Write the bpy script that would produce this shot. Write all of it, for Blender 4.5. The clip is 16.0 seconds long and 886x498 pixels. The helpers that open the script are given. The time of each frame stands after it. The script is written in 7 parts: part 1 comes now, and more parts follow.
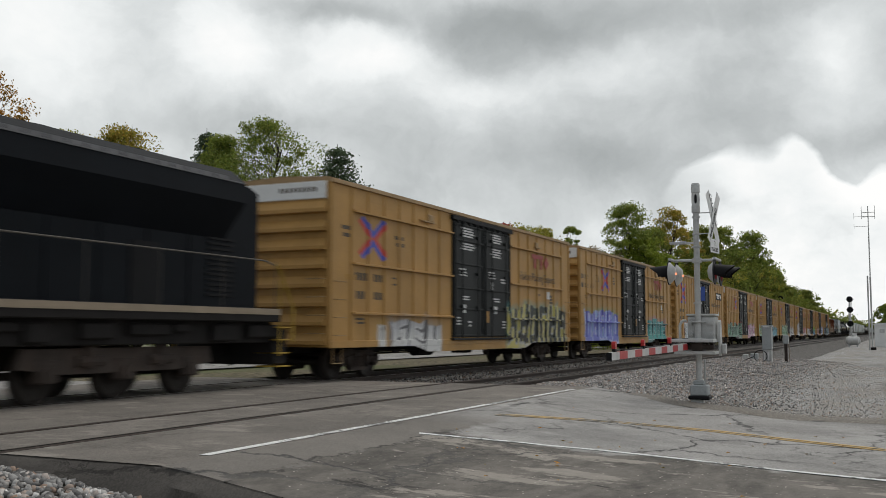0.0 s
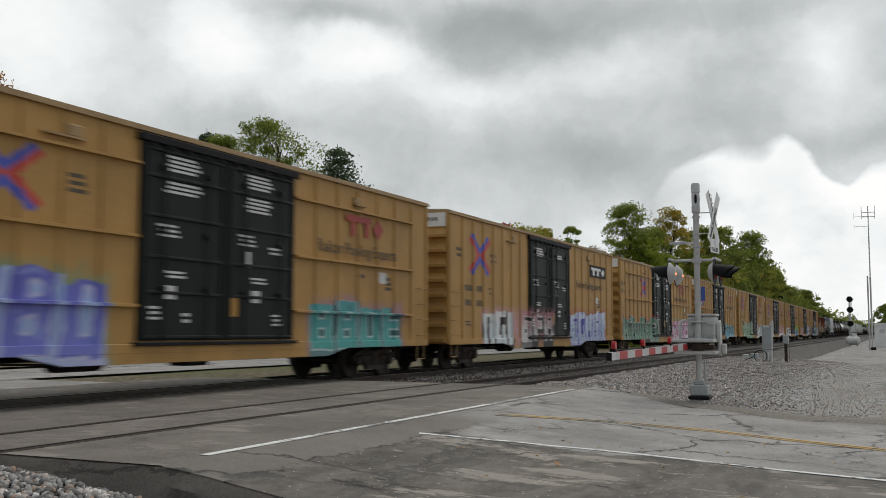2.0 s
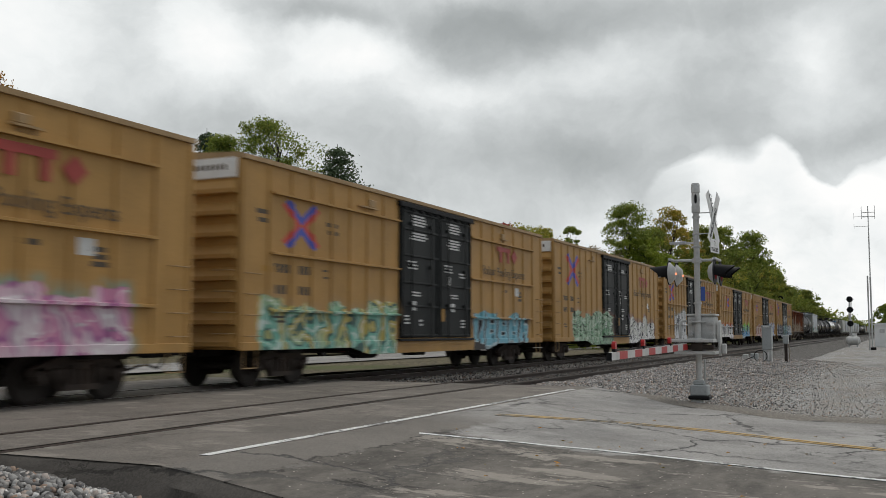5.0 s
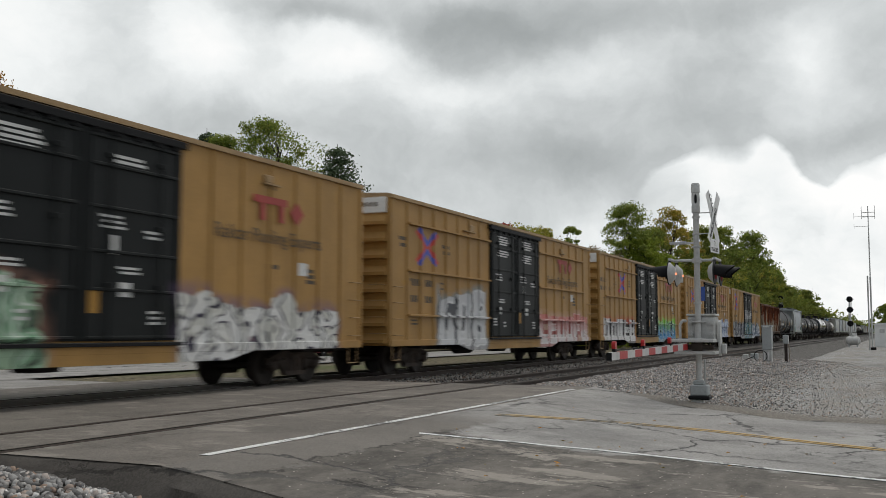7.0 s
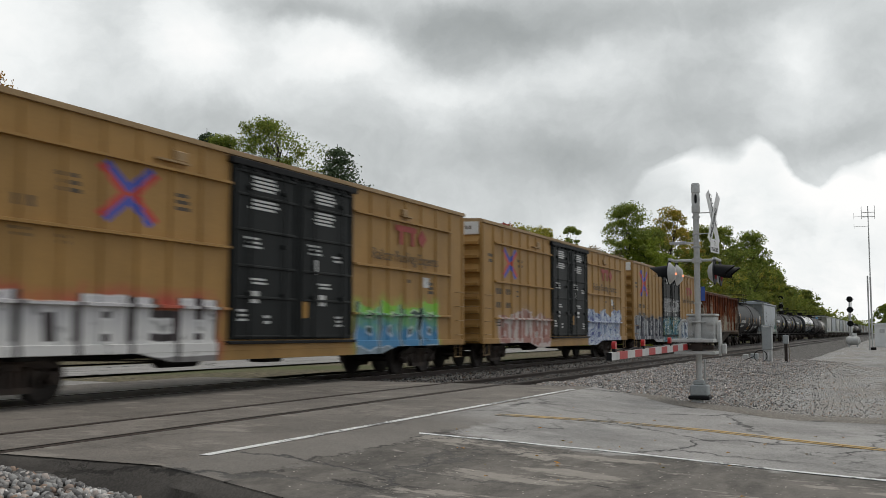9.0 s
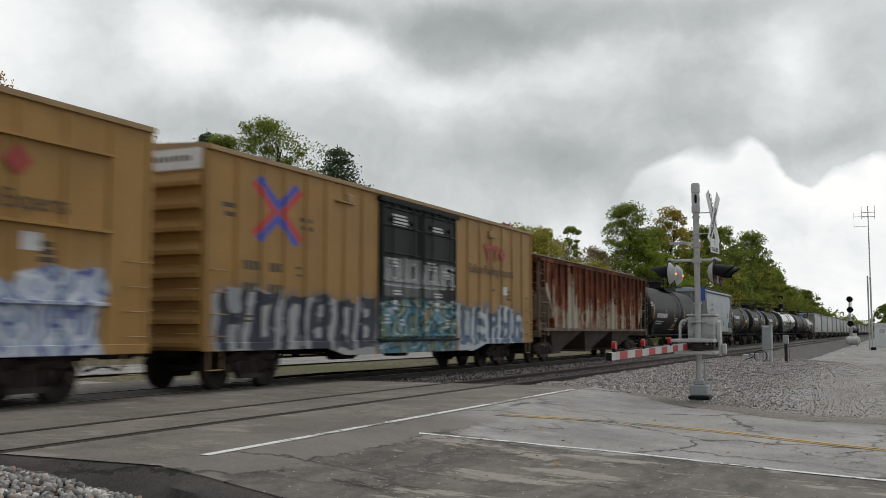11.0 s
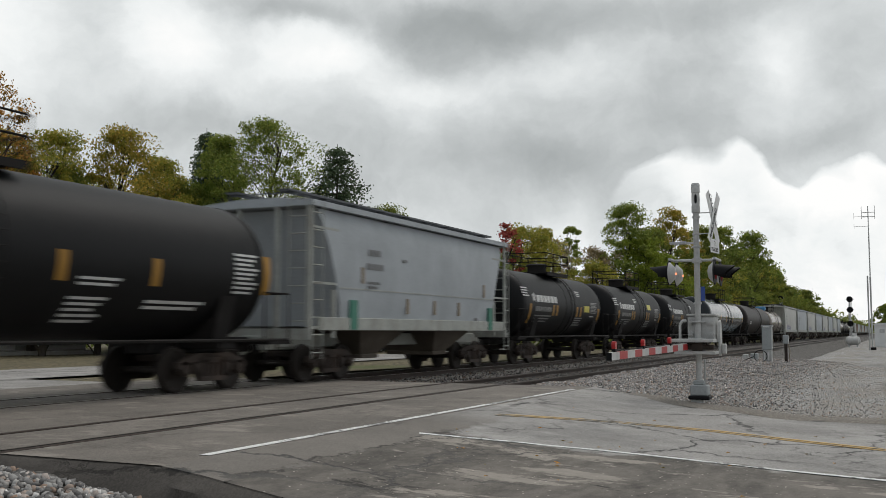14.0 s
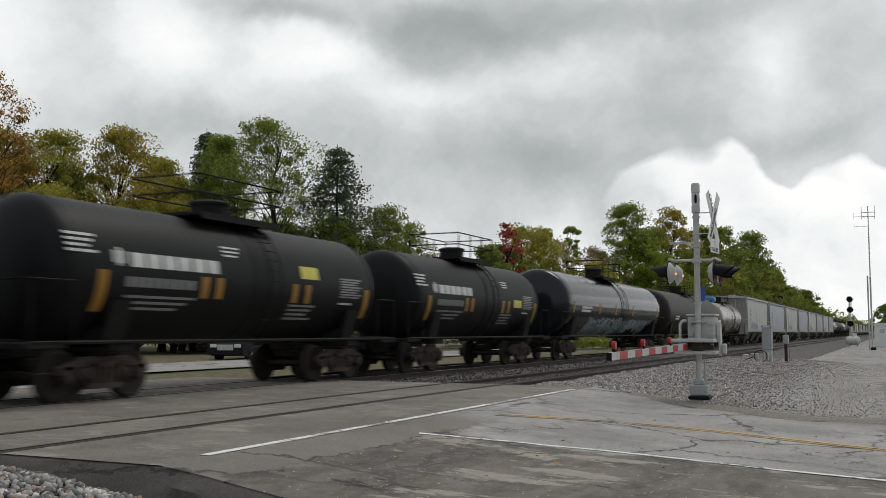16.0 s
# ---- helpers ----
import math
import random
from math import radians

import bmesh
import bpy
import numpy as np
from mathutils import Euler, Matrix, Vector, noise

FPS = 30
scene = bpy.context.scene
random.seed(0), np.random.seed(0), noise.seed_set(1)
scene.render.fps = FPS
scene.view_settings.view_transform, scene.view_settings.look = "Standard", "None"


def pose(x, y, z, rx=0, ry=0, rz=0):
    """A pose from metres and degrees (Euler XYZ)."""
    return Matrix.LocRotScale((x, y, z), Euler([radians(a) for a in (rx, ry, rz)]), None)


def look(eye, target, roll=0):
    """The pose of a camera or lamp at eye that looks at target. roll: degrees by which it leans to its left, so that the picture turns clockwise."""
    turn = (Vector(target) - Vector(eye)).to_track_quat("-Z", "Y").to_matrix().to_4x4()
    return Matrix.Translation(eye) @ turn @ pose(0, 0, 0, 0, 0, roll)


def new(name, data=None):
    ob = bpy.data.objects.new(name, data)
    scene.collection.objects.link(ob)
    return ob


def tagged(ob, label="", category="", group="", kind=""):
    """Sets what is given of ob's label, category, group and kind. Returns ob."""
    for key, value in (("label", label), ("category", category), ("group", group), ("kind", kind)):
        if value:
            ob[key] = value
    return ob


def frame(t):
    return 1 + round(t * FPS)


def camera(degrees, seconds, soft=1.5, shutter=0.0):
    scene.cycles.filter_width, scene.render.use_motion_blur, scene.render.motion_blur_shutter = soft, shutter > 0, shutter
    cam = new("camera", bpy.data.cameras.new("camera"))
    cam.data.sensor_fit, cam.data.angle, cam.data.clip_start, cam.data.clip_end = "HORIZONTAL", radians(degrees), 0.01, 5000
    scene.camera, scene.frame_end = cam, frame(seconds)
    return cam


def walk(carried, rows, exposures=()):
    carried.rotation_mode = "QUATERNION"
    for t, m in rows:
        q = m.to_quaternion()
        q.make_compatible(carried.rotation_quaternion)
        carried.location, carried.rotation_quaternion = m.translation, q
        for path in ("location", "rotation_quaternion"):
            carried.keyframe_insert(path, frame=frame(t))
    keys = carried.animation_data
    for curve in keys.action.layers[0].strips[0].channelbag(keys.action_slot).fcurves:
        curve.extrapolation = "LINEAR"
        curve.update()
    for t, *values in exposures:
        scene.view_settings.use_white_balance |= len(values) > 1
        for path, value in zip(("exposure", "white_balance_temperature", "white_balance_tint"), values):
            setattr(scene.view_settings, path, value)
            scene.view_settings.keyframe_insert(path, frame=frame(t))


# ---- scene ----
cam = camera(49.12, 16.0, soft=0.75, shutter=0.42)
EYE = (0.0, 0.0, 1.2556)
HEAD, TILT, LEAN = radians(24.776), radians(4.87), 0.083
AIM = (EYE[0] + math.cos(HEAD) * math.cos(TILT), EYE[1] + math.sin(HEAD) * math.cos(TILT), EYE[2] + math.sin(TILT))
STAND = look(EYE, AIM, LEAN)
walk(cam, [(0.0, STAND), (16.0, STAND)], exposures=[(0.0, 0.0), (16.0, 0.0)])

# ---- light ----
SUN_EL, SUN_AZ = radians(58), radians(-20)
world = bpy.data.worlds.new("overcast")
scene.world = world
world.use_nodes = True
wn, wl = world.node_tree.nodes, world.node_tree.links
wn.clear()
w_out, w_bg, w_sky, w_mix = (wn.new(k) for k in ("ShaderNodeOutputWorld", "ShaderNodeBackground", "ShaderNodeTexSky", "ShaderNodeMixRGB"))
w_sky.sky_type, w_sky.sun_disc = "NISHITA", False
w_sky.sun_elevation, w_sky.sun_rotation = SUN_EL, radians(110)
w_sky.air_density, w_sky.dust_density = 1.0, 3.0
w_mix.inputs[0].default_value = 0.8
w_mix.inputs[2].default_value = (4.6, 4.8, 4.9, 1)
w_bg.inputs[1].default_value = 0.125
wl.new(w_sky.outputs[0], w_mix.inputs[1])
wl.new(w_mix.outputs[0], w_bg.inputs[0])
wl.new(w_bg.outputs[0], w_out.inputs[0])
sun_data = bpy.data.lights.new("sun", "SUN")
sun_data.energy, sun_data.angle, sun_data.color = 1.0, radians(25), (1.0, 0.96, 0.9)
sun = new("sun", sun_data)
sun.matrix_world = look((0, 0, 60), (-60 * math.cos(SUN_AZ) / math.tan(SUN_EL), -60 * math.sin(SUN_AZ) / math.tan(SUN_EL), 0))


# ---- materials ----
class Nodes:
    """A small writer of node trees."""

    def __init__(self, name):
        self.m = bpy.data.materials.new(name)
        self.m.use_nodes = True
        self.t = self.m.node_tree
        self.t.nodes.clear()
        self.out = self.t.nodes.new("ShaderNodeOutputMaterial")
        self.co = self.t.nodes.new("ShaderNodeTexCoord").outputs["Object"]

    def put(self, socket, value):
        if isinstance(value, bpy.types.NodeSocket):
            self.t.links.new(value, socket)
        elif isinstance(value, tuple) and len(value) == 3 and socket.type == "RGBA":
            socket.default_value = (*value, 1)
        else:
            socket.default_value = value

    def math(self, op, a, b=0.0, c=0.0):
        n = self.t.nodes.new("ShaderNodeMath")
        n.operation = op
        for s, x in zip(n.inputs, (a, b, c)):
            self.put(s, x)
        return n.outputs[0]

    def vmath(self, op, a, b=(0.0, 0.0, 0.0)):
        n = self.t.nodes.new("ShaderNodeVectorMath")
        n.operation = op
        self.put(n.inputs[0], a)
        self.put(n.inputs[1], b)
        return n.outputs["Value"] if op in ("DOT_PRODUCT", "LENGTH") else n.outputs[0]

    def xyz(self, v):
        n = self.t.nodes.new("ShaderNodeSeparateXYZ")
        self.put(n.inputs[0], v)
        return n.outputs

    def vec(self, x, y, z=0.0):
        n = self.t.nodes.new("ShaderNodeCombineXYZ")
        for s, k in zip(n.inputs, (x, y, z)):
            self.put(s, k)
        return n.outputs[0]

    def noise(self, scale, detail=4.0, rough=0.6, v=None, stretch=None, colour=False):
        n = self.t.nodes.new("ShaderNodeTexNoise")
        n.inputs["Scale"].default_value, n.inputs["Detail"].default_value, n.inputs["Roughness"].default_value = scale, detail, rough
        v = self.co if v is None else v
        if stretch:
            v = self.vmath("MULTIPLY", v, stretch)
        self.put(n.inputs["Vector"], v)
        return n.outputs["Color"] if colour else n.outputs[0]

    def voronoi(self, scale, feature="F1", v=None, colour=False, rand=1.0):
        n = self.t.nodes.new("ShaderNodeTexVoronoi")
        n.feature = feature
        n.inputs["Scale"].default_value = scale
        n.inputs["Randomness"].default_value = rand
        self.put(n.inputs["Vector"], self.co if v is None else v)
        return n.outputs["Color"] if colour else n.outputs["Distance"]

    def ramp(self, fac, stops):
        n = self.t.nodes.new("ShaderNodeValToRGB")
        self.put(n.inputs[0], fac)
        e = n.color_ramp.elements
        while len(e) < len(stops):
            e.new(0.5)
        for k, (p, c) in zip(e, stops):
            k.position, k.color = p, (*c, 1) if isinstance(c, tuple) else (c, c, c, 1)
        return n.outputs[0]

    def span(self, x, a, b):
        """0 below a, 1 above b."""
        n = self.t.nodes.new("ShaderNodeMapRange")
        for s, k in zip(n.inputs, (x, a, b, 0.0, 1.0)):
            self.put(s, k)
        return n.outputs[0]

    def mix(self, fac, a, b, kind="MIX"):
        n = self.t.nodes.new("ShaderNodeMixRGB")
        n.blend_type = kind
        for s, k in zip(n.inputs, (fac, a, b)):
            self.put(s, k)
        return n.outputs[0]

    def island(self):
        return self.t.nodes.new("ShaderNodeNewGeometry").outputs["Random Per Island"]

    def finish(self, colour, rough=0.7, metal=0.0, height=None, depth=0.01, spec=0.4):
        b = self.t.nodes.new("ShaderNodeBsdfPrincipled")
        self.put(b.inputs["Base Color"], colour)
        self.put(b.inputs["Roughness"], rough)
        self.put(b.inputs["Metallic"], metal)
        b.inputs["Specular IOR Level"].default_value = spec
        if height is not None:
            k = self.t.nodes.new("ShaderNodeBump")
            k.inputs["Distance"].default_value = depth
            k.inputs["Strength"].default_value = 0.8
            self.put(k.inputs["Height"], height)
            self.t.links.new(k.outputs[0], b.inputs["Normal"])
        self.t.links.new(b.outputs[0], self.out.inputs[0])
        self.bsdf = b
        return self.m


def scale3(c, k):
    return tuple(min(1.0, x * k) for x in c)


def plain(name, colour, rough=0.6, metal=0.0, spread=0.25, size=1.5, grain=18.0, depth=0.004, dirt=None, spec=0.3):
    """Paint, metal, wood and the like: patches at two scales and a fine relief."""
    n = Nodes(name)
    big, fine = n.noise(size, 5), n.noise(grain, 3)
    c = n.ramp(big, [(0.3, scale3(colour, 1 - spread)), (0.7, scale3(colour, 1 + spread * 0.6))])
    c = n.mix(0.35, c, n.ramp(fine, [(0.3, scale3(colour, 0.75)), (0.75, scale3(colour, 1.2))]))
    if dirt:
        c = n.mix(n.span(n.noise(size * 0.7, 6, 0.7, stretch=(1, 1, 0.3)), 0.5, 0.72), c, dirt)
    return n.finish(c, n.span(fine, -1.2 + rough, 0.4 + rough) if rough < 0.3 else rough, metal, fine, depth, spec)


def glow(name, colour, power):
    n = Nodes(name)
    e = n.t.nodes.new("ShaderNodeEmission")
    n.put(e.inputs[0], colour)
    e.inputs[1].default_value = power
    n.t.links.new(e.outputs[0], n.out.inputs[0])
    return n.m


def car_paint(name, base, patches=(), streak=0.35, rough=0.55, rust=None, rust_amount=0.0, spec=0.3, cross=None, wavy=4.0):
    """Weathered car side; patches (x0, x1, z0, z1, fill, second fill, line, seed) are sprayed letters."""
    n = Nodes(name)
    x, y, z = n.xyz(n.co)
    down = n.noise(1.0, 5, 0.65, stretch=(2.2, 2.2, 0.12))
    blotch = n.noise(0.7, 6, 0.65)
    fine = n.noise(22.0, 3)
    c = n.ramp(blotch, [(0.3, scale3(base, 0.8)), (0.7, scale3(base, 1.12))])
    c = n.mix(n.math("MULTIPLY", n.span(down, 0.45, 0.75), streak), c, scale3(base, 0.42))
    c = n.mix(0.18, c, n.ramp(fine, [(0.3, scale3(base, 0.6)), (0.7, scale3(base, 1.3))]))
    if rust:
        wn = n.t.nodes.new("ShaderNodeTexWhiteNoise")
        wn.noise_dimensions = "1D"
        n.put(wn.inputs["W"], n.math("FLOOR", n.math("MULTIPLY", x, 1.09)))
        panel = n.xyz(wn.outputs["Color"])[0]
        up = n.math("ADD", n.math("MULTIPLY", n.span(z, 2.0, 4.2), 0.30), n.math("MULTIPLY_ADD", panel, 0.20, n.math("MULTIPLY", n.span(x, 4.0, 18.0), 0.08)))
        run = n.math("ADD", n.math("MULTIPLY", n.noise(1.0, 7, 0.7, stretch=(4.5, 4.5, 0.14)), 0.7), n.math("MULTIPLY", n.noise(2.4, 6, 0.7, stretch=(1.0, 1.0, 0.6)), 0.5))
        k = n.math("ADD", run, up)
        a = n.span(k, 0.84 - rust_amount, 0.90 - rust_amount)
        tone = n.ramp(n.noise(2.2, 7, 0.72, stretch=(1.6, 1.6, 0.3)), [(0.32, scale3(rust, 0.32)), (0.47, rust), (0.58, scale3(rust, 2.1)), (0.7, (0.36, 0.17, 0.07))])
        tone = n.mix(n.span(k, 0.90, 1.05), tone, scale3(rust, 0.55))
        c = n.mix(n.span(k, 0.62, 0.76), c, n.mix(0.5, c, (0.30, 0.16, 0.08)))
        c = n.mix(a, c, tone)
    if cross:
        place, size, mid = cross
        ax = n.math("DIVIDE", n.math("ABSOLUTE", n.math("SUBTRACT", x, place)), size)
        az = n.math("DIVIDE", n.math("ABSOLUTE", n.math("SUBTRACT", z, mid)), size)
        d = n.math("SUBTRACT", ax, n.math("MULTIPLY", az, 1.38))
        lim = n.math("MULTIPLY", n.span(n.math("MULTIPLY_ADD", ax, 0.6, az), 0.95, 0.93), n.math("LESS_THAN", y, -1.4))
        c = n.mix(n.math("MULTIPLY", lim, n.span(n.math("ABSOLUTE", n.math("SUBTRACT", d, 0.13)), 0.135, 0.12)), c, (0.50, 0.065, 0.05))
        c = n.mix(n.math("MULTIPLY", lim, n.span(n.math("ABSOLUTE", n.math("ADD", d, 0.15)), 0.145, 0.13)), c, (0.075, 0.095, 0.42))
    for x0, x1, z0, z1, fa, fb, line, seed, style, mist in patches:
        warp = n.noise(1.3, 2, 0.5, v=n.vmath("ADD", n.co, (seed * 7.3, 0.0, seed * 3.1)), colour=True)
        wv = n.vmath("SUBTRACT", warp, (0.5, 0.5, 0.5))
        k = {"block": 0.15, "round": 0.55, "wild": 0.6}[style]
        q = n.vmath("ADD", n.vec(x, 0.0, z), n.vmath("MULTIPLY", wv, (k, 0.0, k)))
        qx, qy, qz = n.xyz(q)
        # uneven tops, one height to a letter
        count = max(3, round((x1 - x0) / (1.0 if style == "wild" else 1.15)))
        wide = (x1 - x0) / count
        lean = -0.16 if style != "block" else 0.0
        lz = n.span(qz, z0, z1)
        slot = n.math("DIVIDE", n.math("SUBTRACT", n.math("MULTIPLY_ADD", lz, lean, qx), x0), wide)
        cell = n.math("FLOOR", slot)
        lx = n.math("SUBTRACT", slot, cell)
        chance = []
        for j in range(2):
            wn = n.t.nodes.new("ShaderNodeTexWhiteNoise")
            wn.noise_dimensions = "1D"
            n.put(wn.inputs["W"], n.math("ADD", cell, seed * 17.3 + j * 5.7))
            chance += list(n.xyz(wn.outputs["Color"]))
        top = n.math("MULTIPLY_ADD", chance[5], -0.22 * (z1 - z0), z1)
        inside = n.math("MULTIPLY", n.math("MULTIPLY", n.span(qx, x0, x0 + 0.05), n.span(qx, x1, x1 - 0.05)),
                        n.math("MULTIPLY", n.span(qz, z0 - 0.3, z0 - 0.24), n.span(n.math("SUBTRACT", top, qz), 0.0, 0.04)))
        if style == "wild":
            # interlocked strokes: bands of a warped field, outlined, in alternating fills
            field = n.math("ADD", n.noise(1.5, 1, 0.4, v=n.vmath("ADD", q, (seed * 3.7, 0.0, seed * 1.9))), n.math("MULTIPLY", lx, 0.32))
            band = n.math("FRACT", n.math("MULTIPLY", field, 5.5))
            near = n.math("ABSOLUTE", n.math("SUBTRACT", band, 0.5))
            turn = n.math("FRACT", n.math("MULTIPLY", n.math("FLOOR", n.math("MULTIPLY", field, 5.5)), 0.382))
            fill = n.mix(n.span(n.math("ADD", turn, n.math("MULTIPLY", lz, 0.5)), 0.45, 0.75), fa, fb)
            fill = n.mix(n.span(near, 0.10, 0.06), fill, n.mix(0.55, fill, (0.8, 0.8, 0.78)))
            word = n.mix(n.span(near, 0.36, 0.41), fill, line)
            inside = n.math("MULTIPLY", inside, n.span(n.noise(2.6, 3, 0.5, v=q), 0.28, 0.33))
        else:
            # letters: upright and cross strokes in cells, chosen by chance, leaning and swollen
            d = None
            for cx_, cz_, hx_, hz_, pick, keep in ((0.24, 0.5, 0.17, 0.46, 0, 1.1), (0.76, 0.5, 0.15, 0.46, 1, 0.66), (0.5, 0.84, 0.42, 0.13, 2, 0.74), (0.5, 0.50, 0.38, 0.11, 3, 0.66), (0.5, 0.14, 0.44, 0.13, 4, 0.75), (0.74, 0.27, 0.14, 0.24, 0, 0.55)):
                e = n.math("MAXIMUM", n.math("SUBTRACT", n.math("ABSOLUTE", n.math("SUBTRACT", lx, cx_)), hx_), n.math("SUBTRACT", n.math("ABSOLUTE", n.math("SUBTRACT", lz, cz_)), hz_))
                e = n.math("ADD", e, n.math("MULTIPLY", n.math("GREATER_THAN", chance[pick], keep), 2.0))
                d = e if d is None else n.math("SMOOTH_MIN", d, e, 0.02 if style == "block" else 0.10)
            tone = n.math("ADD", n.math("MULTIPLY", lz, 0.7), n.math("MULTIPLY", n.noise(1.7, 3, v=q), 0.7))
            fill = n.mix(n.span(tone, 0.55, 0.9), fa, fb)
            fill = n.mix(n.span(n.noise(3.4, 2, 0.5, v=n.vmath("ADD", q, (seed, 0.0, 0.0))), 0.60, 0.64), fill, n.mix(0.5, fill, line))
            fill = n.mix(n.math("MULTIPLY", n.span(d, -0.045, -0.02), 0.75), fill, n.mix(0.6, fill, (0.8, 0.8, 0.78)))
            word = n.mix(n.span(d, -0.005, 0.015), fill, line)
            inside = n.math("MULTIPLY", inside, n.span(d, 0.14, 0.11))
        halo = n.math("MULTIPLY", n.math("MULTIPLY", n.span(qx, x0 - 0.22, x0 + 0.1), n.span(qx, x1 + 0.22, x1 - 0.1)),
                      n.math("MULTIPLY", n.span(qz, z0 - 0.5, z0), n.span(qz, n.math("ADD", top, 0.24), n.math("ADD", top, -0.08))))
        c = n.mix(n.math("MULTIPLY", n.math("MULTIPLY", halo, n.span(n.noise(2.2, 4), 0.36, 0.56)), 0.8), c, mist)
        c = n.mix(n.math("MULTIPLY", inside, 0.96), c, word)
    return n.finish(c, rough, 0.0, n.math("ADD", fine, n.math("MULTIPLY", n.noise(1.1, 3), wavy)), 0.003 if wavy else 0.0008, spec)


def stony(name, a, b, scale, depth, rough=0.9, patch=0.25, mark=None, soft=1.0):
    """Gravel or ballast seen from afar: cells of several greys, with patches."""
    n = Nodes(name)
    cells = n.xyz(n.voronoi(scale, "F1", colour=True))[0]
    edge = n.voronoi(scale, "F1")
    c = n.mix(cells, a, b)
    c = n.mix(n.math("MULTIPLY", n.span(edge, 0.35, 0.75), soft), c, scale3(a, 0.45))
    c = n.mix(n.span(n.noise(patch, 6, 0.7), 0.45, 0.65), c, n.mix(cells, scale3(a, 0.75), scale3(b, 0.62)))
    if mark:
        c = n.mix(n.span(n.noise(patch * 0.6, 5, 0.65), 0.52, 0.62), c, mark)
    return n.finish(c, rough, 0.0, n.math("SUBTRACT", 1.0, edge), depth, 0.25)


def fine_gravel(name):
    """Packed fine gravel: small stones, dirt worked in, and wheel tracks along the line."""
    n = Nodes(name)
    cell = n.xyz(n.voronoi(34.0, "F1", colour=True))
    edge = n.voronoi(34.0)
    c = n.ramp(cell[0], [(0.0, (0.23, 0.221, 0.207)), (0.6, (0.41, 0.40, 0.38)), (0.93, (0.50, 0.49, 0.465)), (1.0, (0.78, 0.77, 0.75))])
    dirt = n.noise(0.5, 8, 0.72, stretch=(0.35, 1.2, 1))
    c = n.mix(n.span(dirt, 0.46, 0.60), c, n.mix(cell[1], (0.29, 0.265, 0.232), (0.38, 0.351, 0.31)))
    c = n.mix(n.math("MULTIPLY", n.span(n.noise(0.16, 6, 0.65, v=n.vmath("ADD", n.co, (13.0, 2.0, 0.0)), stretch=(0.5, 1.3, 1)), 0.55, 0.66), 0.55), c, (0.15, 0.147, 0.14))
    c = n.mix(n.math("MULTIPLY", n.span(edge, 0.3, 0.7), 0.45), c, (0.10, 0.095, 0.088))
    return n.finish(c, 0.92, 0.0, n.math("MULTIPLY_ADD", dirt, 2.0, n.math("SUBTRACT", 1.0, edge)), 0.012, 0.2)


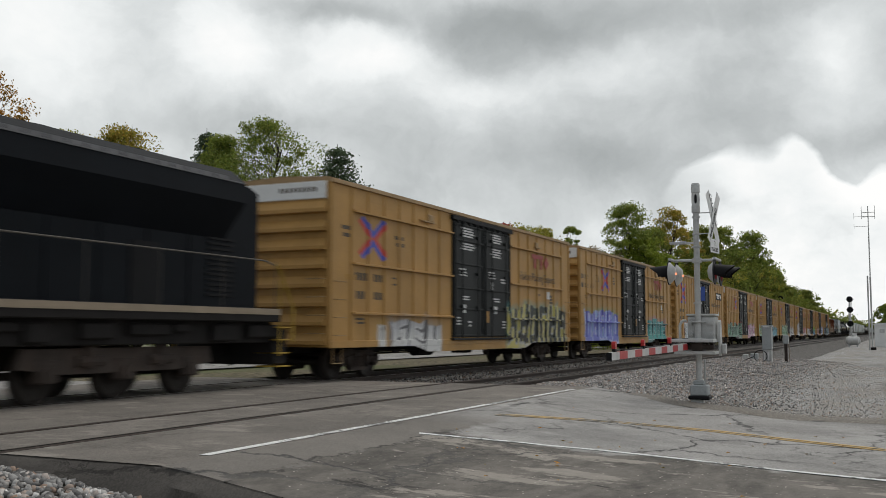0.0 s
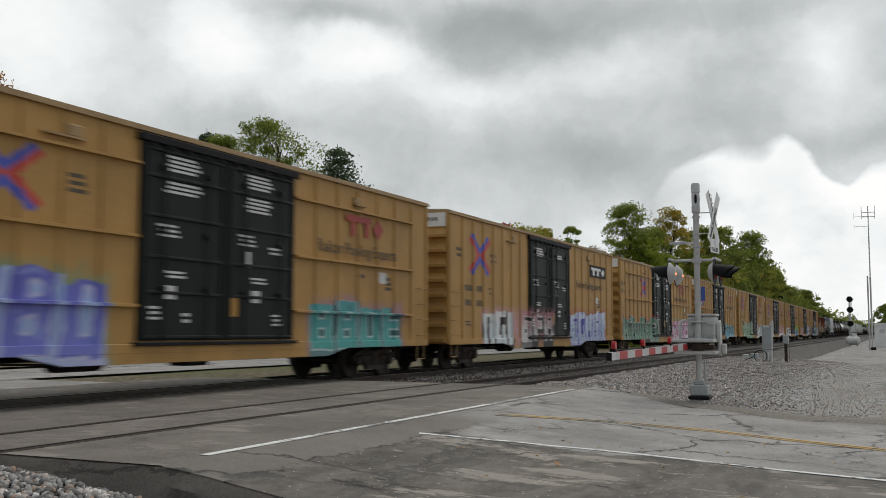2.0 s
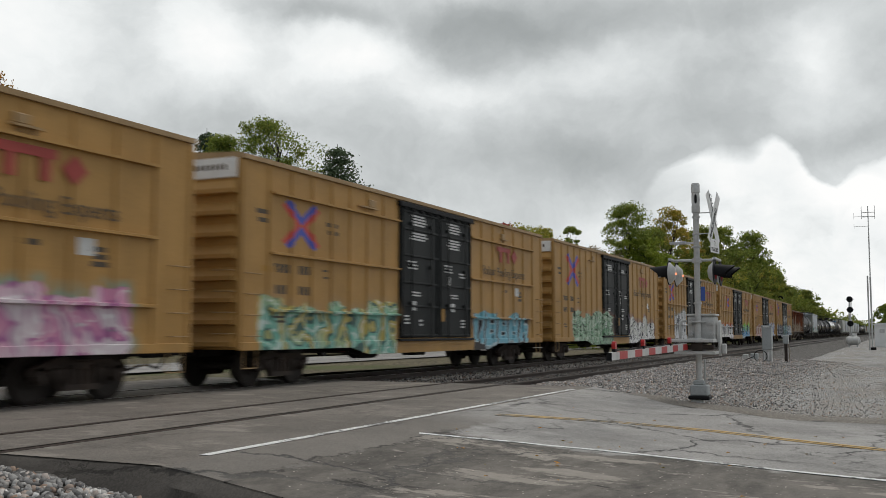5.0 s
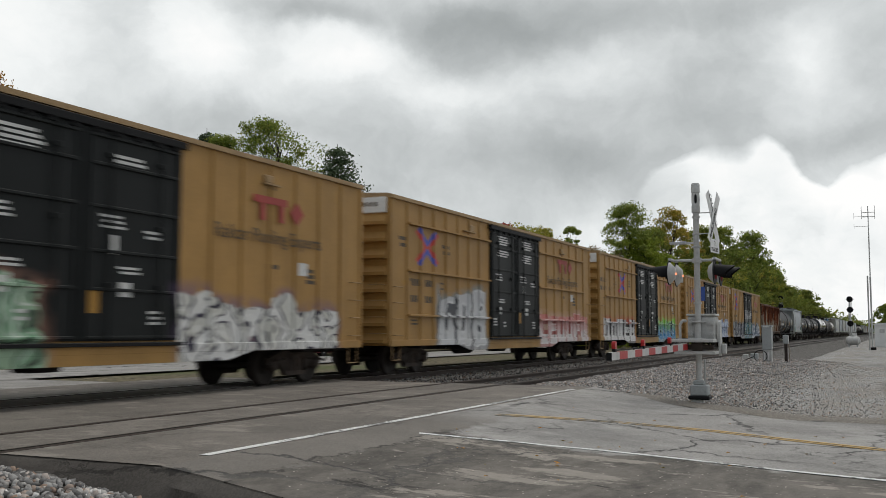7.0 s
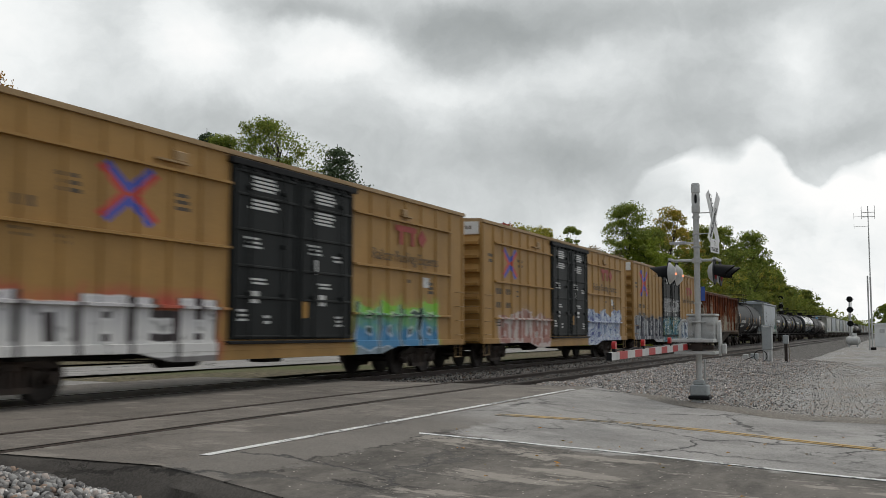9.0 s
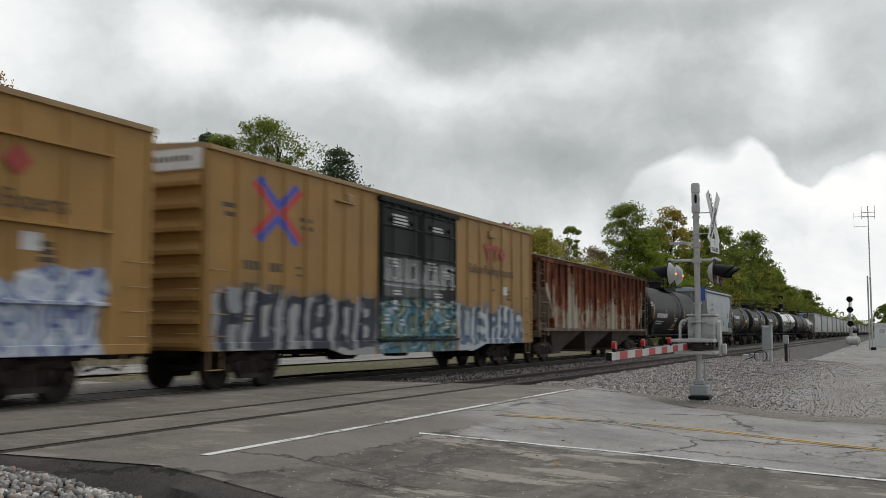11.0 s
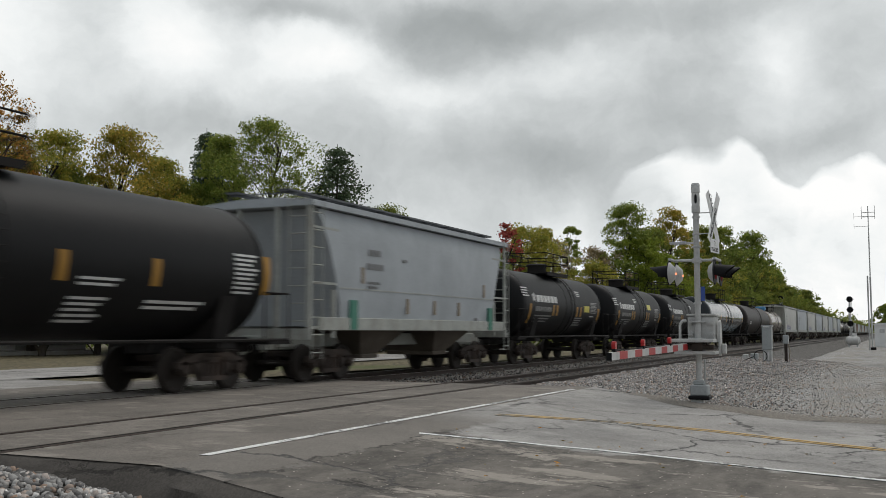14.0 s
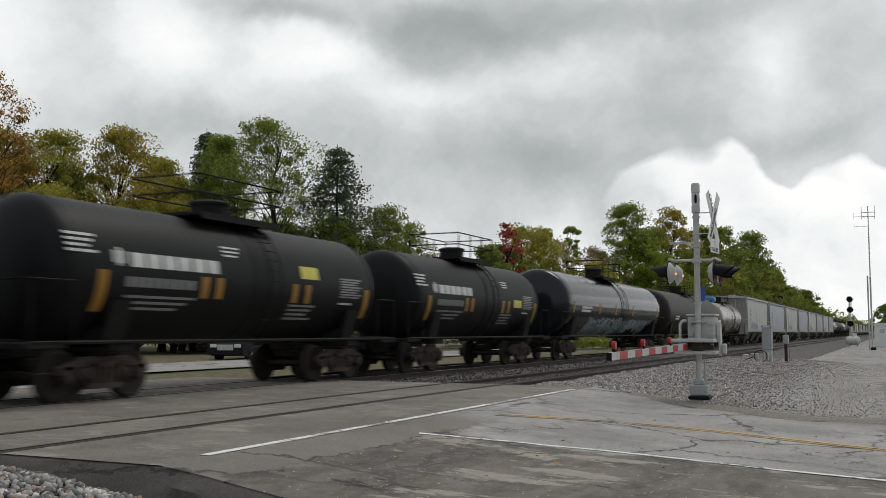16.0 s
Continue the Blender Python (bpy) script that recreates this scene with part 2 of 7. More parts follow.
def asphalt(name, tone, cracks=0.5, pale=0.35, shoulder=None):
    n = Nodes(name)
    agg = n.xyz(n.voronoi(60.0, "F1", colour=True))[0]
    big, mid = n.noise(0.35, 6, 0.65), n.noise(1.6, 6, 0.7, stretch=(1, 0.5, 1))
    c = n.ramp(big, [(0.33, scale3(tone, 0.62)), (0.67, scale3(tone, 1.3))])
    c = n.mix(n.math("MULTIPLY", n.span(mid, 0.54, 0.64), pale), c, scale3(tone, 1.9))
    c = n.mix(n.math("MULTIPLY", n.span(n.noise(0.9, 6, 0.75, v=n.vmath("ADD", n.co, (9.0, 4.0, 0.0))), 0.53, 0.64), 0.75), c, scale3(tone, 0.5))
    c = n.mix(0.3, c, n.ramp(agg, [(0.0, scale3(tone, 0.45)), (1.0, scale3(tone, 1.7))]))
    if shoulder:
        px, py, pz = n.xyz(n.co)
        edge = n.math("MULTIPLY_ADD", n.noise(0.9, 5, 0.65), 1.6, px)
        rim = n.math("MULTIPLY_ADD", n.noise(1.1, 6, 0.7), 0.9, py)
        m = n.math("MULTIPLY", n.span(edge, 12.75, 12.60), n.span(rim, 5.90, 5.84))
        lip = n.math("MULTIPLY", n.math("MULTIPLY", n.span(n.math("ABSOLUTE", n.math("SUBTRACT", rim, 5.88)), 0.07, 0.02), n.span(edge, 13.2, 12.6)), n.span(n.noise(2.0, 5, 0.7), 0.40, 0.5))
        rough_tone = n.ramp(n.noise(1.3, 8, 0.75, stretch=(0.6, 1.3, 1)), [(0.34, scale3(shoulder, 0.55)), (0.47, shoulder), (0.60, scale3(shoulder, 1.5))])
        worn = n.math("ADD", n.noise(0.85, 8, 0.68, stretch=(1.5, 0.55, 1)), n.math("MULTIPLY", n.noise(7.0, 4, 0.7), 0.10))
        rough_tone = n.mix(n.span(worn, 0.595, 0.625), rough_tone, n.mix(n.noise(5.0, 4, 0.7), scale3(shoulder, 1.7), scale3(shoulder, 3.2)))
        rough_tone = n.mix(n.span(n.noise(1.1, 8, 0.75, v=n.vmath("ADD", n.co, (41.0, 7.0, 0.0)), stretch=(1.4, 0.6, 1)), 0.60, 0.64), rough_tone, scale3(shoulder, 0.32))
        grit = n.xyz(n.voronoi(26.0, "F1", colour=True))
        rough_tone = n.mix(n.math("MULTIPLY", n.math("GREATER_THAN", grit[1], 0.93), n.span(n.voronoi(26.0), 0.32, 0.24)), rough_tone, n.mix(grit[2], scale3(shoulder, 2.0), scale3(shoulder, 5.0)))
        slab_tone = n.ramp(big, [(0.33, (0.135, 0.122, 0.106)), (0.67, (0.235, 0.213, 0.187))])
        c = n.mix(n.math("MULTIPLY", n.span(rim, 5.84, 5.90), n.span(edge, 15.2, 13.4)), c, n.mix(0.2, slab_tone, n.ramp(agg, [(0.0, (0.09, 0.08, 0.07)), (1.0, (0.31, 0.29, 0.26))])))
        c = n.mix(m, n.mix(lip, c, scale3(shoulder, 0.3)), rough_tone)
    w = n.vmath("ADD", n.co, n.vmath("MULTIPLY", n.noise(1.5, 5, 0.7, colour=True), (1.1, 1.1, 0.0)))
    crack = n.math("MULTIPLY", n.span(n.voronoi(0.33, "DISTANCE_TO_EDGE", w), 0.016, 0.004), n.span(n.noise(0.25, 3), 0.42, 0.55))
    crack2 = n.math("MULTIPLY", n.span(n.voronoi(1.3, "DISTANCE_TO_EDGE", w), 0.022, 0.006), n.span(n.noise(0.4, 3, v=n.vmath("ADD", n.co, (30.0, 11.0, 0.0))), 0.58, 0.66))
    k = n.math("MULTIPLY", n.math("MAXIMUM", crack, crack2), cracks)
    c = n.mix(k, c, scale3(tone, 0.22))
    h = n.math("SUBTRACT", n.math("MULTIPLY", agg, 0.35), n.math("MULTIPLY", k, 1.5))
    return n.finish(c, 0.85, 0.0, n.math("ADD", h, n.math("MULTIPLY", mid, 0.8)), 0.008, 0.3)


def worn_line(name, colour, tone, worn=0.49):
    n = Nodes(name)
    wear = n.math("ADD", n.math("MULTIPLY", n.noise(9.0, 5, 0.75), 0.6), n.math("MULTIPLY", n.noise(1.0, 3), 0.4))
    return n.finish(n.mix(n.span(wear, worn, worn + 0.09), colour, tone), 0.7, 0.0, wear, 0.002)


def foliage(name, tones):
    n = Nodes(name)
    r = n.island()
    c = n.ramp(r, [(k / (len(tones) - 1), t) for k, t in enumerate(tones)])
    c = n.mix(n.span(n.noise(0.45, 3), 0.4, 0.65), c, n.mix(0.5, c, tones[0]))
    m = n.finish(c, 0.65, 0.0, None, 0.0, 0.25)
    tr = n.t.nodes.new("ShaderNodeBsdfTranslucent")
    n.put(tr.inputs[0], c)
    mx = n.t.nodes.new("ShaderNodeMixShader")
    mx.inputs[0].default_value = 0.45
    n.t.links.new(n.bsdf.outputs[0], mx.inputs[1])
    n.t.links.new(tr.outputs[0], mx.inputs[2])
    n.t.links.new(mx.outputs[0], n.out.inputs[0])
    return m


def cloud_sky():
    """Overcast sky: soft masses of cloud by bearing and height, broken up by noise; it gives off its own light."""
    n = Nodes("cloud_sky")
    x, y, z = n.xyz(n.vmath("NORMALIZE", n.co))
    bearing = n.math("SUBTRACT", n.math("ARCTAN2", y, x), HEAD)
    flat = n.math("SQRT", n.math("ADD", n.math("MULTIPLY", x, x), n.math("MULTIPLY", y, y)))
    up = n.math("DIVIDE", z, flat)
    p0 = n.vec(n.math("MULTIPLY", bearing, -1.0), up)
    w1 = n.vmath("SUBTRACT", n.noise(5.0, 9, 0.6, v=p0, colour=True), (0.5, 0.5, 0.5))
    p = n.vmath("ADD", p0, n.vmath("MULTIPLY", w1, (0.12, 0.10, 0.0)))
    flow = n.vmath("MULTIPLY", p, (1.0, 1.15, 1.0))
    total = n.math("MULTIPLY_ADD", n.noise(6.0, 9, 0.60, v=flow), 0.66, 0.318)
    puff = n.voronoi(11.0, "SMOOTH_F1", v=n.vmath("ADD", p0, n.vmath("MULTIPLY", w1, (0.06, 0.06, 0.0))))
    total = n.math("MULTIPLY_ADD", puff, -0.16, n.math("ADD", total, 0.07))
    for bx, by, sx, sy, amp, firm in CLOUDS:
        dx, dy = (bx - 784) / 1715, (586 - by) / 1715
        q = n.vmath("DIVIDE", n.vmath("SUBTRACT", p, (math.atan(dx), dy, 0.0)), (sx / 1715, sy / 1715, 1.0))
        r = n.vmath("DOT_PRODUCT", n.vmath("MULTIPLY", q, (1.0, 1.0, 0.0)), q)
        r = n.math("POWER", r, firm)
        total = n.math("MULTIPLY_ADD", n.math("POWER", 2.718, n.math("MULTIPLY", r, -1.0)), amp, total)
    # the bright break under the cloud, with a lobed upper edge
    px, py, pz = n.xyz(n.vmath("ADD", p0, n.vmath("MULTIPLY", w1, (0.05, 0.045, 0.0))))
    lobe = n.math("ADD", n.math("MULTIPLY_ADD", n.voronoi(20.0, "SMOOTH_F1", v=n.vmath("ADD", p0, n.vmath("MULTIPLY", w1, (0.04, 0.04, 0.0)))), -0.055, py), 0.019)
    off = n.math("SUBTRACT", px, 0.337)
    past = n.math("MAXIMUM", off, 0.0)
    crest = n.math("MULTIPLY_ADD", n.math("MULTIPLY", off, off), -2.9, n.math("MULTIPLY_ADD", n.math("MULTIPLY", past, past), -7.0, 0.180))
    crest = n.math("MAXIMUM", crest, n.math("MULTIPLY_ADD", n.span(px, 0.39, 0.46), 0.035, 0.130))
    under = n.math("MULTIPLY", n.span(n.math("SUBTRACT", lobe, crest), 0.003, -0.007), n.span(px, 0.226, 0.272))
    depth = n.span(n.math("SUBTRACT", crest, lobe), 0.008, 0.055)
    inner = n.math("MULTIPLY", depth, n.math("MULTIPLY_ADD", n.noise(9.0, 7, 0.6, v=flow), 0.70, -0.12))
    total = n.math("MULTIPLY_ADD", under, n.math("SUBTRACT", 0.36, inner), total)
    c = n.ramp(total, [(0.18, (0.31, 0.332, 0.335)), (0.36, (0.385, 0.41, 0.414)), (0.52, (0.51, 0.537, 0.542)), (0.68, (0.68, 0.71, 0.715)), (0.85, (0.88, 0.905, 0.905)), (1.0, (1.0, 1.0, 0.99))])
    e = n.t.nodes.new("ShaderNodeEmission")
    n.put(e.inputs[0], c)
    n.t.links.new(e.outputs[0], n.out.inputs[0])
    n.m.cycles.emission_sampling = "NONE"
    return n.m


# cloud masses: across, down, half width, half height (in units of 1/1715 of a radian), how bright or dark, how firm their edge is
CLOUDS = [(364, 75, 85, 85, 0.27, 1.3), (650, 75, 140, 55, 0.30, 1.4), (860, 155, 130, 36, 0.14, 1.2), (1090, 125, 100, 48, 0.15, 1.2), (500, 150, 190, 60, 0.17, 1.0), (60, 60, 190, 150, 0.20, 1.0), (1504, 90, 75, 75, 0.09, 1.2),
          (884, 55, 150, 62, -0.19, 1.5), (1090, 25, 300, 45, -0.20, 1.2), (570, 5, 150, 26, -0.16, 1.0), (1320, 150, 95, 110, -0.16, 1.2), (1524, 265, 95, 34, -0.20, 1.3), (1034, 290, 200, 50, -0.20, 1.0), (760, 255, 220, 45, -0.10, 1.0),
          (210, 150, 110, 50, -0.08, 1.0), (330, 225, 150, 36, -0.12, 1.0), (620, 350, 240, 30, -0.06, 1.0), (1540, 410, 260, 70, 0.12, 2.0), (1330, 215, 150, 40, -0.10, 1.3), (784, 560, 1100, 120, 0.34, 1.5)]

M = {}
M["sky"] = cloud_sky()
M["steel"] = plain("galvanised_steel", (0.50, 0.50, 0.485), 0.55, 0.2, 0.28, 3.0, 25)
M["dark"] = plain("sooty_steel", (0.020, 0.018, 0.017), 0.75, 0.0, 0.5, 2.0, 15, spec=0.15)
M["truck"] = plain("rusty_cast_steel", (0.055, 0.043, 0.036), 0.8, 0.0, 0.5, 2.5, 20, 0.006, (0.075, 0.05, 0.038), spec=0.25)
M["wheel"] = plain("wheel_steel", (0.036, 0.030, 0.026), 0.65, 0.2, 0.4, 3.0, 18, spec=0.2)
M["tread"] = plain("bright_steel", (0.35, 0.33, 0.31), 0.35, 0.9, 0.3, 2.0, 20)
M["rail"] = plain("rail_steel", (0.05, 0.037, 0.03), 0.6, 0.3, 0.4, 1.0, 14)
M["tie"] = plain("creosoted_wood", (0.06, 0.046, 0.036), 0.85, 0.0, 0.4, 2.0, 12, 0.01)
M["ballast"] = stony("ballast_stone", (0.095, 0.087, 0.078), (0.27, 0.255, 0.235), 13.0, 0.05, patch=0.4)
M["lot"] = fine_gravel("gravel_lot")
M["dirt"] = stony("packed_dirt", (0.18, 0.16, 0.135), (0.31, 0.283, 0.245), 30.0, 0.012, patch=0.8, soft=0.5)
M["earth"] = stony("earth_and_grass", (0.13, 0.115, 0.07), (0.25, 0.21, 0.13), 5.0, 0.05, patch=0.12, mark=(0.10, 0.11, 0.045))
M["asphalt"] = asphalt("asphalt_new", (0.185, 0.166, 0.144), 0.35, 0.75)
M["road"] = asphalt("asphalt_worn", (0.305, 0.293, 0.275), 1.0, 0.3, (0.122, 0.110, 0.095))
M["patch"] = asphalt("asphalt_broken", (0.082, 0.074, 0.065), 0.7, 0.25)
M["white_line"] = worn_line("road_white", (0.75, 0.75, 0.72), (0.16, 0.155, 0.15))
M["yellow_line"] = worn_line("road_yellow", (0.55, 0.36, 0.13), (0.26, 0.24, 0.20), 0.47)
M["white"] = plain("white_paint", (0.72, 0.72, 0.70), 0.55, 0.0, 0.12, 1.5)
M["stencil"] = plain("white_stencil", (0.62, 0.62, 0.60), 0.6, 0.0, 0.2, 4.0)
M["stencil_dark"] = plain("dark_stencil", (0.09, 0.07, 0.05), 0.6, 0.0, 0.3, 4.0)
M["logo_red"] = plain("red_paint", (0.36, 0.06, 0.05), 0.55, 0.0, 0.2)
M["signal_red"] = plain("red_sheeting", (0.40, 0.03, 0.03), 0.45, 0.0, 0.15)
# white of the gate arm, greyed so the arm's shade is in the colour
M["white_sheet"] = plain("shaded_white_sheeting", (0.50, 0.50, 0.49), 0.5, 0.0, 0.2, 4.0)
M["black"] = plain("black_paint", (0.010, 0.010, 0.011), 0.6, 0.0, 0.3, spec=0.15)
M["lens"] = plain("red_lens", (0.20, 0.01, 0.012), 0.15, 0.0, 0.1)
M["lens_lit"] = glow("lit_lens", (1.0, 0.30, 0.12), 2.5)
M["orange"] = plain("reflective_yellow", (0.38, 0.20, 0.035), 0.5, 0.0, 0.15)
M["label_yellow"] = plain("yellow_placard", (0.62, 0.55, 0.10), 0.5, 0.0, 0.1)
M["grey_box"] = plain("grey_enamel", (0.36, 0.38, 0.38), 0.5, 0.1, 0.15)
M["blue"] = plain("blue_sign", (0.05, 0.10, 0.35), 0.5)
M["bark"] = plain("bark", (0.055, 0.045, 0.036), 0.9, 0.0, 0.4, 2.0, 10, 0.02)


# ---- builders ----
class Shape:
    """Collects vertices and faces of one mesh."""

    def __init__(self):
        self.v, self.f = [], []

    def add(self, verts, faces):
        k = len(self.v)
        self.v += [tuple(p) for p in verts]
        self.f += [tuple(i + k for i in f) for f in faces]
        return self

    def box(self, x0, x1, y0, y1, z0, z1, b=0.0):
        if b <= 0:
            v = [(x, y, z) for z in (z0, z1) for y in (y0, y1) for x in (x0, x1)]
            return self.add(v, [(0, 2, 3, 1), (4, 5, 7, 6), (0, 1, 5, 4), (2, 6, 7, 3), (0, 4, 6, 2), (1, 3, 7, 5)])
        b = min(b, (x1 - x0) * 0.45, (y1 - y0) * 0.45, (z1 - z0) * 0.45)
        bm = bmesh.new()
        for x in (x0, x1):
            for y in (y0, y1):
                for z in (z0, z1):
                    sx, sy, sz = (b if x == x0 else -b), (b if y == y0 else -b), (b if z == z0 else -b)
                    for p in ((x, y + sy, z + sz), (x + sx, y, z + sz), (x + sx, y + sy, z)):
                        bm.verts.new(p)
        bmesh.ops.convex_hull(bm, input=bm.verts)
        bm.verts.index_update()
        self.add([q.co[:] for q in bm.verts], [[q.index for q in f.verts] for f in bm.faces])
        bm.free()
        return self

    def tube(self, p0, p1, r, n=10, r1=None, caps=True):
        p0, p1 = Vector(p0), Vector(p1)
        r1 = r if r1 is None else r1
        d = (p1 - p0).normalized()
        a = d.orthogonal().normalized()
        c = d.cross(a)
        v = []
        for p, q in ((p0, r), (p1, r1)):
            v += [p + (a * math.cos(2 * math.pi * i / n) + c * math.sin(2 * math.pi * i / n)) * q for i in range(n)]
        f = [(i, (i + 1) % n, n + (i + 1) % n, n + i) for i in range(n)]
        if caps:
            f += [tuple(reversed(range(n))), tuple(range(n, 2 * n))]
        return self.add(v, f)

    def pipe(self, pts, r, n=8):
        for a, b in zip(pts, pts[1:]):
            self.tube(a, b, r, n)
        return self

    def lathe(self, profile, axis="x", centre=(0, 0, 0), n=24):
        """profile: (place along the axis, radius)."""
        v, f = [], []
        for a, r in profile:
            for i in range(n):
                c, s = r * math.cos(2 * math.pi * i / n), r * math.sin(2 * math.pi * i / n)
                q = {"x": (a, c, s), "y": (s, a, c), "z": (c, s, a)}[axis]
                v.append(tuple(q[k] + centre[k] for k in range(3)))
        for j in range(len(profile) - 1):
            f += [(j * n + i, j * n + (i + 1) % n, (j + 1) * n + (i + 1) % n, (j + 1) * n + i) for i in range(n)]
        f += [tuple(reversed(range(n))), tuple(range((len(profile) - 1) * n, len(profile) * n))]
        return self.add(v, f)

    def prism(self, pts, a0, a1, axis="x"):
        """A flat outline pulled along an axis; pts in the other two axes' order."""
        n = len(pts)
        put = {"x": lambda a, p: (a, p[0], p[1]), "y": lambda a, p: (p[0], a, p[1]), "z": lambda a, p: (p[0], p[1], a)}[axis]
        v = [put(a, p) for a in (a0, a1) for p in pts]
        f = [(i, (i + 1) % n, n + (i + 1) % n, n + i) for i in range(n)] + [tuple(reversed(range(n))), tuple(range(n, 2 * n))]
        return self.add(v, f)

    def mesh(self, name, material, smooth=True):
        me = bpy.data.meshes.new(name)
        me.from_pydata(self.v, [], self.f)
        bm = bmesh.new()
        bm.from_mesh(me)
        if len(bm.faces) < 20000:
            bmesh.ops.recalc_face_normals(bm, faces=bm.faces)
        bm.to_mesh(me)
        bm.free()
        me.materials.append(material)
        if smooth:
            me.shade_smooth()
            me.set_sharp_from_angle(angle=radians(34))
        return me


def part(name, shape, material, parent, label="", at=None):
    me = shape.mesh(name, material) if isinstance(shape, Shape) else shape
    ob = new(name, me)
    ob.parent = parent
    if at is not None:
        ob.location = at
    if label:
        ob["label"] = label
    return ob


def thing(name, label, category, at=(0, 0, 0), group="", kind=""):
    ob = new(name)
    ob.location = at
    return tagged(ob, label, category, group, kind)


def solid(name, shape, material, label="", category="", group="", kind=""):
    return tagged(new(name, shape.mesh(name, material)), label, category, group, kind)


# ---- setting ----
NEAR, FAR = 9.24, 14.07          # centre lines of the two tracks
X0, X1 = 7.3, 21.9               # the crossing's ends along the tracks


def height(y):
    return float(np.interp(y, [-30, -5, 1, 4, 6.2], [-0.6, -0.40, -0.32, -0.2, 0.0]))


def sheet(name, x0, x1, y0, y1, nx, ny, fz, material, label, kind="structure", jitter=0.0, thick=0.0):
    s = Shape()
    xs, ys = np.linspace(x0, x1, nx + 1), np.linspace(y0, y1, ny + 1)
    rows = [[(x, y, fz(x, y) + (random.uniform(-jitter, jitter) if jitter else 0.0)) for x in xs] for y in ys]
    v = [p for r in rows for p in r]
    f = [(j * (nx + 1) + i, j * (nx + 1) + i + 1, (j + 1) * (nx + 1) + i + 1, (j + 1) * (nx + 1) + i) for j in range(ny) for i in range(nx)]
    s.add(v, f)
    return solid(name, s, material, label, "ground", kind=kind)


def setting():
    far = Shape()
    ang = [math.radians(a) for a in range(0, 360, 6)]
    v = [(0, 0, -0.62)] + [(r * math.cos(a), r * math.sin(a), -0.62) for r in (60, 300, 2600) for a in ang]
    k = len(ang)
    f = [(0, 1 + i, 1 + (i + 1) % k) for i in range(k)] + [(1 + j * k + i, 1 + (j + 1) * k + i, 1 + (j + 1) * k + (i + 1) % k, 1 + j * k + (i + 1) % k) for j in range(2) for i in range(k)]
    far.add(v, f)
    solid("ground", far, M["earth"], "flat grassy earth reaching to the horizon", "ground", kind="structure")

    # gravel lot beside the tracks, and verge on the far side
    def lot(x, y):
        return height(min(y, 4.0)) - 0.04 + 0.05 * noise.noise((x * 0.3, y * 0.4, 0)) - 0.5 * max(0.0, min(1.0, (y - 4.3) / 0.9))

    sheet("ground_lot", 17.5, 420, -40, 6.9, 240, 94, lot, M["lot"], "grey gravel lot beside the tracks")
    sheet("ground_verge", -60, 420, 16.9, 60, 160, 30, lambda x, y: -0.10 + 0.03 * noise.noise((x * 0.2, y * 0.2, 3)), M["earth"], "dry grass and gravel verge beyond the tracks")
    sheet("ground_near", -60, 18.5, -40, 4.2, 40, 30, lambda x, y: height(y) - 0.12 - 0.25 * max(0, min(1, (y - 2) / 2)), M["lot"], "grey gravel beside the road")
    # ballast beds
    for name, a, b in (("ballast_far_side", X1, 900), ("ballast_near_side", -80, X0)):
        s = Shape()
        prof = [(3.4, -0.50), (4.4, -0.25), (6.4, -0.16), (7.6, -0.13), (10.9, -0.13), (11.6, -0.18), (12.4, -0.13), (15.7, -0.13), (16.8, -0.3), (17.6, -0.5)]
        if b < 50:
            prof[0], prof[1], prof[2] = (2.6, -0.6), (3.6, -0.52), (5.4, -0.40)
        n = 160 if b > 50 else 60
        xs = [a + (b - a) * (i / n) ** (2.0 if b > 50 else 1.0) for i in range(n + 1)]
        v = [(x, y, z + 0.05 * noise.noise((x * 1.1, y * 1.3, 0))) for x in xs for y, z in prof]
        m = len(prof)
        s.add(v, [(i * m + j, (i + 1) * m + j, (i + 1) * m + j + 1, i * m + j + 1) for i in range(n) for j in range(m - 1)])
        solid(name, s, M["ballast"], "crushed grey stone ballast under the tracks", "ballast", kind="structure")
    # rails
    for c in (NEAR, FAR):
        for side in (-0.7525, 0.7525):
            y = c + side
            s = Shape()
            s.prism([(y - 0.07, -0.17), (y + 0.07, -0.17), (y + 0.07, -0.155), (y + 0.012, -0.14), (y + 0.012, -0.05), (y + 0.036, -0.04), (y + 0.036, -0.006), (y + 0.028, 0.0),
                     (y - 0.028, 0.0), (y - 0.036, -0.006), (y - 0.036, -0.04), (y - 0.012, -0.05), (y - 0.012, -0.14), (y - 0.07, -0.155)], -80, 900)
            solid("rail", s, M["rail"], "dark rusty steel rail with a worn head", "rail", "rails", "structure")
            t = Shape().box(-80, 900, y - 0.027, y + 0.027, 0.0, 0.0025)
            solid("rail_head", t, M["tread"] if c == FAR else M["rail"], "worn running surface of a rail", "rail", "rails", "structure")
    # road over the tracks: apron, panels between the rails
    def slab(name, x0, x1, y0, y1, z, mat, label):
        s = Shape()
        n = 24
        xs = [x0 + (x1 - x0) * i / n for i in range(n + 1)]
        top = [(x, y, (z if z is not None else height(y)) + 0.003 * noise.noise((x, y, 1))) for x in xs for y in (y0, (y0 + y1) / 2, y1)]
        s.add(top, [(i * 3 + j, (i + 1) * 3 + j, (i + 1) * 3 + j + 1, i * 3 + j + 1) for i in range(n) for j in range(2)])
        s.box(x0, x1, y0, y1, -0.5, (z if z is not None else min(height(y0), height(y1))) - 0.02)
        return solid(name, s, mat, label, "road", kind="structure")

    g = 0.085
    slab("crossing_outer", X0, X1, 6.25, NEAR - 0.7525 - g, -0.004, M["asphalt"], "smooth grey asphalt of the level crossing")
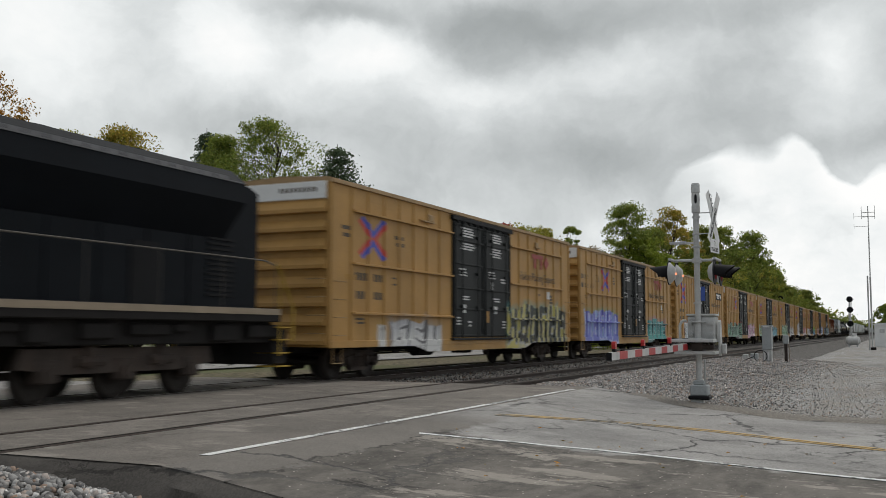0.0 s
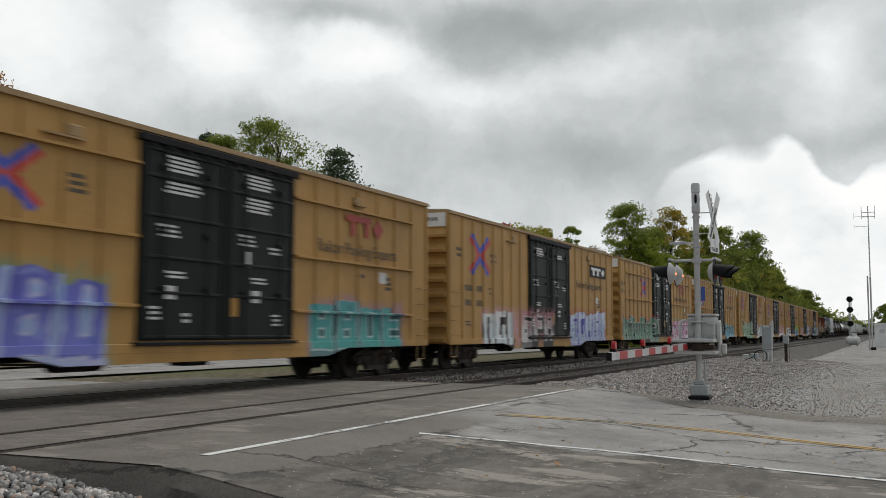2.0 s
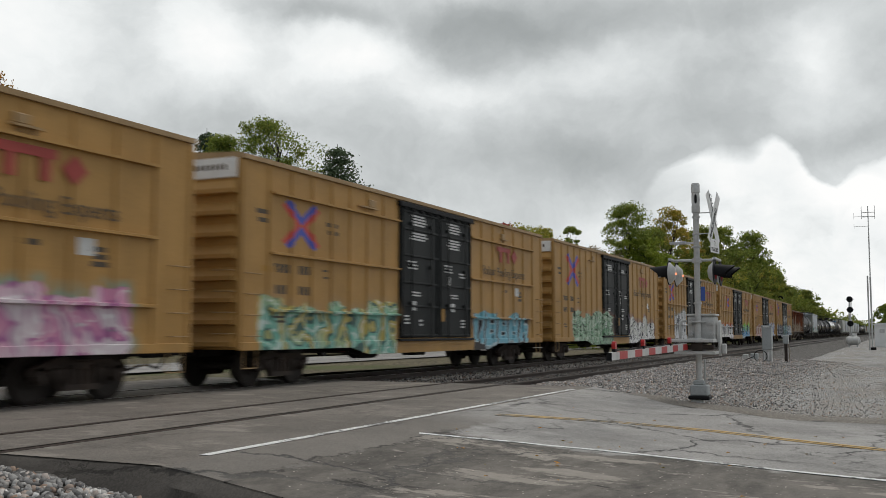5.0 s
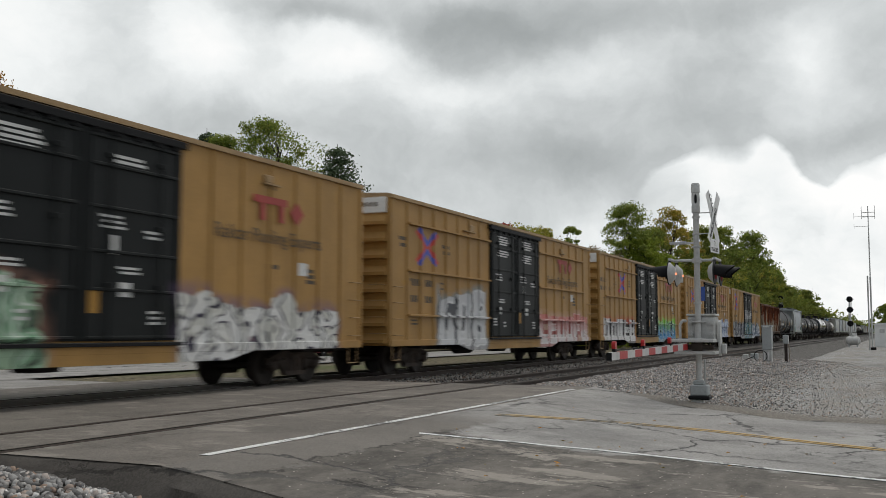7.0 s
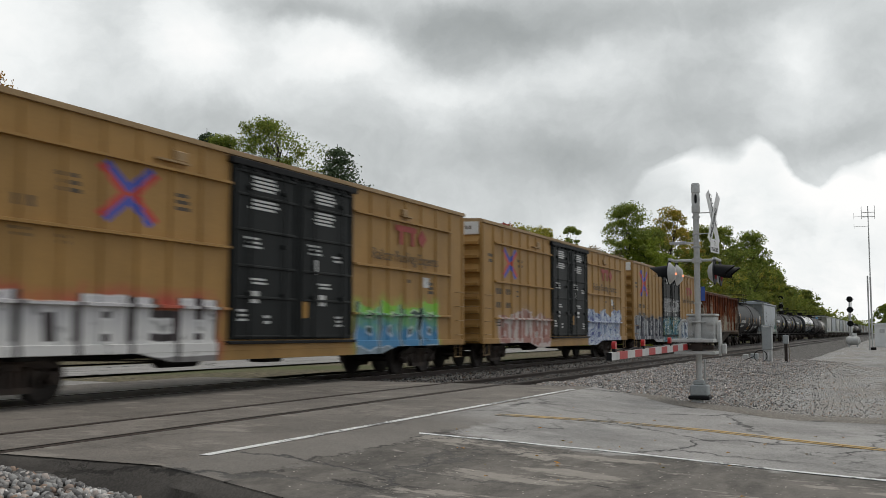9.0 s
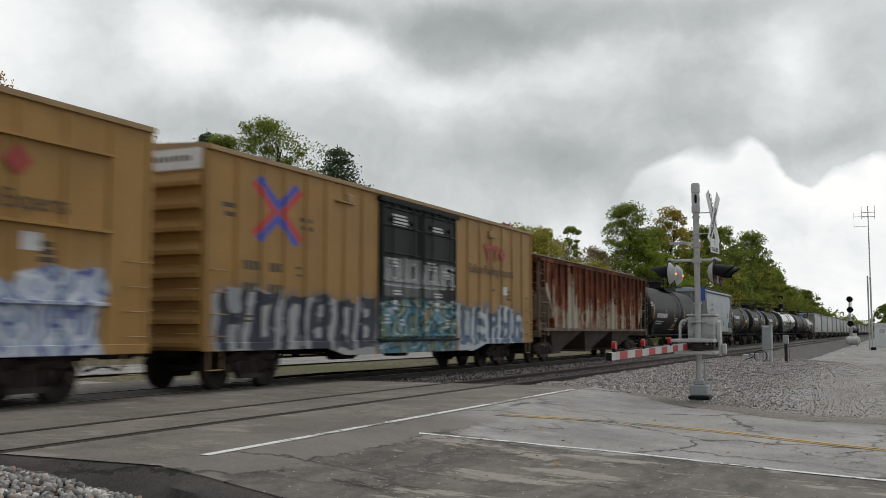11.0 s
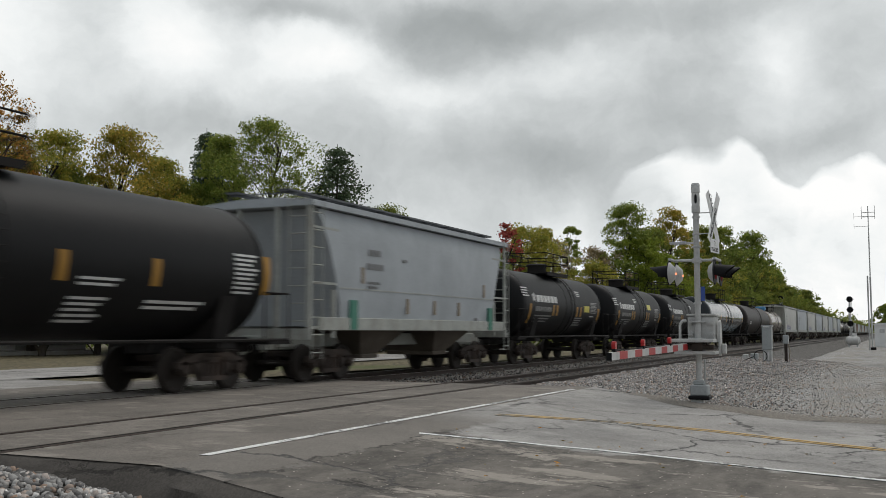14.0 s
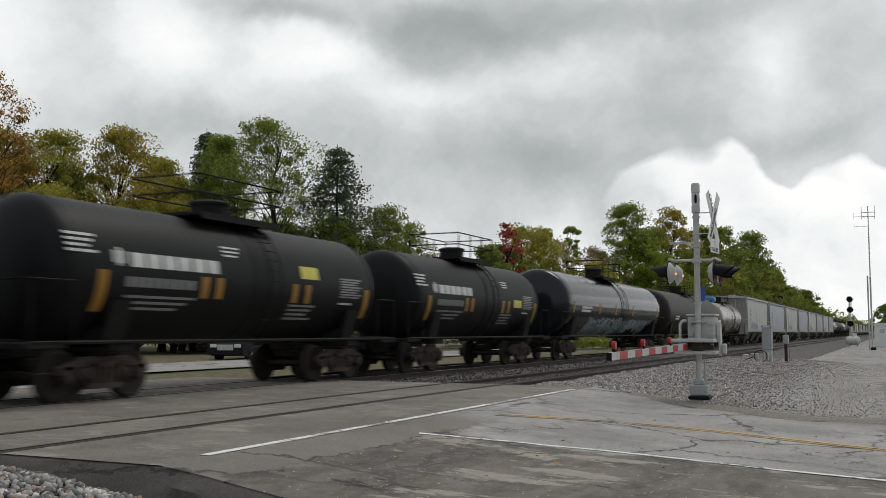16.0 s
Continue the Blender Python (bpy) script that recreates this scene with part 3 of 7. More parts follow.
    slab("crossing_inner_near", X0, X1, NEAR - 0.7525 + g + 0.05, NEAR + 0.7525 - g - 0.05, -0.004, M["asphalt"], "asphalt between the rails of the level crossing")
    slab("crossing_middle", X0, X1, NEAR + 0.7525 + g, FAR - 0.7525 - g, -0.006, M["asphalt"], "asphalt between the two tracks")
    slab("crossing_inner_far", X0, X1, FAR - 0.7525 + g + 0.05, FAR + 0.7525 - g - 0.05, -0.004, M["asphalt"], "asphalt between the rails of the level crossing")
    slab("crossing_beyond", X0, X1, FAR + 0.7525 + g, 17.6, -0.01, M["asphalt"], "asphalt beyond the tracks")
    a = Shape()
    n = 40
    v = []
    for i in range(n + 1):
        y = 3.6 + 5.6 * i / n
        for k, (dx, dz) in enumerate(((0.04, -0.006), (-0.04, -0.03), (-0.16, -0.12), (-0.32, -0.25), (-0.52, -0.50))):
            zz = min(0.0, height(y)) + dz
            v.append((float(np.interp(y, [3.5, 5.0, 6.25], [6.75, 7.05, X0])) + dx + (0.14 * noise.noise((y * 1.3, k, 4)) if k > 1 else 0.03 * noise.noise((y * 4, k, 4))), y, zz + (0.03 * noise.noise((y * 2, k * 3, 8)) if k > 1 else 0)))
    a.add(v, [(i * 5 + j, (i + 1) * 5 + j, (i + 1) * 5 + j + 1, i * 5 + j + 1) for i in range(n) for j in range(4)])
    solid("crossing_apron", a, M["patch"], "dark broken asphalt edge sloping to the ballast", "road", kind="structure")
    # approach road, falling away from the crossing
    def road_far_edge(y):
        return float(np.interp(y, [-30, 0, 2, 4, 6.3], [19.2, 18.9, 18.7, 20.1, 21.9]))

    s = Shape()
    ys = np.linspace(-30, 6.25, 74)
    cols = 16
    v = []
    for y in ys:
        xa, xb = float(np.interp(y, [-30, 3.5, 5.0, 6.25], [6.6, 6.75, 7.05, 7.3])), road_far_edge(y)
        for i in range(cols + 1):
            x = xa + (xb - xa) * i / cols + (0.10 * noise.noise((y * 1.7, i, 0)) if i in (0, cols) else 0)
            v.append((x, y, height(y) + 0.003 * noise.noise((x * 0.6, y * 0.6, 2)) - 0.004))
    m = cols + 1
    s.add(v, [(j * m + i, j * m + i + 1, (j + 1) * m + i + 1, (j + 1) * m + i) for j in range(len(ys) - 1) for i in range(cols)])
    for j in range(len(ys) - 1):
        for i0 in (0, cols):
            a, b = v[j * m + i0], v[(j + 1) * m + i0]
            s.add([a, b, (b[0], b[1], -0.6), (a[0], a[1], -0.6)], [(0, 1, 2, 3)])
    solid("road", s, M["road"], "cracked grey asphalt road with worn markings", "road", kind="structure")
    # packed dirt along the road's far edge
    e = Shape()
    v = []
    for y in np.linspace(-12, 6.1, 74):
        for k, (dx, dz) in enumerate(((-0.30, 0.001), (0.0, 0.016), (0.45, 0.014), (0.95, 0.0), (1.5, -0.06))):
            x = road_far_edge(y) + dx + 0.22 * noise.noise((y * 0.9, k * 2.0, 6))
            v.append((x, y, height(min(y, 4.6)) + dz + 0.012 * noise.noise((x * 2, y * 2, 9))))
    e.add(v, [(i * 5 + j, (i + 1) * 5 + j, (i + 1) * 5 + j + 1, i * 5 + j + 1) for i in range(73) for j in range(4)])
    solid("ground_edge", e, M["dirt"], "packed brown dirt along the edge of the road", "ground", kind="structure")
    # the road goes on beyond the tracks
    sheet("road_beyond", 7.4, 19.2, 17.6, 60, 4, 20, lambda x, y: -0.045, M["road"], "grey asphalt road beyond the tracks")
    sheet("side_road", -60, 120, 21.5, 27.0, 30, 3, lambda x, y: -0.04, M["road"], "grey asphalt side road beyond the tracks")

    # markings
    def stripe(name, pts, w, mat, label):
        k = Shape()
        for (xa, ya), (xb, yb) in zip(pts, pts[1:]):
            d = Vector((xb - xa, yb - ya, 0)).normalized()
            nx, ny = -d.y * w / 2, d.x * w / 2
            q = [(xa - nx, ya - ny), (xb - nx, yb - ny), (xb + nx, yb + ny), (xa + nx, ya + ny)]
            k.add([(x, y, height(y) + 0.0045) for x, y in q] + [(x, y, height(y) + 0.0005) for x, y in q], [(0, 1, 2, 3), (4, 7, 6, 5), (0, 4, 5, 1), (1, 5, 6, 2), (2, 6, 7, 3), (3, 7, 4, 0)])
        solid(name, k, mat, label, "road marking", kind="structure")

    stripe("marking_envelope", [(8.06 + i * 0.632, 6.39) for i in range(21)], 0.12, M["white_line"], "worn white line across the road beside the rails")
    edge = [(11.4, 5.6), (11.85, 4.5), (12.0, 4.0), (12.03, 3.4), (11.95, 2.4), (11.8, 1.2), (11.6, 0.1), (11.3, -3.0), (11.0, -20)]
    stripe("marking_edge", edge[:4], 0.10, M["white_line"], "worn white edge line of the road")
    stripe("marking_edge", edge[3:], 0.10, M["white_line"], "worn white edge line of the road")
    mid = [(14.4, 5.7), (15.2, 4.6), (15.55, 4.0), (15.4, 2.5), (15.0, 1.2), (14.56, 0.1), (14.0, -3), (13.5, -20)]
    for o in (-0.09, 0.09):
        stripe("marking_centre", [(x + o, y) for x, y in mid], 0.09, M["yellow_line"], "faded double yellow centre line")
    stripe("marking_edge_beyond", [(11.8, 17.7), (11.8, 21.4)], 0.1, M["white_line"], "white edge line beyond the tracks")

    # sky
    d = Shape()
    az = [HEAD + radians(a) for a in np.linspace(-70, 70, 57)]
    el = [radians(a) for a in np.linspace(-2, 48, 26)]
    m = len(az)
    d.add([(1900 * math.cos(e) * math.cos(a), 1900 * math.cos(e) * math.sin(a), 1900 * math.sin(e)) for e in el for a in az],
          [(j * m + i, j * m + i + 1, (j + 1) * m + i + 1, (j + 1) * m + i) for j in range(len(el) - 1) for i in range(m - 1)])
    return solid("backdrop_sky", d, M["sky"], "heavy grey and white overcast clouds", "sky", kind="structure")


sky_dome = setting()


# ---- the train ----
SPEED, GAIN = 17.565, 0.032          # metres a second at the start, and what it gains each second
WHEEL_R = 0.457
cars = []          # (thing, place behind the start)
wheelsets = {-1: [], 1: []}


def wheelset_mesh():
    s = Shape()
    s.tube((0, -0.95, 0), (0, 0.95, 0), 0.075, 10)
    for sg in (-1, 1):
        s.lathe([(sg * 0.64, 0.10), (sg * 0.66, 0.30), (sg * 0.67, 0.42), (sg * 0.68, 0.485), (sg * 0.71, 0.485), (sg * 0.725, WHEEL_R), (sg * 0.81, WHEEL_R - 0.005), (sg * 0.82, 0.40), (sg * 0.79, 0.37), (sg * 0.76, 0.2), (sg * 0.80, 0.12)], "y", n=28)
    return s.mesh("wheelset", M["wheel"])


def truck_mesh(wb=0.889):
    s = Shape()
    for sg in (-1, 1):
        a, b = sg * 0.93, sg * 1.07
        y0, y1 = min(a, b), max(a, b)
        s.prism([(-wb - 0.22, 0.50), (-wb - 0.20, 0.62), (-0.55, 0.80), (0.55, 0.80), (wb + 0.20, 0.62), (wb + 0.22, 0.50), (wb + 0.05, 0.46), (0.62, 0.62), (0.34, 0.66),
                 (-0.34, 0.66), (-0.62, 0.62), (-wb - 0.05, 0.46)], y0, y1, "y")
        s.prism([(-0.66, 0.56), (-0.42, 0.22), (0.42, 0.22), (0.66, 0.56), (0.50, 0.60), (0.34, 0.32), (-0.34, 0.32), (-0.50, 0.60)], y0, y1, "y")
        for px in (-0.42, 0.42):
            s.box(px - 0.06, px + 0.06, y0, y1, 0.3, 0.72, 0.01)
        for px in (-0.24, -0.08, 0.08, 0.24):
            s.tube((px, (y0 + y1) / 2, 0.32), (px, (y0 + y1) / 2, 0.60), 0.068, 8)
        for px in (-wb, wb):
            s.tube((px, y0 - 0.02, WHEEL_R), (px, y1 + 0.02, WHEEL_R), 0.125, 12)
            s.box(px - 0.15, px + 0.15, y0, y1, 0.40, 0.66, 0.03)
            s.tube((px, sg * 1.09, WHEEL_R), (px, sg * 1.12, WHEEL_R), 0.085, 10)
    s.box(-0.22, 0.22, -1.1, 1.1, 0.58, 0.74, 0.03)
    s.tube((0, 0, 0.7), (0, 0, 0.95), 0.2, 12)
    for px in (-wb + 0.52, wb - 0.52):
        s.box(px - 0.05, px + 0.05, -0.9, 0.9, 0.36, 0.46, 0.01)
    return s.mesh("truck", M["truck"])


WS, TR = wheelset_mesh(), truck_mesh()


def add_trucks(car, places, lift=0.95):
    for x in places:
        t = part("truck", TR, None, car, "rust-brown cast steel bogie frame", (x, 0, 0))
        for k in (-1, 1):
            w = part("wheelset", WS, None, t, "dark steel wheels on an axle", (k * 0.889, 0, WHEEL_R))
            wheelsets[k].append(w)


def coupler(s, x, way):
    """Coupler with its knuckle, on a draught box; way is the direction in which it points."""
    a, b = sorted((x - way * 0.5, x + way * 0.45))
    s.box(a, b, -0.11, 0.11, 0.74, 0.96, 0.03)
    a, b = sorted((x + way * 0.38, x + way * 0.72))
    s.box(a, b, -0.17, 0.17, 0.70, 1.0, 0.05)
    s.pipe([(x, 0.3, 0.85), (x + way * 0.35, 0.33, 0.45), (x + way * 0.72, 0.3, 0.55)], 0.025)


def ladder(s, x0, x1, y, z0, z1, step=0.42, r=0.014):
    for x in (x0, x1):
        s.tube((x, y, z0), (x, y, z1), r, 6)
    z = z0 + 0.15
    while z < z1:
        s.tube((x0, y, z), (x1, y, z), r, 6)
        z += step


def glyphs(s, x, z, h, n, y, w=None, depth=0.003):
    """A row of small upright bars with gaps, the size of lettering."""
    w = w or h * 0.62
    for i in range(n):
        a = x + i * w * 1.35
        s.box(a, a + w, y, y + depth, z, z + h)
    return x + n * w * 1.35


def text(name, words, size, material, parent, at, rot=(90, 0, 0)):
    cu = bpy.data.curves.new(name, "FONT")
    cu.body, cu.size, cu.extrude = words, size, 0.002
    cu.resolution_u = 3
    cu.materials.append(material)
    ob = new(name, cu)
    ob.parent = parent
    ob.location = at
    ob.rotation_euler = [radians(a) for a in rot]
    return ob


LB = 19.55          # boxcar body
HW = 1.53          # half the body's width
Z0, ZR = 0.86, 5.13
DOOR = (7.3, 12.38)
YEL = (0.435, 0.246, 0.074)


def boxcar_meshes():
    """The pieces that all boxcars share."""
    d = {}
    s = Shape()
    s.prism([(-HW, Z0), (-HW, ZR - 0.13), (HW, ZR - 0.13), (HW, Z0)], 0.02, LB - 0.02)
    s.box(0.0, LB, -HW - 0.05, -HW + 0.02, Z0 - 0.02, Z0 + 0.16, 0.01)
    s.box(0.0, LB, HW - 0.02, HW + 0.05, Z0 - 0.02, Z0 + 0.16, 0.01)
    # sill that is deeper between the bogies, with tapered ends
    for y in (-HW - 0.045, HW + 0.015):
        s.prism([(4.6, Z0), (5.6, Z0 - 0.20), (LB - 5.6, Z0 - 0.20), (LB - 4.6, Z0)], y, y + 0.03, "y")
    d["body"] = s
    d["side_post"] = []
    for sy in (-1, 1):
        posts = [0.06, 1.05] + [1.05 + (DOOR[0] - 1.05) * i / 7 for i in range(1, 7)] + [DOOR[1] + (LB - 1.05 - DOOR[1]) * i / 6 for i in range(1, 6)] + [LB - 1.05, LB - 0.06]
        for x in posts:
            d["side_post"].append(Shape().prism([(x - 0.075, sy * HW), (x - 0.045, sy * (HW + 0.045)), (x + 0.045, sy * (HW + 0.045)), (x + 0.075, sy * HW)], Z0 + 0.16, ZR - 0.2, "z"))
    d["side_rail"] = []
    for sy in (-1, 1):
        for z in (1.72, 3.0, 4.36):
            for a, b in ((1.05, DOOR[0] - 0.05), (DOOR[1] + 0.05, LB - 1.05)):
                d["side_rail"].append(Shape().prism([(sy * HW, z - 0.03), (sy * (HW + 0.11), z - 0.03), (sy * (HW + 0.11), z + 0.02), (sy * HW, z + 0.04)], a, b))
    # pressed ends, one sheet each
    d["corrugated_end"], d["corner_post"] = [], []
    for x, way in ((0.02, -1), (LB - 0.02, 1)):
        line = [(x + way * 0.02, Z0)]
        z = Z0 + 0.05
        while z < 4.45:
            line += [(x + way * 0.02, z), (x + way * 0.17, z + 0.02), (x + way * 0.17, z + 0.11), (x + way * 0.02, z + 0.30)]
            z += 0.47
        line += [(x + way * 0.02, 4.55), (x - way * 0.02, 4.55), (x - way * 0.02, Z0)]
        d["corrugated_end"].append(Shape().prism(line, -HW + 0.08, HW - 0.08, "y"))
        for y in (-HW, HW - 0.09):
            d["corner_post"].append(Shape().box(min(x, x + way * 0.07), max(x, x + way * 0.07), y, y + 0.09, Z0, ZR - 0.14, 0.015))
    d["end_panel"] = []
    for x, way in ((0.02, -1), (LB - 0.02, 1)):
        d["end_panel"].append(Shape().box(min(x, x + way * 0.06), max(x, x + way * 0.06), -HW + 0.1, HW - 0.1, 4.56, ZR - 0.13, 0.01))
    # roof with cross ribs and an overhanging edge
    s = Shape()
    s.prism([(-HW - 0.07, ZR - 0.16), (-HW - 0.07, ZR - 0.06), (-HW + 0.03, ZR - 0.03), (0, ZR + 0.05), (HW - 0.03, ZR - 0.03), (HW + 0.07, ZR - 0.06), (HW + 0.07, ZR - 0.16)], -0.03, LB + 0.03)
    for i in range(1, 16):
        x = LB * i / 16
        s.prism([(-HW + 0.03, ZR - 0.03), (0, ZR + 0.09), (HW - 0.03, ZR - 0.03)], x - 0.04, x + 0.04)
    d["roof"] = s
    d["door"] = []          # (panel, bars)
    for a, b in ((DOOR[0], 9.84), (9.84, DOOR[1])):
        for sy in (-1, 1):
            y0, y1 = sorted((sy * HW, sy * (HW + 0.06)))
            bars = []
            e0, e1 = sorted((sy * (HW + 0.06), sy * (HW + 0.10)))
            if sy < 0:
                for x in (a + 0.10, b - 0.16):
                    bars.append(("door_bar", Shape().box(x, x + 0.07, e0, e1, Z0 + 0.25, ZR - 0.4, 0.01)))
                for z in (Z0 + 0.25, 1.95, 2.62, 3.4, 4.15, ZR - 0.48):
                    bars.append(("door_bar", Shape().box(a + 0.17, b - 0.16, e0, e1, z, z + 0.06, 0.01)))
                for x in (a + 0.62, b - 0.62):
                    rod = Shape().tube((x, e0 - 0.02, Z0 + 0.2), (x, e0 - 0.02, ZR - 0.3), 0.02, 6)
                    for z in (2.0, 3.1, 4.3):
                        rod.box(x - 0.06, x + 0.06, e0 - 0.04, e1, z, z + 0.1, 0.01)
                    bars.append(("lock_rod", rod))
            d["door"].append((Shape().box(a + 0.006, b - 0.006, y0, y1, Z0 + 0.22, ZR - 0.34, 0.012), bars))
    d["door_track"] = []
    for sy in (-1, 1):
        y0, y1 = sorted((sy * HW, sy * (HW + 0.13)))
        top = Shape().box(DOOR[0] - 0.1, DOOR[1] + 0.1, y0, y1, ZR - 0.34, ZR - 0.20, 0.01)
        for k in range(10):
            x = DOOR[0] + 0.2 + k * 0.51
            top.box(x, x + 0.1, y0, y1, ZR - 0.42, ZR - 0.335, 0.01)
        d["door_track"] += [top, Shape().box(DOOR[0] - 0.1, DOOR[1] + 0.1, y0, y1, Z0 + 0.12, Z0 + 0.19, 0.01)]
    d["handhold"], d["step"] = [], []
    for x0 in (0.18, LB - 0.62):
        for sy in (-1, 1):
            y = sy * (HW + 0.11)
            z = 1.15
            while z < 2.9:
                d["handhold"].append(Shape().pipe([(x0, sy * HW, z), (x0, y, z), (x0 + 0.44, y, z), (x0 + 0.44, sy * HW, z)], 0.012, 6))
                z += 0.45
            d["step"].append(Shape().pipe([(x0, sy * HW, 0.88), (x0, sy * HW, 0.46), (x0 + 0.44, sy * HW, 0.46), (x0 + 0.44, sy * HW, 0.88)], 0.014, 6))
    for x, way in ((-0.2, -1), (LB + 0.2, 1)):
        z = 1.2
        while z < 2.9:
            d["handhold"].append(Shape().pipe([(x + 0.18 * -way, -HW + 0.1, z), (x, -HW + 0.1, z), (x, -HW + 0.55, z), (x + 0.18 * -way, -HW + 0.55, z)], 0.012, 6))
            z += 0.45
    s = Shape()
    s.box(0.3, LB - 0.3, -0.32, 0.32, 0.70, Z0 + 0.02, 0.02)
    coupler(s, 0.0, -1)
    coupler(s, LB, 1)
    for x in (2.3, LB - 2.3):
        s.box(x - 0.25, x + 0.25, -1.45, 1.45, 0.76, Z0 + 0.03, 0.02)
    for i in range(5):
        x = 5.6 + i * 1.95
        s.box(x, x + 0.12, -1.45, 1.45, 0.72, Z0 + 0.01)
    s.tube((6.0, -0.85, 0.72), (7.1, -0.85, 0.72), 0.2, 12)
    s.box(9.3, 10.0, -1.1, -0.6, 0.55, 0.95, 0.04)
    s.pipe([(3.6, -0.7, 0.74), (6.5, -1.05, 0.66), (12.5, -1.05, 0.66), (15.4, -0.7, 0.74)], 0.022, 6)
    s.pipe([(3.4, 0.5, 0.58), (15.6, 0.5, 0.58)], 0.02, 6)
    d["underframe"] = s
    # stencilled lines, one part to a block; two ways in which the sides are lettered
    ys, yd = -HW - 0.004, -HW - 0.074

    def block(x, z, n, w, h, gap, y):
        k = Shape()
        for i in range(n):
            a0 = x + w * 0.06 * ((i * 5) % 3)
            k.box(a0, x + w * (0.86 + 0.14 * ((i * 7) % 3) / 2), y, y + 0.003, z - i * (h + gap) - h, z - i * (h + gap))
        return k

    def word(x, z, h, n):
        k = Shape()
        glyphs(k, x, z, h, n, ys)
        return k

    common = [block(16.9, 2.72, 3, 0.42, 0.09, 0.04, ys), block(15.35, 2.74, 1, 0.5, 0.10, 0.0, ys), word(15.3, 4.42, 0.14, 3)]
    d["stencil_plain"] = common + [word(1.25, 2.58, 0.20, 4), word(2.25, 2.58, 0.20, 4), word(1.3, 2.10, 0.20, 3), word(2.25, 2.10, 0.20, 4), block(0.55, 3.95, 2, 0.62, 0.10, 0.09, ys), block(3.45, 3.92, 2, 0.62, 0.10, 0.09, ys),
                                   block(1.3, 1.60, 2, 0.5, 0.05, 0.05, ys), block(3.3, 2.75, 2, 0.28, 0.05, 0.12, ys)]
    d["stencil_shifted"] = common + [word(0.16, 3.66, 0.20, 3), word(0.85, 3.66, 0.20, 3), word(0.16, 3.26, 0.20, 3), word(0.85, 3.26, 0.20, 3), word(1.78, 3.26, 0.18, 3), block(2.65, 3.93, 3, 0.55, 0.07, 0.06, ys), block(5.55, 3.93, 3, 0.5, 0.07, 0.06, ys),
                                     block(0.8, 2.92, 2, 0.5, 0.05, 0.05, ys), block(1.75, 2.92, 2, 0.42, 0.05, 0.05, ys), block(2.7, 2.86, 2, 0.30, 0.05, 0.05, ys)]
    d["side_tag"] = Shape().box(0.78, 1.32, ys, ys + 0.003, 2.57, 2.71)
    d["white_tag"] = Shape().box(16.6, 17.0, ys, ys + 0.003, 2.55, 2.85)
    low = [block(7.75, 3.28, 3, 0.62, 0.045, 0.05, yd), block(10.25, 3.30, 3, 0.60, 0.045, 0.05, yd), block(11.35, 3.10, 2, 0.5, 0.05, 0.05, yd), block(8.0, 2.12, 1, 0.34, 0.26, 0.0, yd), block(10.75, 2.12, 1, 0.34, 0.26, 0.0, yd),
           block(8.0, 2.40, 2, 0.62, 0.045, 0.04, yd), block(10.7, 2.40, 2, 0.62, 0.045, 0.04, yd), block(10.5, 2.95, 1, 0.20, 0.34, 0.0, yd), block(8.5, 1.60, 2, 0.25, 0.06, 0.06, yd), block(11.5, 1.62, 3, 0.40, 0.05, 0.05, yd), block(7.55, 1.72, 3, 0.34, 0.05, 0.05, yd)]
    d["door_stencil_full"] = low + [block(7.95, 4.62, 4, 1.02, 0.05, 0.035, yd), block(7.90, 4.20, 4, 1.12, 0.05, 0.035, yd), block(10.45, 4.62, 4, 1.02, 0.05, 0.035, yd), block(10.45, 4.20, 5, 0.98, 0.05, 0.035, yd)]
    d["door_stencil_few"] = low + [block(7.95, 4.52, 4, 1.0, 0.055, 0.04, yd), block(10.45, 4.40, 3, 0.95, 0.055, 0.04, yd)]
    d["end_word"] = []
    for x in (-0.042, LB + 0.040):
        k = Shape()
        for j in range(9):
            k.box(x, x + 0.003, -1.15 + 0.13 * j, -1.07 + 0.13 * j, 4.74, 4.86)
        d["end_word"].append(k)
    s = Shape().box(9.98, 10.26, yd - 0.002, yd + 0.002, 1.56, 2.0)
    d["door_tag"] = s
    s = Shape()
    yl = -HW - 0.05
    s.box(14.75, 16.05, yl, yl + 0.004, 4.08, 4.24)
    for x in (15.0, 15.72):
        s.box(x, x + 0.2, yl, yl + 0.004, 3.70, 4.08)
    s.prism([(16.15, 3.97), (16.44, 4.24), (16.73, 3.97), (16.44, 3.70)], yl, yl + 0.004, "y")
    d["logo"] = s
    d["bracket"] = [Shape().box(5.0, 5.9, -HW - 0.10, -HW, 4.50, 4.54).box(5.5, 5.85, -HW - 0.08, -HW, 4.54, 4.75, 0.02), Shape().box(15.1, 15.7, -HW - 0.10, -HW, 4.50, 4.54).box(15.15, 15.45, -HW - 0.08, -HW, 4.54, 4.72, 0.02)]
    return d


BOX = boxcar_meshes()
BOX_CACHE = {}


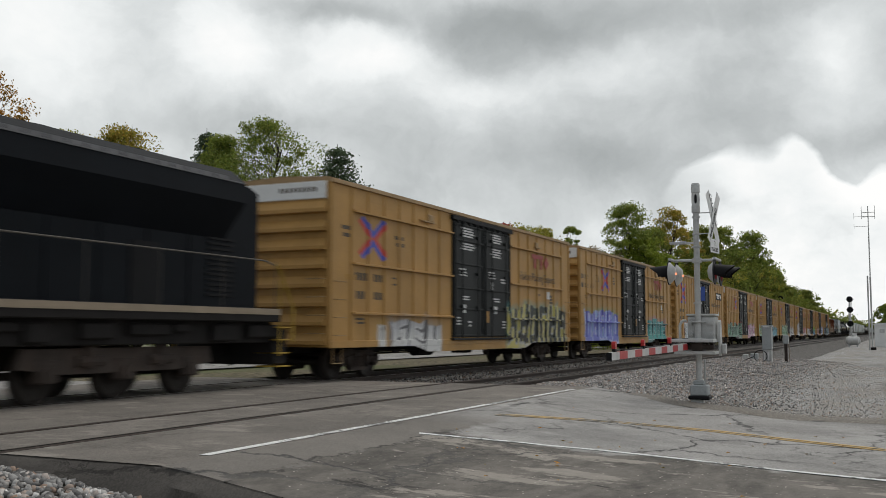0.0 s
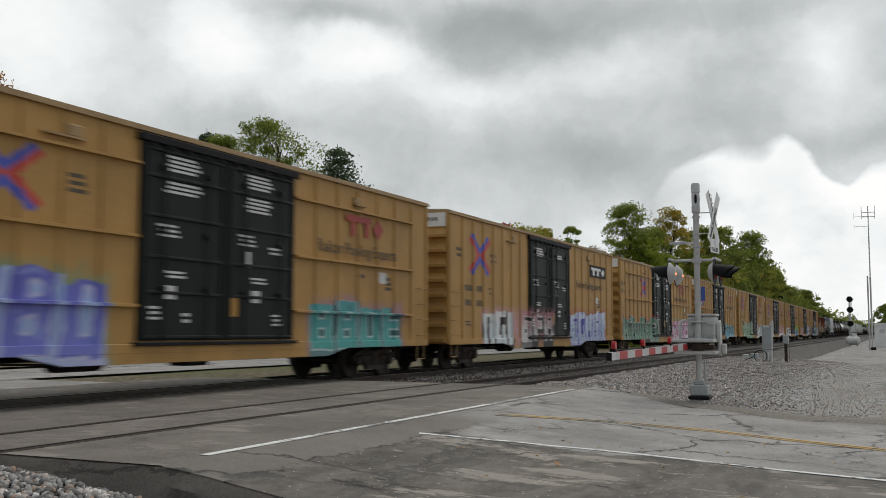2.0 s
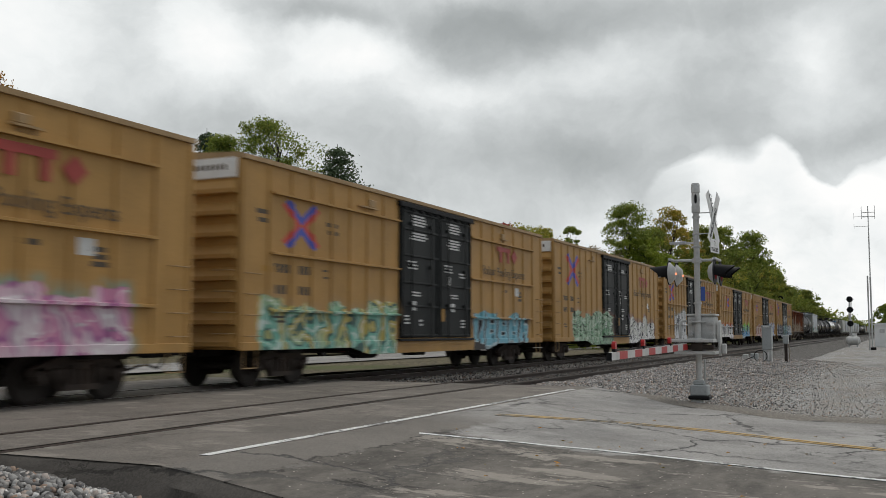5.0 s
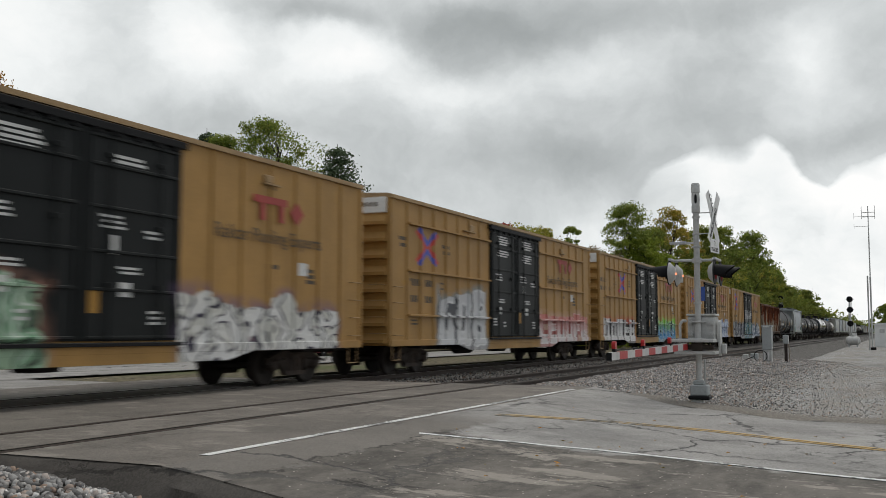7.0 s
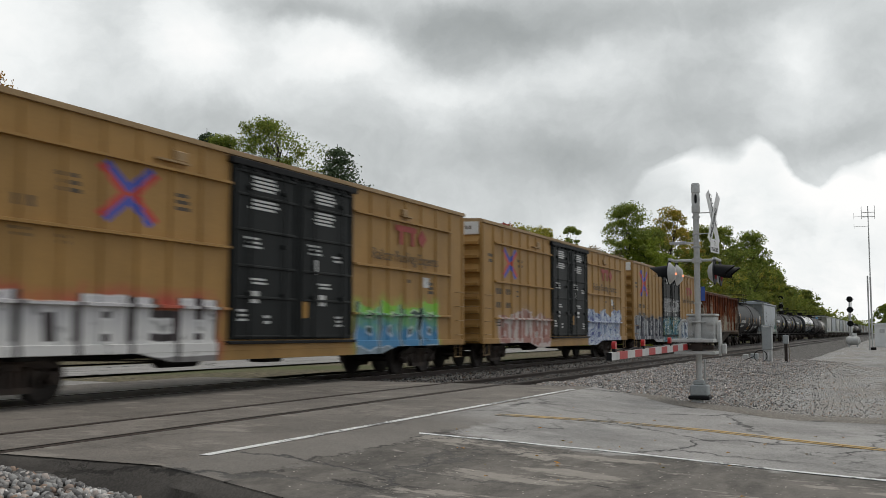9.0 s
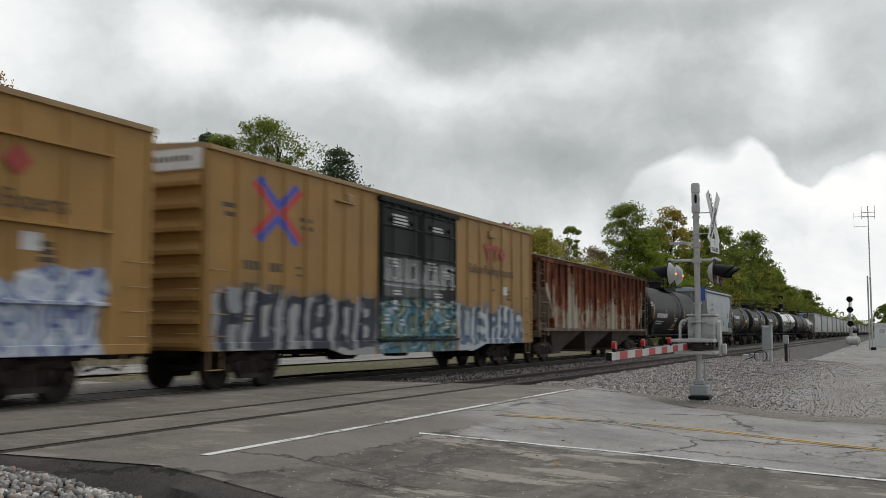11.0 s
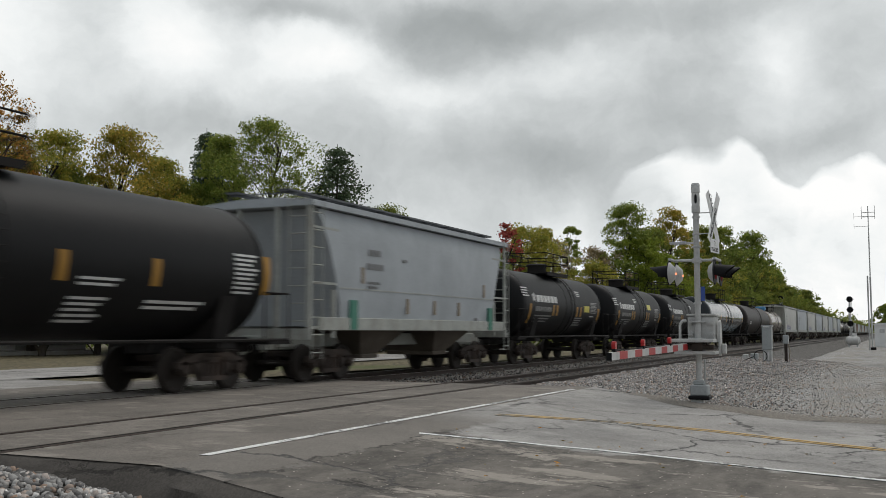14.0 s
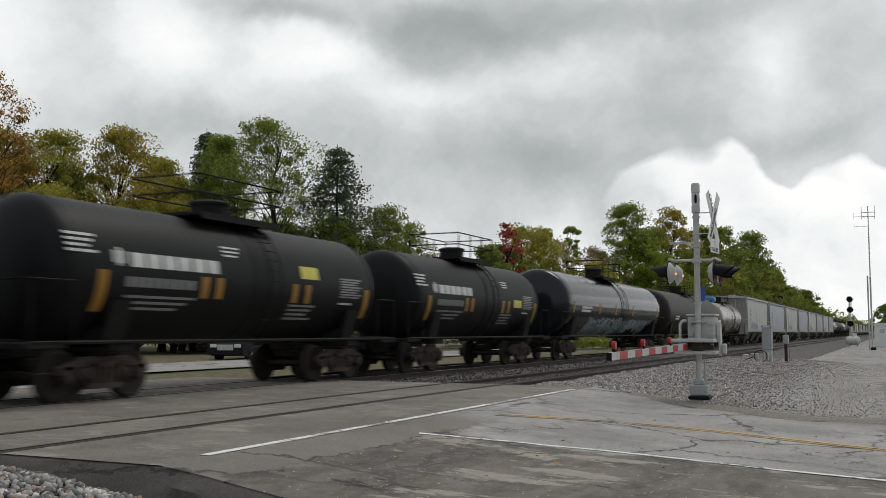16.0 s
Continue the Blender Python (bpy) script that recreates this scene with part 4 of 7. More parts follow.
def boxcar(index, u, patches, cross, label, white_logo=False, base=YEL):
    car = thing("boxcar", label, "boxcar", group="boxcars of the train")
    paint = car_paint("boxcar_paint", base, patches, cross=cross)
    black = car_paint("door_paint", (0.0115, 0.0135, 0.0135), patches, 0.15, 0.52, spec=0.17)
    def coat(key, shape, name, mat):
        if key not in BOX_CACHE:
            BOX_CACHE[key] = shape.mesh(name, mat)
            return BOX_CACHE[key]
        me = BOX_CACHE[key].copy()
        me.materials.clear()
        me.materials.append(mat)
        return me

    part("body", coat("body", BOX["body"], "body", paint), None, car)
    smooth = index in (2, 5, 9)          # these have no rails along the side
    for name in ("side_post", "side_rail", "corrugated_end", "corner_post"):
        if smooth and name == "side_rail":
            continue
        for k, sh in enumerate(BOX[name]):
            part(name, coat((name, k), sh, name, paint), None, car)
    for k, (panel, bars) in enumerate(BOX["door"]):
        door = part("door", coat(("door", k), panel, "door", black), None, car, "black plug door with white stencilling")
        for j, (name, sh) in enumerate(bars):
            part(name, coat(("bar", k, j), sh, name, black), None, door)
    for key, name, mat, lab in (("roof", "roof", M["box_roof"], ""), 
                                ("underframe", "underframe", M["dark"], "sooty black underframe"), ("side_tag", "tag", M["orange"], "yellow tag"), ("white_tag", "tag", M["stencil"], "white tag"),
                                ("door_tag", "tag", M["orange"], "")):
        if key not in BOX_CACHE:
            BOX_CACHE[key] = BOX[key].mesh(name, mat)
        part(name, BOX_CACHE[key], None, car, lab)
    for name, mat, lab in (("bracket", M["box_roof"], ""), ("handhold", M["box_roof"], ""), ("step", M["box_roof"], ""), ("door_track", M["black"], ""), ("end_panel", M["white"], "white reflective upper end panel")):
        for k, sh in enumerate(BOX[name]):
            if (name, k) not in BOX_CACHE:
                BOX_CACHE[(name, k)] = sh.mesh(name, mat)
            part(name, BOX_CACHE[(name, k)], None, car, lab)
    for key, name, mat, lab in (("stencil_shifted" if cross[0] > 4 else "stencil_plain", "stencil", M["stencil_dark"], "dark stencilled lines"),
                                ("door_stencil_few" if smooth else "door_stencil_full", "door_stencil", M["stencil"], "white stencilled lines"), ("end_word", "end_stencil", M["stencil_dark"], "")):
        for k, sh in enumerate(BOX[key]):
            if (key, k) not in BOX_CACHE:
                BOX_CACHE[(key, k)] = sh.mesh(name, mat)
            tagged(part(name, BOX_CACHE[(key, k)], None, car, lab), kind="stuff")
    key = "logo"
    if key not in BOX_CACHE:
        BOX_CACHE[key] = BOX[key].mesh(key, M["logo_red"])
    if white_logo:
        part("logo_panel", Shape().box(15.6, 18.2, -HW - 0.052, -HW, 3.78, 4.32), M["black"], car)
        k = Shape()
        k.box(15.75, 17.35, -HW - 0.056, -HW - 0.053, 4.10, 4.22)
        for x in (16.0, 16.7):
            k.box(x, x + 0.34, -HW - 0.056, -HW - 0.053, 3.86, 4.10)
        k.prism([(17.42, 4.04), (17.72, 4.22), (18.02, 4.04), (17.72, 3.86)], -HW - 0.056, -HW - 0.053, "y")
        part("logo", k, M["white"], car)
    else:
        part(key, BOX_CACHE[key], None, car)
    text("lettering", "Railcar Pooling Experts", 0.44, M["stencil_dark"], car, (13.4, -HW - 0.05, 3.20))
    add_trucks(car, (2.3, LB - 2.3))
    cars.append((car, u))
    return car


M["box_roof"] = plain("tan_paint", (0.36, 0.24, 0.12), 0.6, 0.0, 0.3, 2.0)
W, K = (0.66, 0.66, 0.64), (0.02, 0.02, 0.025)
RED_MIST, TAN = (0.46, 0.07, 0.06), (0.34, 0.22, 0.11)
# from, to, foot, top, two fills, outline, seed, style, sprayed edge
GRAFFITI = [
    ((3.1, 6.5, 0.75, 1.68, W, (0.50, 0.50, 0.52), (0.14, 0.14, 0.15), 1, "round", (0.34, 0.32, 0.30)), (2.4, 2.9, 0.95, 1.5, W, W, (0.20, 0.18, 0.16), 27, "round", (0.45, 0.30, 0.10)),
     (12.1, 19.0, 0.75, 2.4, (0.012, 0.014, 0.014), (0.03, 0.035, 0.03), (0.50, 0.44, 0.13), 2, "round", (0.10, 0.30, 0.28))),
    ((0.7, 6.6, 0.75, 2.5, (0.17, 0.19, 0.56), (0.12, 0.12, 0.46), (0.30, 0.40, 0.66), 3, "round", (0.10, 0.30, 0.20)), (13.1, 17.9, 0.78, 2.1, (0.07, 0.36, 0.33), (0.06, 0.28, 0.29), (0.02, 0.10, 0.11), 4, "block", (0.30, 0.18, 0.32))),
    ((2.7, 6.2, 0.75, 2.2, (0.62, 0.68, 0.70), W, (0.03, 0.03, 0.03), 5, "block", (0.55, 0.30, 0.36)), (6.4, 10.2, 0.85, 2.2, (0.55, 0.52, 0.52), (0.46, 0.22, 0.24), (0.03, 0.03, 0.03), 6, "block", (0.40, 0.20, 0.21)),
     (12.5, 18.2, 0.78, 2.25, (0.34, 0.42, 0.56), (0.52, 0.60, 0.72), (0.10, 0.10, 0.42), 7, "round", (0.38, 0.06, 0.08))),
    ((0.4, 8.9, 0.75, 2.12, (0.17, 0.34, 0.25), (0.13, 0.24, 0.18), (0.02, 0.03, 0.03), 8, "round", RED_MIST), (12.6, 17.9, 0.78, 2.1, (0.62, 0.52, 0.56), (0.58, 0.24, 0.38), (0.36, 0.12, 0.28), 9, "wild", (0.12, 0.36, 0.34))),
    ((0.6, 7.2, 0.8, 2.1, (0.16, 0.42, 0.33), (0.48, 0.40, 0.12), (0.05, 0.12, 0.11), 10, "wild", TAN), (12.6, 18.0, 0.8, 2.0, (0.16, 0.42, 0.52), (0.12, 0.34, 0.42), K, 11, "round", TAN)),
    ((2.5, 9.1, 0.75, 2.25, (0.22, 0.40, 0.25), (0.30, 0.44, 0.30), (0.04, 0.07, 0.05), 14, "wild", (0.42, 0.22, 0.16)), (12.3, 18.4, 0.78, 2.05, W, (0.55, 0.55, 0.50), (0.03, 0.03, 0.05), 15, "wild", (0.16, 0.10, 0.20))),
    ((3.1, 7.0, 0.78, 2.65, (0.60, 0.60, 0.60), (0.50, 0.50, 0.51), (0.07, 0.07, 0.08), 16, "round", (0.16, 0.30, 0.38)), (12.5, 19.2, 0.78, 2.1, (0.62, 0.58, 0.57), (0.50, 0.16, 0.14), (0.34, 0.10, 0.09), 17, "block", (0.50, 0.34, 0.28))),
    ((0.7, 7.0, 0.75, 1.95, W, (0.55, 0.55, 0.56), (0.03, 0.03, 0.035), 18, "block", RED_MIST), (12.6, 17.6, 0.78, 2.25, (0.06, 0.24, 0.46), (0.22, 0.50, 0.05), (0.02, 0.05, 0.05), 19, "round", (0.30, 0.44, 0.06))),
    ((1.5, 7.2, 0.8, 2.1, (0.36, 0.17, 0.14), (0.30, 0.16, 0.13), (0.50, 0.44, 0.40), 20, "round", TAN), (12.5, 18.4, 0.8, 2.35, (0.44, 0.50, 0.60), (0.30, 0.38, 0.50), (0.10, 0.12, 0.30), 21, "wild", TAN)),
    ((0.3, 7.2, 0.75, 2.25, (0.035, 0.042, 0.065), (0.022, 0.027, 0.045), (0.33, 0.35, 0.36), 22, "round", (0.09, 0.10, 0.12)), (7.3, 12.4, 0.9, 2.25, (0.06, 0.22, 0.30), (0.16, 0.22, 0.14), (0.02, 0.05, 0.08), 23, "wild", (0.04, 0.10, 0.14)),
     (7.5, 12.3, 2.5, 3.45, (0.30, 0.30, 0.30), (0.20, 0.20, 0.20), (0.02, 0.02, 0.02), 25, "block", (0.02, 0.02, 0.02)), (12.6, 18.5, 0.8, 2.2, (0.10, 0.15, 0.22), (0.06, 0.08, 0.11), (0.50, 0.54, 0.56), 29, "round", (0.10, 0.15, 0.22))),
]
# place, size and height of each car's cross
CROSS = [(2.2, 0.95, 3.72), (4.3, 0.95, 3.74), (2.55, 1.15, 3.82), (5.2, 0.95, 3.72), (2.35, 0.95, 3.72), (2.63, 1.18, 3.93), (2.4, 0.95, 3.75), (4.35, 0.95, 3.74), (2.67, 0.95, 3.72), (2.57, 1.22, 3.94)]
SIDE_WORDS = ["white outlined and yellow-black", "blue and teal", "white, red and pale blue", "green and pink", "green and blue", "green and white", "silver and red", "white and lime-blue", "brown and blue-grey", "dark blue and grey"]
for i in range(10):
    boxcar(i, 20.5 + 21.149 * i, GRAFFITI[i], CROSS[i], "weathered yellow boxcar, black plug doors, %s graffiti" % SIDE_WORDS[i], white_logo=(i == 2),
           base=scale3(YEL, (1.0, 0.97, 1.0, 1.0, 0.95, 0.92, 0.86, 0.86, 0.88, 0.82)[i]))


loco_axles = {}


def locomotive(u):
    """Six-axle diesel; u is the rear end of its platform."""
    car = thing("locomotive", "dark blue-black diesel locomotive with a pale sill stripe", "locomotive")
    body = M["loco"]
    L = 22.0
    s = Shape()
    s.prism([(-L + 1, 1.62), (-L + 1, 4.35), (-0.45, 4.5), (-0.12, 4.38), (-0.12, 1.62)], -0.95, 0.95, "y")
    part("hood", s, body, car)
    for i in range(15):
        x = -L + 2 + i * 1.25
        part("door_edge", Shape().box(x, x + 0.03, -0.97, 0.97, 1.75, 4.0), body, car)
    s = Shape()
    # flared radiator housing over the rear of the hood
    s.prism([(-0.96, 3.25), (-1.53, 4.0), (-1.53, 4.42), (-1.15, 4.72), (1.15, 4.72), (1.53, 4.42), (1.53, 3.85), (0.96, 3.05)], -11.5, -1.35)
    part("radiator", s, body, car, "flared radiator housing")
    for i in range(21):
        x = -11.2 + i * 0.44
        part("roof_slat", Shape().box(x, x + 0.36, -1.535, 1.535, 4.43, 4.5), M["walk_rail"], car, "grey roof edge")
    part("roof_edge", Shape().box(-11.4, -1.45, -1.55, -1.52, 4.40, 4.425), M["walk_rail"], car, "grey roof edge")
    for x in (-8.6, -6.2, -3.8):
        s = Shape().lathe([(4.66, 0.75), (4.84, 0.75), (4.86, 0.6)], "z", (x, 0, 0), 20)
        part("fan", s, M["dark"], car)
    for i in range(12):
        part("louvre", Shape().box(-1.9, -1.0, -0.985, 0.985, 2.0 + i * 0.11, 2.05 + i * 0.11), M["black"], car)
    part("grille", Shape().box(-4.2, -3.4, -0.975, 0.975, 1.75, 3.0), M["black"], car)
    s = Shape()
    s.box(-L, 0.0, -1.55, 1.55, 1.46, 1.76, 0.02)
    s.box(-L, 0.0, -1.3, 1.3, 1.0, 1.48, 0.02)
    for k in range(18):
        s.box(-L + 0.6 + k * 1.2, -L + 0.6 + k * 1.2 + 0.5 + 0.3 * (k % 3), -1.42, -1.3, 1.05 + 0.06 * (k % 4), 1.40, 0.03)
    part("platform", s, M["dark"], car)
    part("sill_stripe", Shape().box(-L, -0.03, -1.565, -1.55, 1.62, 1.75), M["stripe"], car, "pale tan sill stripe")
    s = Shape()
    s.pipe([(-L + 1, -1.45, 2.82), (-0.5, -1.45, 2.82), (-0.15, -1.45, 2.74)], 0.018, 6)
    x = -L + 1
    while x < 0:
        s.tube((x, -1.45, 1.76), (x, -1.45, 2.82), 0.012, 6)
        x += 1.9
    part("handrail", s, M["walk_dark"], car)
    s = Shape()
    for y in (-1.5, 1.5):
        s.pipe([(-0.1, y, 2.75), (0.55, y, 1.85), (0.55, y, 1.0)], 0.03, 6)
        s.pipe([(0.02, y, 2.4), (0.02, y, 0.7)], 0.02, 6)
    part("grab_rail", s, M["yellow_rail"], car, "yellow grab rails")
    for z in (0.45, 0.75, 1.05, 1.33):
        part("step", Shape().box(-0.05, 0.45, -1.5, -0.9, z, z + 0.03), M["yellow_rail"], car, "yellow step")
    s = Shape()
    s.box(-0.05, 0.45, -1.4, 1.4, 0.5, 1.3, 0.03)
    coupler(s, 0.3, 1)
    part("pilot", s, M["dark"], car)
    s = Shape()
    s.prism([(-1.45, 0.5), (-1.5, 0.75), (-1.5, 1.25), (1.5, 1.25), (1.5, 0.75), (1.45, 0.5)], -14.5, -8.6)
    part("fuel_tank", s, M["dark"], car)
    for c in (-4.4, -18.6):
        s = Shape()
        for sg in (-1, 1):
            y0, y1 = sorted((sg * 0.95, sg * 1.12))
            s.prism([(c - 2.5, 0.62), (c - 2.4, 0.95), (c + 2.4, 0.95), (c + 2.5, 0.62), (c + 1.4, 0.5), (c - 1.4, 0.5)], y0, y1, "y")
            for k in (-1.85, 0.0, 1.85):
                s.box(c + k - 0.24, c + k + 0.24, y0 - 0.03, y1 + 0.03, 0.36, 0.76, 0.03)
                s.tube((c + k, sg * 1.0, 0.5), (c + k, sg * 1.2, 0.5), 0.14, 12)
            for k in (-0.92, 0.92):
                s.tube((c + k, sg * 1.1, 0.6), (c + k, sg * 1.1, 1.05), 0.13, 10)
                s.tube((c + k - 0.3, sg * 1.12, 0.72), (c + k + 0.3, sg * 1.12, 0.72), 0.1, 10)
        part("bogie", s, M["truck"], car, "brown cast three-axle bogie frame")
        for k in (-1.85, 0.0, 1.85):
            loco_axles[c + k] = part("wheelset", WS, None, car, "dark steel wheels on an axle", (c + k, 0, WHEEL_R))
    cars.append((car, u))


M["walk_rail"] = plain("dull_grey", (0.16, 0.16, 0.165), 0.5)
M["walk_dark"] = plain("dull_rail", (0.10, 0.09, 0.075), 0.6)
M["loco"] = plain("dark_blue_paint", (0.006, 0.008, 0.011), 0.6, 0.0, 0.35, 1.0, 12, spec=0.12)
M["stripe"] = plain("tan_stripe", (0.30, 0.24, 0.17), 0.6)
M["yellow_rail"] = plain("yellow_rail", (0.42, 0.27, 0.04), 0.6)
locomotive(18.4)


def tank_car(u, L, R, zc, body, label, marks, platform=None, dome=0.45, sill=1.06, brand=False):
    """L: over the end platforms; the tank has dished ends."""
    car = thing("tank_car", label, "tank car", group="tank cars of the train")
    a, b = 0.62, L - 0.62
    s = Shape()
    prof = [(a + 0.55 * (1 - math.cos(t)), R * math.sin(t) ** 0.8) for t in np.linspace(0.06, math.pi / 2, 9)]
    prof += [(x, R) for x in np.linspace(a + 1.2, b - 1.2, 7)] + [(b - 0.55 * (1 - math.cos(t)), R * math.sin(t) ** 0.8) for t in np.linspace(math.pi / 2, 0.06, 9)]
    s.lathe(prof, "x", (0, 0, zc), 40)
    part("tank", s, body, car)
    m = L / 2
    for x in (a + 0.62, m - 0.05, b - 0.62):
        part("weld_band", Shape().lathe([(x - 0.02, R + 0.002), (x - 0.012, R + 0.012), (x + 0.012, R + 0.012), (x + 0.02, R + 0.002)], "x", (0, 0, zc), 40), body, car)
    s = Shape()
    s.tube((m, 0, zc + R - 0.1), (m, 0, zc + R + dome), 0.42, 18)
    s.lathe([(zc + R + dome, 0.47), (zc + R + dome + 0.05, 0.47), (zc + R + dome + 0.1, 0.34)], "z", (m, 0, 0), 18)
    part("dome", s, M["dark"], car)
    s = Shape()
    p = platform or 1.5
    s.box(m - p, m + p, -0.95, 0.95, zc + R - 0.02, zc + R + 0.05)
    for y in (-0.95, 0.95):
        s.prism([(m - p, zc + R + 0.05), (m + p, zc + R + 0.05), (m + p - 0.1, zc + R - 0.10), (m - p + 0.1, zc + R - 0.10)], y - 0.02, y + 0.02, "y")
    part("walkway", s, M["dark"], car)
    s = Shape()
    zt = zc + R + 0.85
    for y in (-0.93, 0.93):
        for z in (zt, zt - 0.38):
            s.pipe([(m - p, y, z), (m + p, y, z)], 0.02, 6)
        for x in (m - p, m - p * 0.33, m + p * 0.33, m + p):
            s.tube((x, y, zc + R), (x, y, zt), 0.018, 6)
    for x in (m - p, m + p):
        for z in (zt, zt - 0.38):
            s.tube((x, -0.93, z), (x, 0.93, z), 0.02, 6)
    part("safety_railing", s, M["dark"], car)
    rails = []
    for x in (m + 0.35, m + 0.8):
        rails.append(part("ladder_rail", Shape().pipe([(x, -(R + 0.12) * math.cos(radians(t)), zc + (R + 0.12) * math.sin(radians(t))) for t in range(-60, 80, 15)], 0.016, 6), M["dark"], car))
    for k in range(14):
        ang = radians(-35 + k * 9)
        y, z = -(R + 0.12) * math.cos(ang), zc + (R + 0.12) * math.sin(ang)
        part("rung", Shape().tube((m + 0.35, y, z), (m + 0.8, y, z), 0.012, 6), M["dark"], rails[0])
    for x, way in ((0.0, 1), (L, -1)):
        s = Shape()
        a0, b0 = sorted((x, x + way * 3.4))
        s.box(a0, b0, -0.35, 0.35, 0.78, 1.12, 0.03)
        a0, b0 = sorted((x, x + way * 0.85))
        s.box(a0, b0, -1.5, 1.5, sill - 0.1, sill, 0.01)
        a0, b0 = sorted((x + way * 2.0, x + way * 2.5))
        s.prism([(-1.2, sill - 0.1), (-1.42, zc - 0.55), (-1.2, zc - 1.0), (0, zc - R + 0.02), (1.2, zc - 1.0), (1.42, zc - 0.55), (1.2, sill - 0.1)], a0, b0)
        coupler(s, x, -way)
        s.box(min(x + way * 2.0, x + way * 2.6), max(x + way * 2.0, x + way * 2.6), -1.45, 1.45, 0.88, sill, 0.02)
        part("end_sill", s, M["dark"], car, "sooty black end sill and saddle")
    s = Shape()
    for y in (-1.48, 1.48):
        s.tube((0.1, y, sill), (L - 0.1, y, sill), 0.035, 6)
        for x in (0.1, 1.05, L - 1.05, L - 0.1):
            s.pipe([(x, y, sill), (x, y, sill + 1.05)], 0.018, 6)
        for x0 in (0.1, L - 1.05):
            s.pipe([(x0, y, sill + 1.05), (x0 + 0.95, y, sill + 1.05)], 0.018, 6)
            s.pipe([(x0 + 0.1, y, sill), (x0 + 0.1, y, 0.55), (x0 + 0.5, y, 0.55), (x0 + 0.5, y, sill)], 0.016, 6)
        for x0 in (0.1, L - 0.1):
            s.pipe([(x0, -1.48, sill + 1.05), (x0, 1.48, sill + 1.05)], 0.018, 6)
    part("side_rail", s, M["dark"], car)
    # markings lie on the curved side
    def curved(name, x0, x1, z0, z1, mat, slope=0.0, lab=""):
        k = Shape()
        n = 5
        v = []
        for r in (R + 0.006, R + 0.001):
            for i in range(n + 1):
                z = z0 + (z1 - z0) * i / n
                y = -math.sqrt(max(0.01, r * r - (z - zc) ** 2))
                d = slope * (z - z0)
                v += [(x0 + d, y, z), (x1 + d, y, z)]
        h = 2 * (n + 1)
        f = [(2 * i, 2 * i + 1, 2 * i + 3, 2 * i + 2) for i in range(n)] + [(h + 2 * i, h + 2 * i + 2, h + 2 * i + 3, h + 2 * i + 1) for i in range(n)]
        f += [(2 * i, 2 * i + 2, h + 2 * i + 2, h + 2 * i) for i in range(n)] + [(2 * i + 1, h + 2 * i + 1, h + 2 * i + 3, 2 * i + 3) for i in range(n)]
        part(name, k.add(v, f), mat, car, lab)

    for name, x0, x1, z0, z1, mat in marks:
        curved(name, x0, x1, z0, z1, M[mat])
    add_trucks(car, (2.25, L - 2.25))
    cars.append((car, u))
    return car


M["stencil_grey"] = plain("dull_stencil", (0.26, 0.26, 0.25), 0.6, 0.0, 0.2, 4.0)
M["tank_black"] = car_paint("tank_black_paint", (0.010, 0.010, 0.0105), (), 0.25, 0.5, spec=0.16)
M["tank_brown"] = car_paint("tank_brown_black", (0.024, 0.018, 0.016), (), 0.3, 0.5, spec=0.18)
M["tank_slate"] = car_paint("tank_slate", (0.012, 0.016, 0.018), ((4.5, 16.5, 1.35, 2.0, (0.20, 0.30, 0.36), (0.12, 0.18, 0.22), (0.015, 0.02, 0.022), 31, "round", (0.02, 0.026, 0.03)),), 0.2, 0.14, spec=0.3, wavy=0.0)
M["tank_silver"] = car_paint("tank_silver", (0.25, 0.21, 0.175), (), 0.6, 0.25, spec=0.8)
M["blue_cover"] = plain("blue_cover_paint", (0.06, 0.22, 0.42), 0.5)


def rows_of(x, z, n, w, h=0.05, gap=0.05, mat="stencil"):
    return [("stencil", x, x + w * (1 - 0.12 * (i % 3)), z - i * (h + gap) - h, z - i * (h + gap), mat) for i in range(n)]


def strips(pairs, z0, z1, w=0.2):
    return [("reflector", x - w / 2, x + w / 2, z0, z1, "orange") for x in pairs]


def letters(name, x, z, h, w, n, gap, mat):
    """A row of plain letter-sized bars."""
    return [(name, x + k * (w + gap), x + k * (w + gap) + w, z, z + h, mat) for k in range(n)]


big_marks = strips((1.85, 16.85), 2.05, 2.9, 0.25) + strips((5.15, 7.75, 11.0, 13.3), 2.1, 2.62) + [("placard", 8.0, 9.0, 1.52, 1.78, "orange")]
big_marks += letters("mark", 2.75, 2.1, 0.26, 0.22, 10, 0.07, "stencil") + rows_of(2.8, 1.92, 2, 2.1, 0.06, 0.07) + rows_of(8.0, 2.12, 3, 0.95) + rows_of(8.0, 1.45, 1, 1.8) + rows_of(11.4, 2.2, 2, 1.0) + rows_of(11.3, 1.85, 5, 0.9) + rows_of(13.2, 1.84, 2, 1.7, 0.06, 0.05) + rows_of(15.7, 2.9, 9, 0.8) + rows_of(1.05, 3.0, 3, 0.6)
tank_car(250.1, 17.85, 1.5, 2.55, M["tank_black"], "long black tank car with amber reflector strips", big_marks, 1.8)

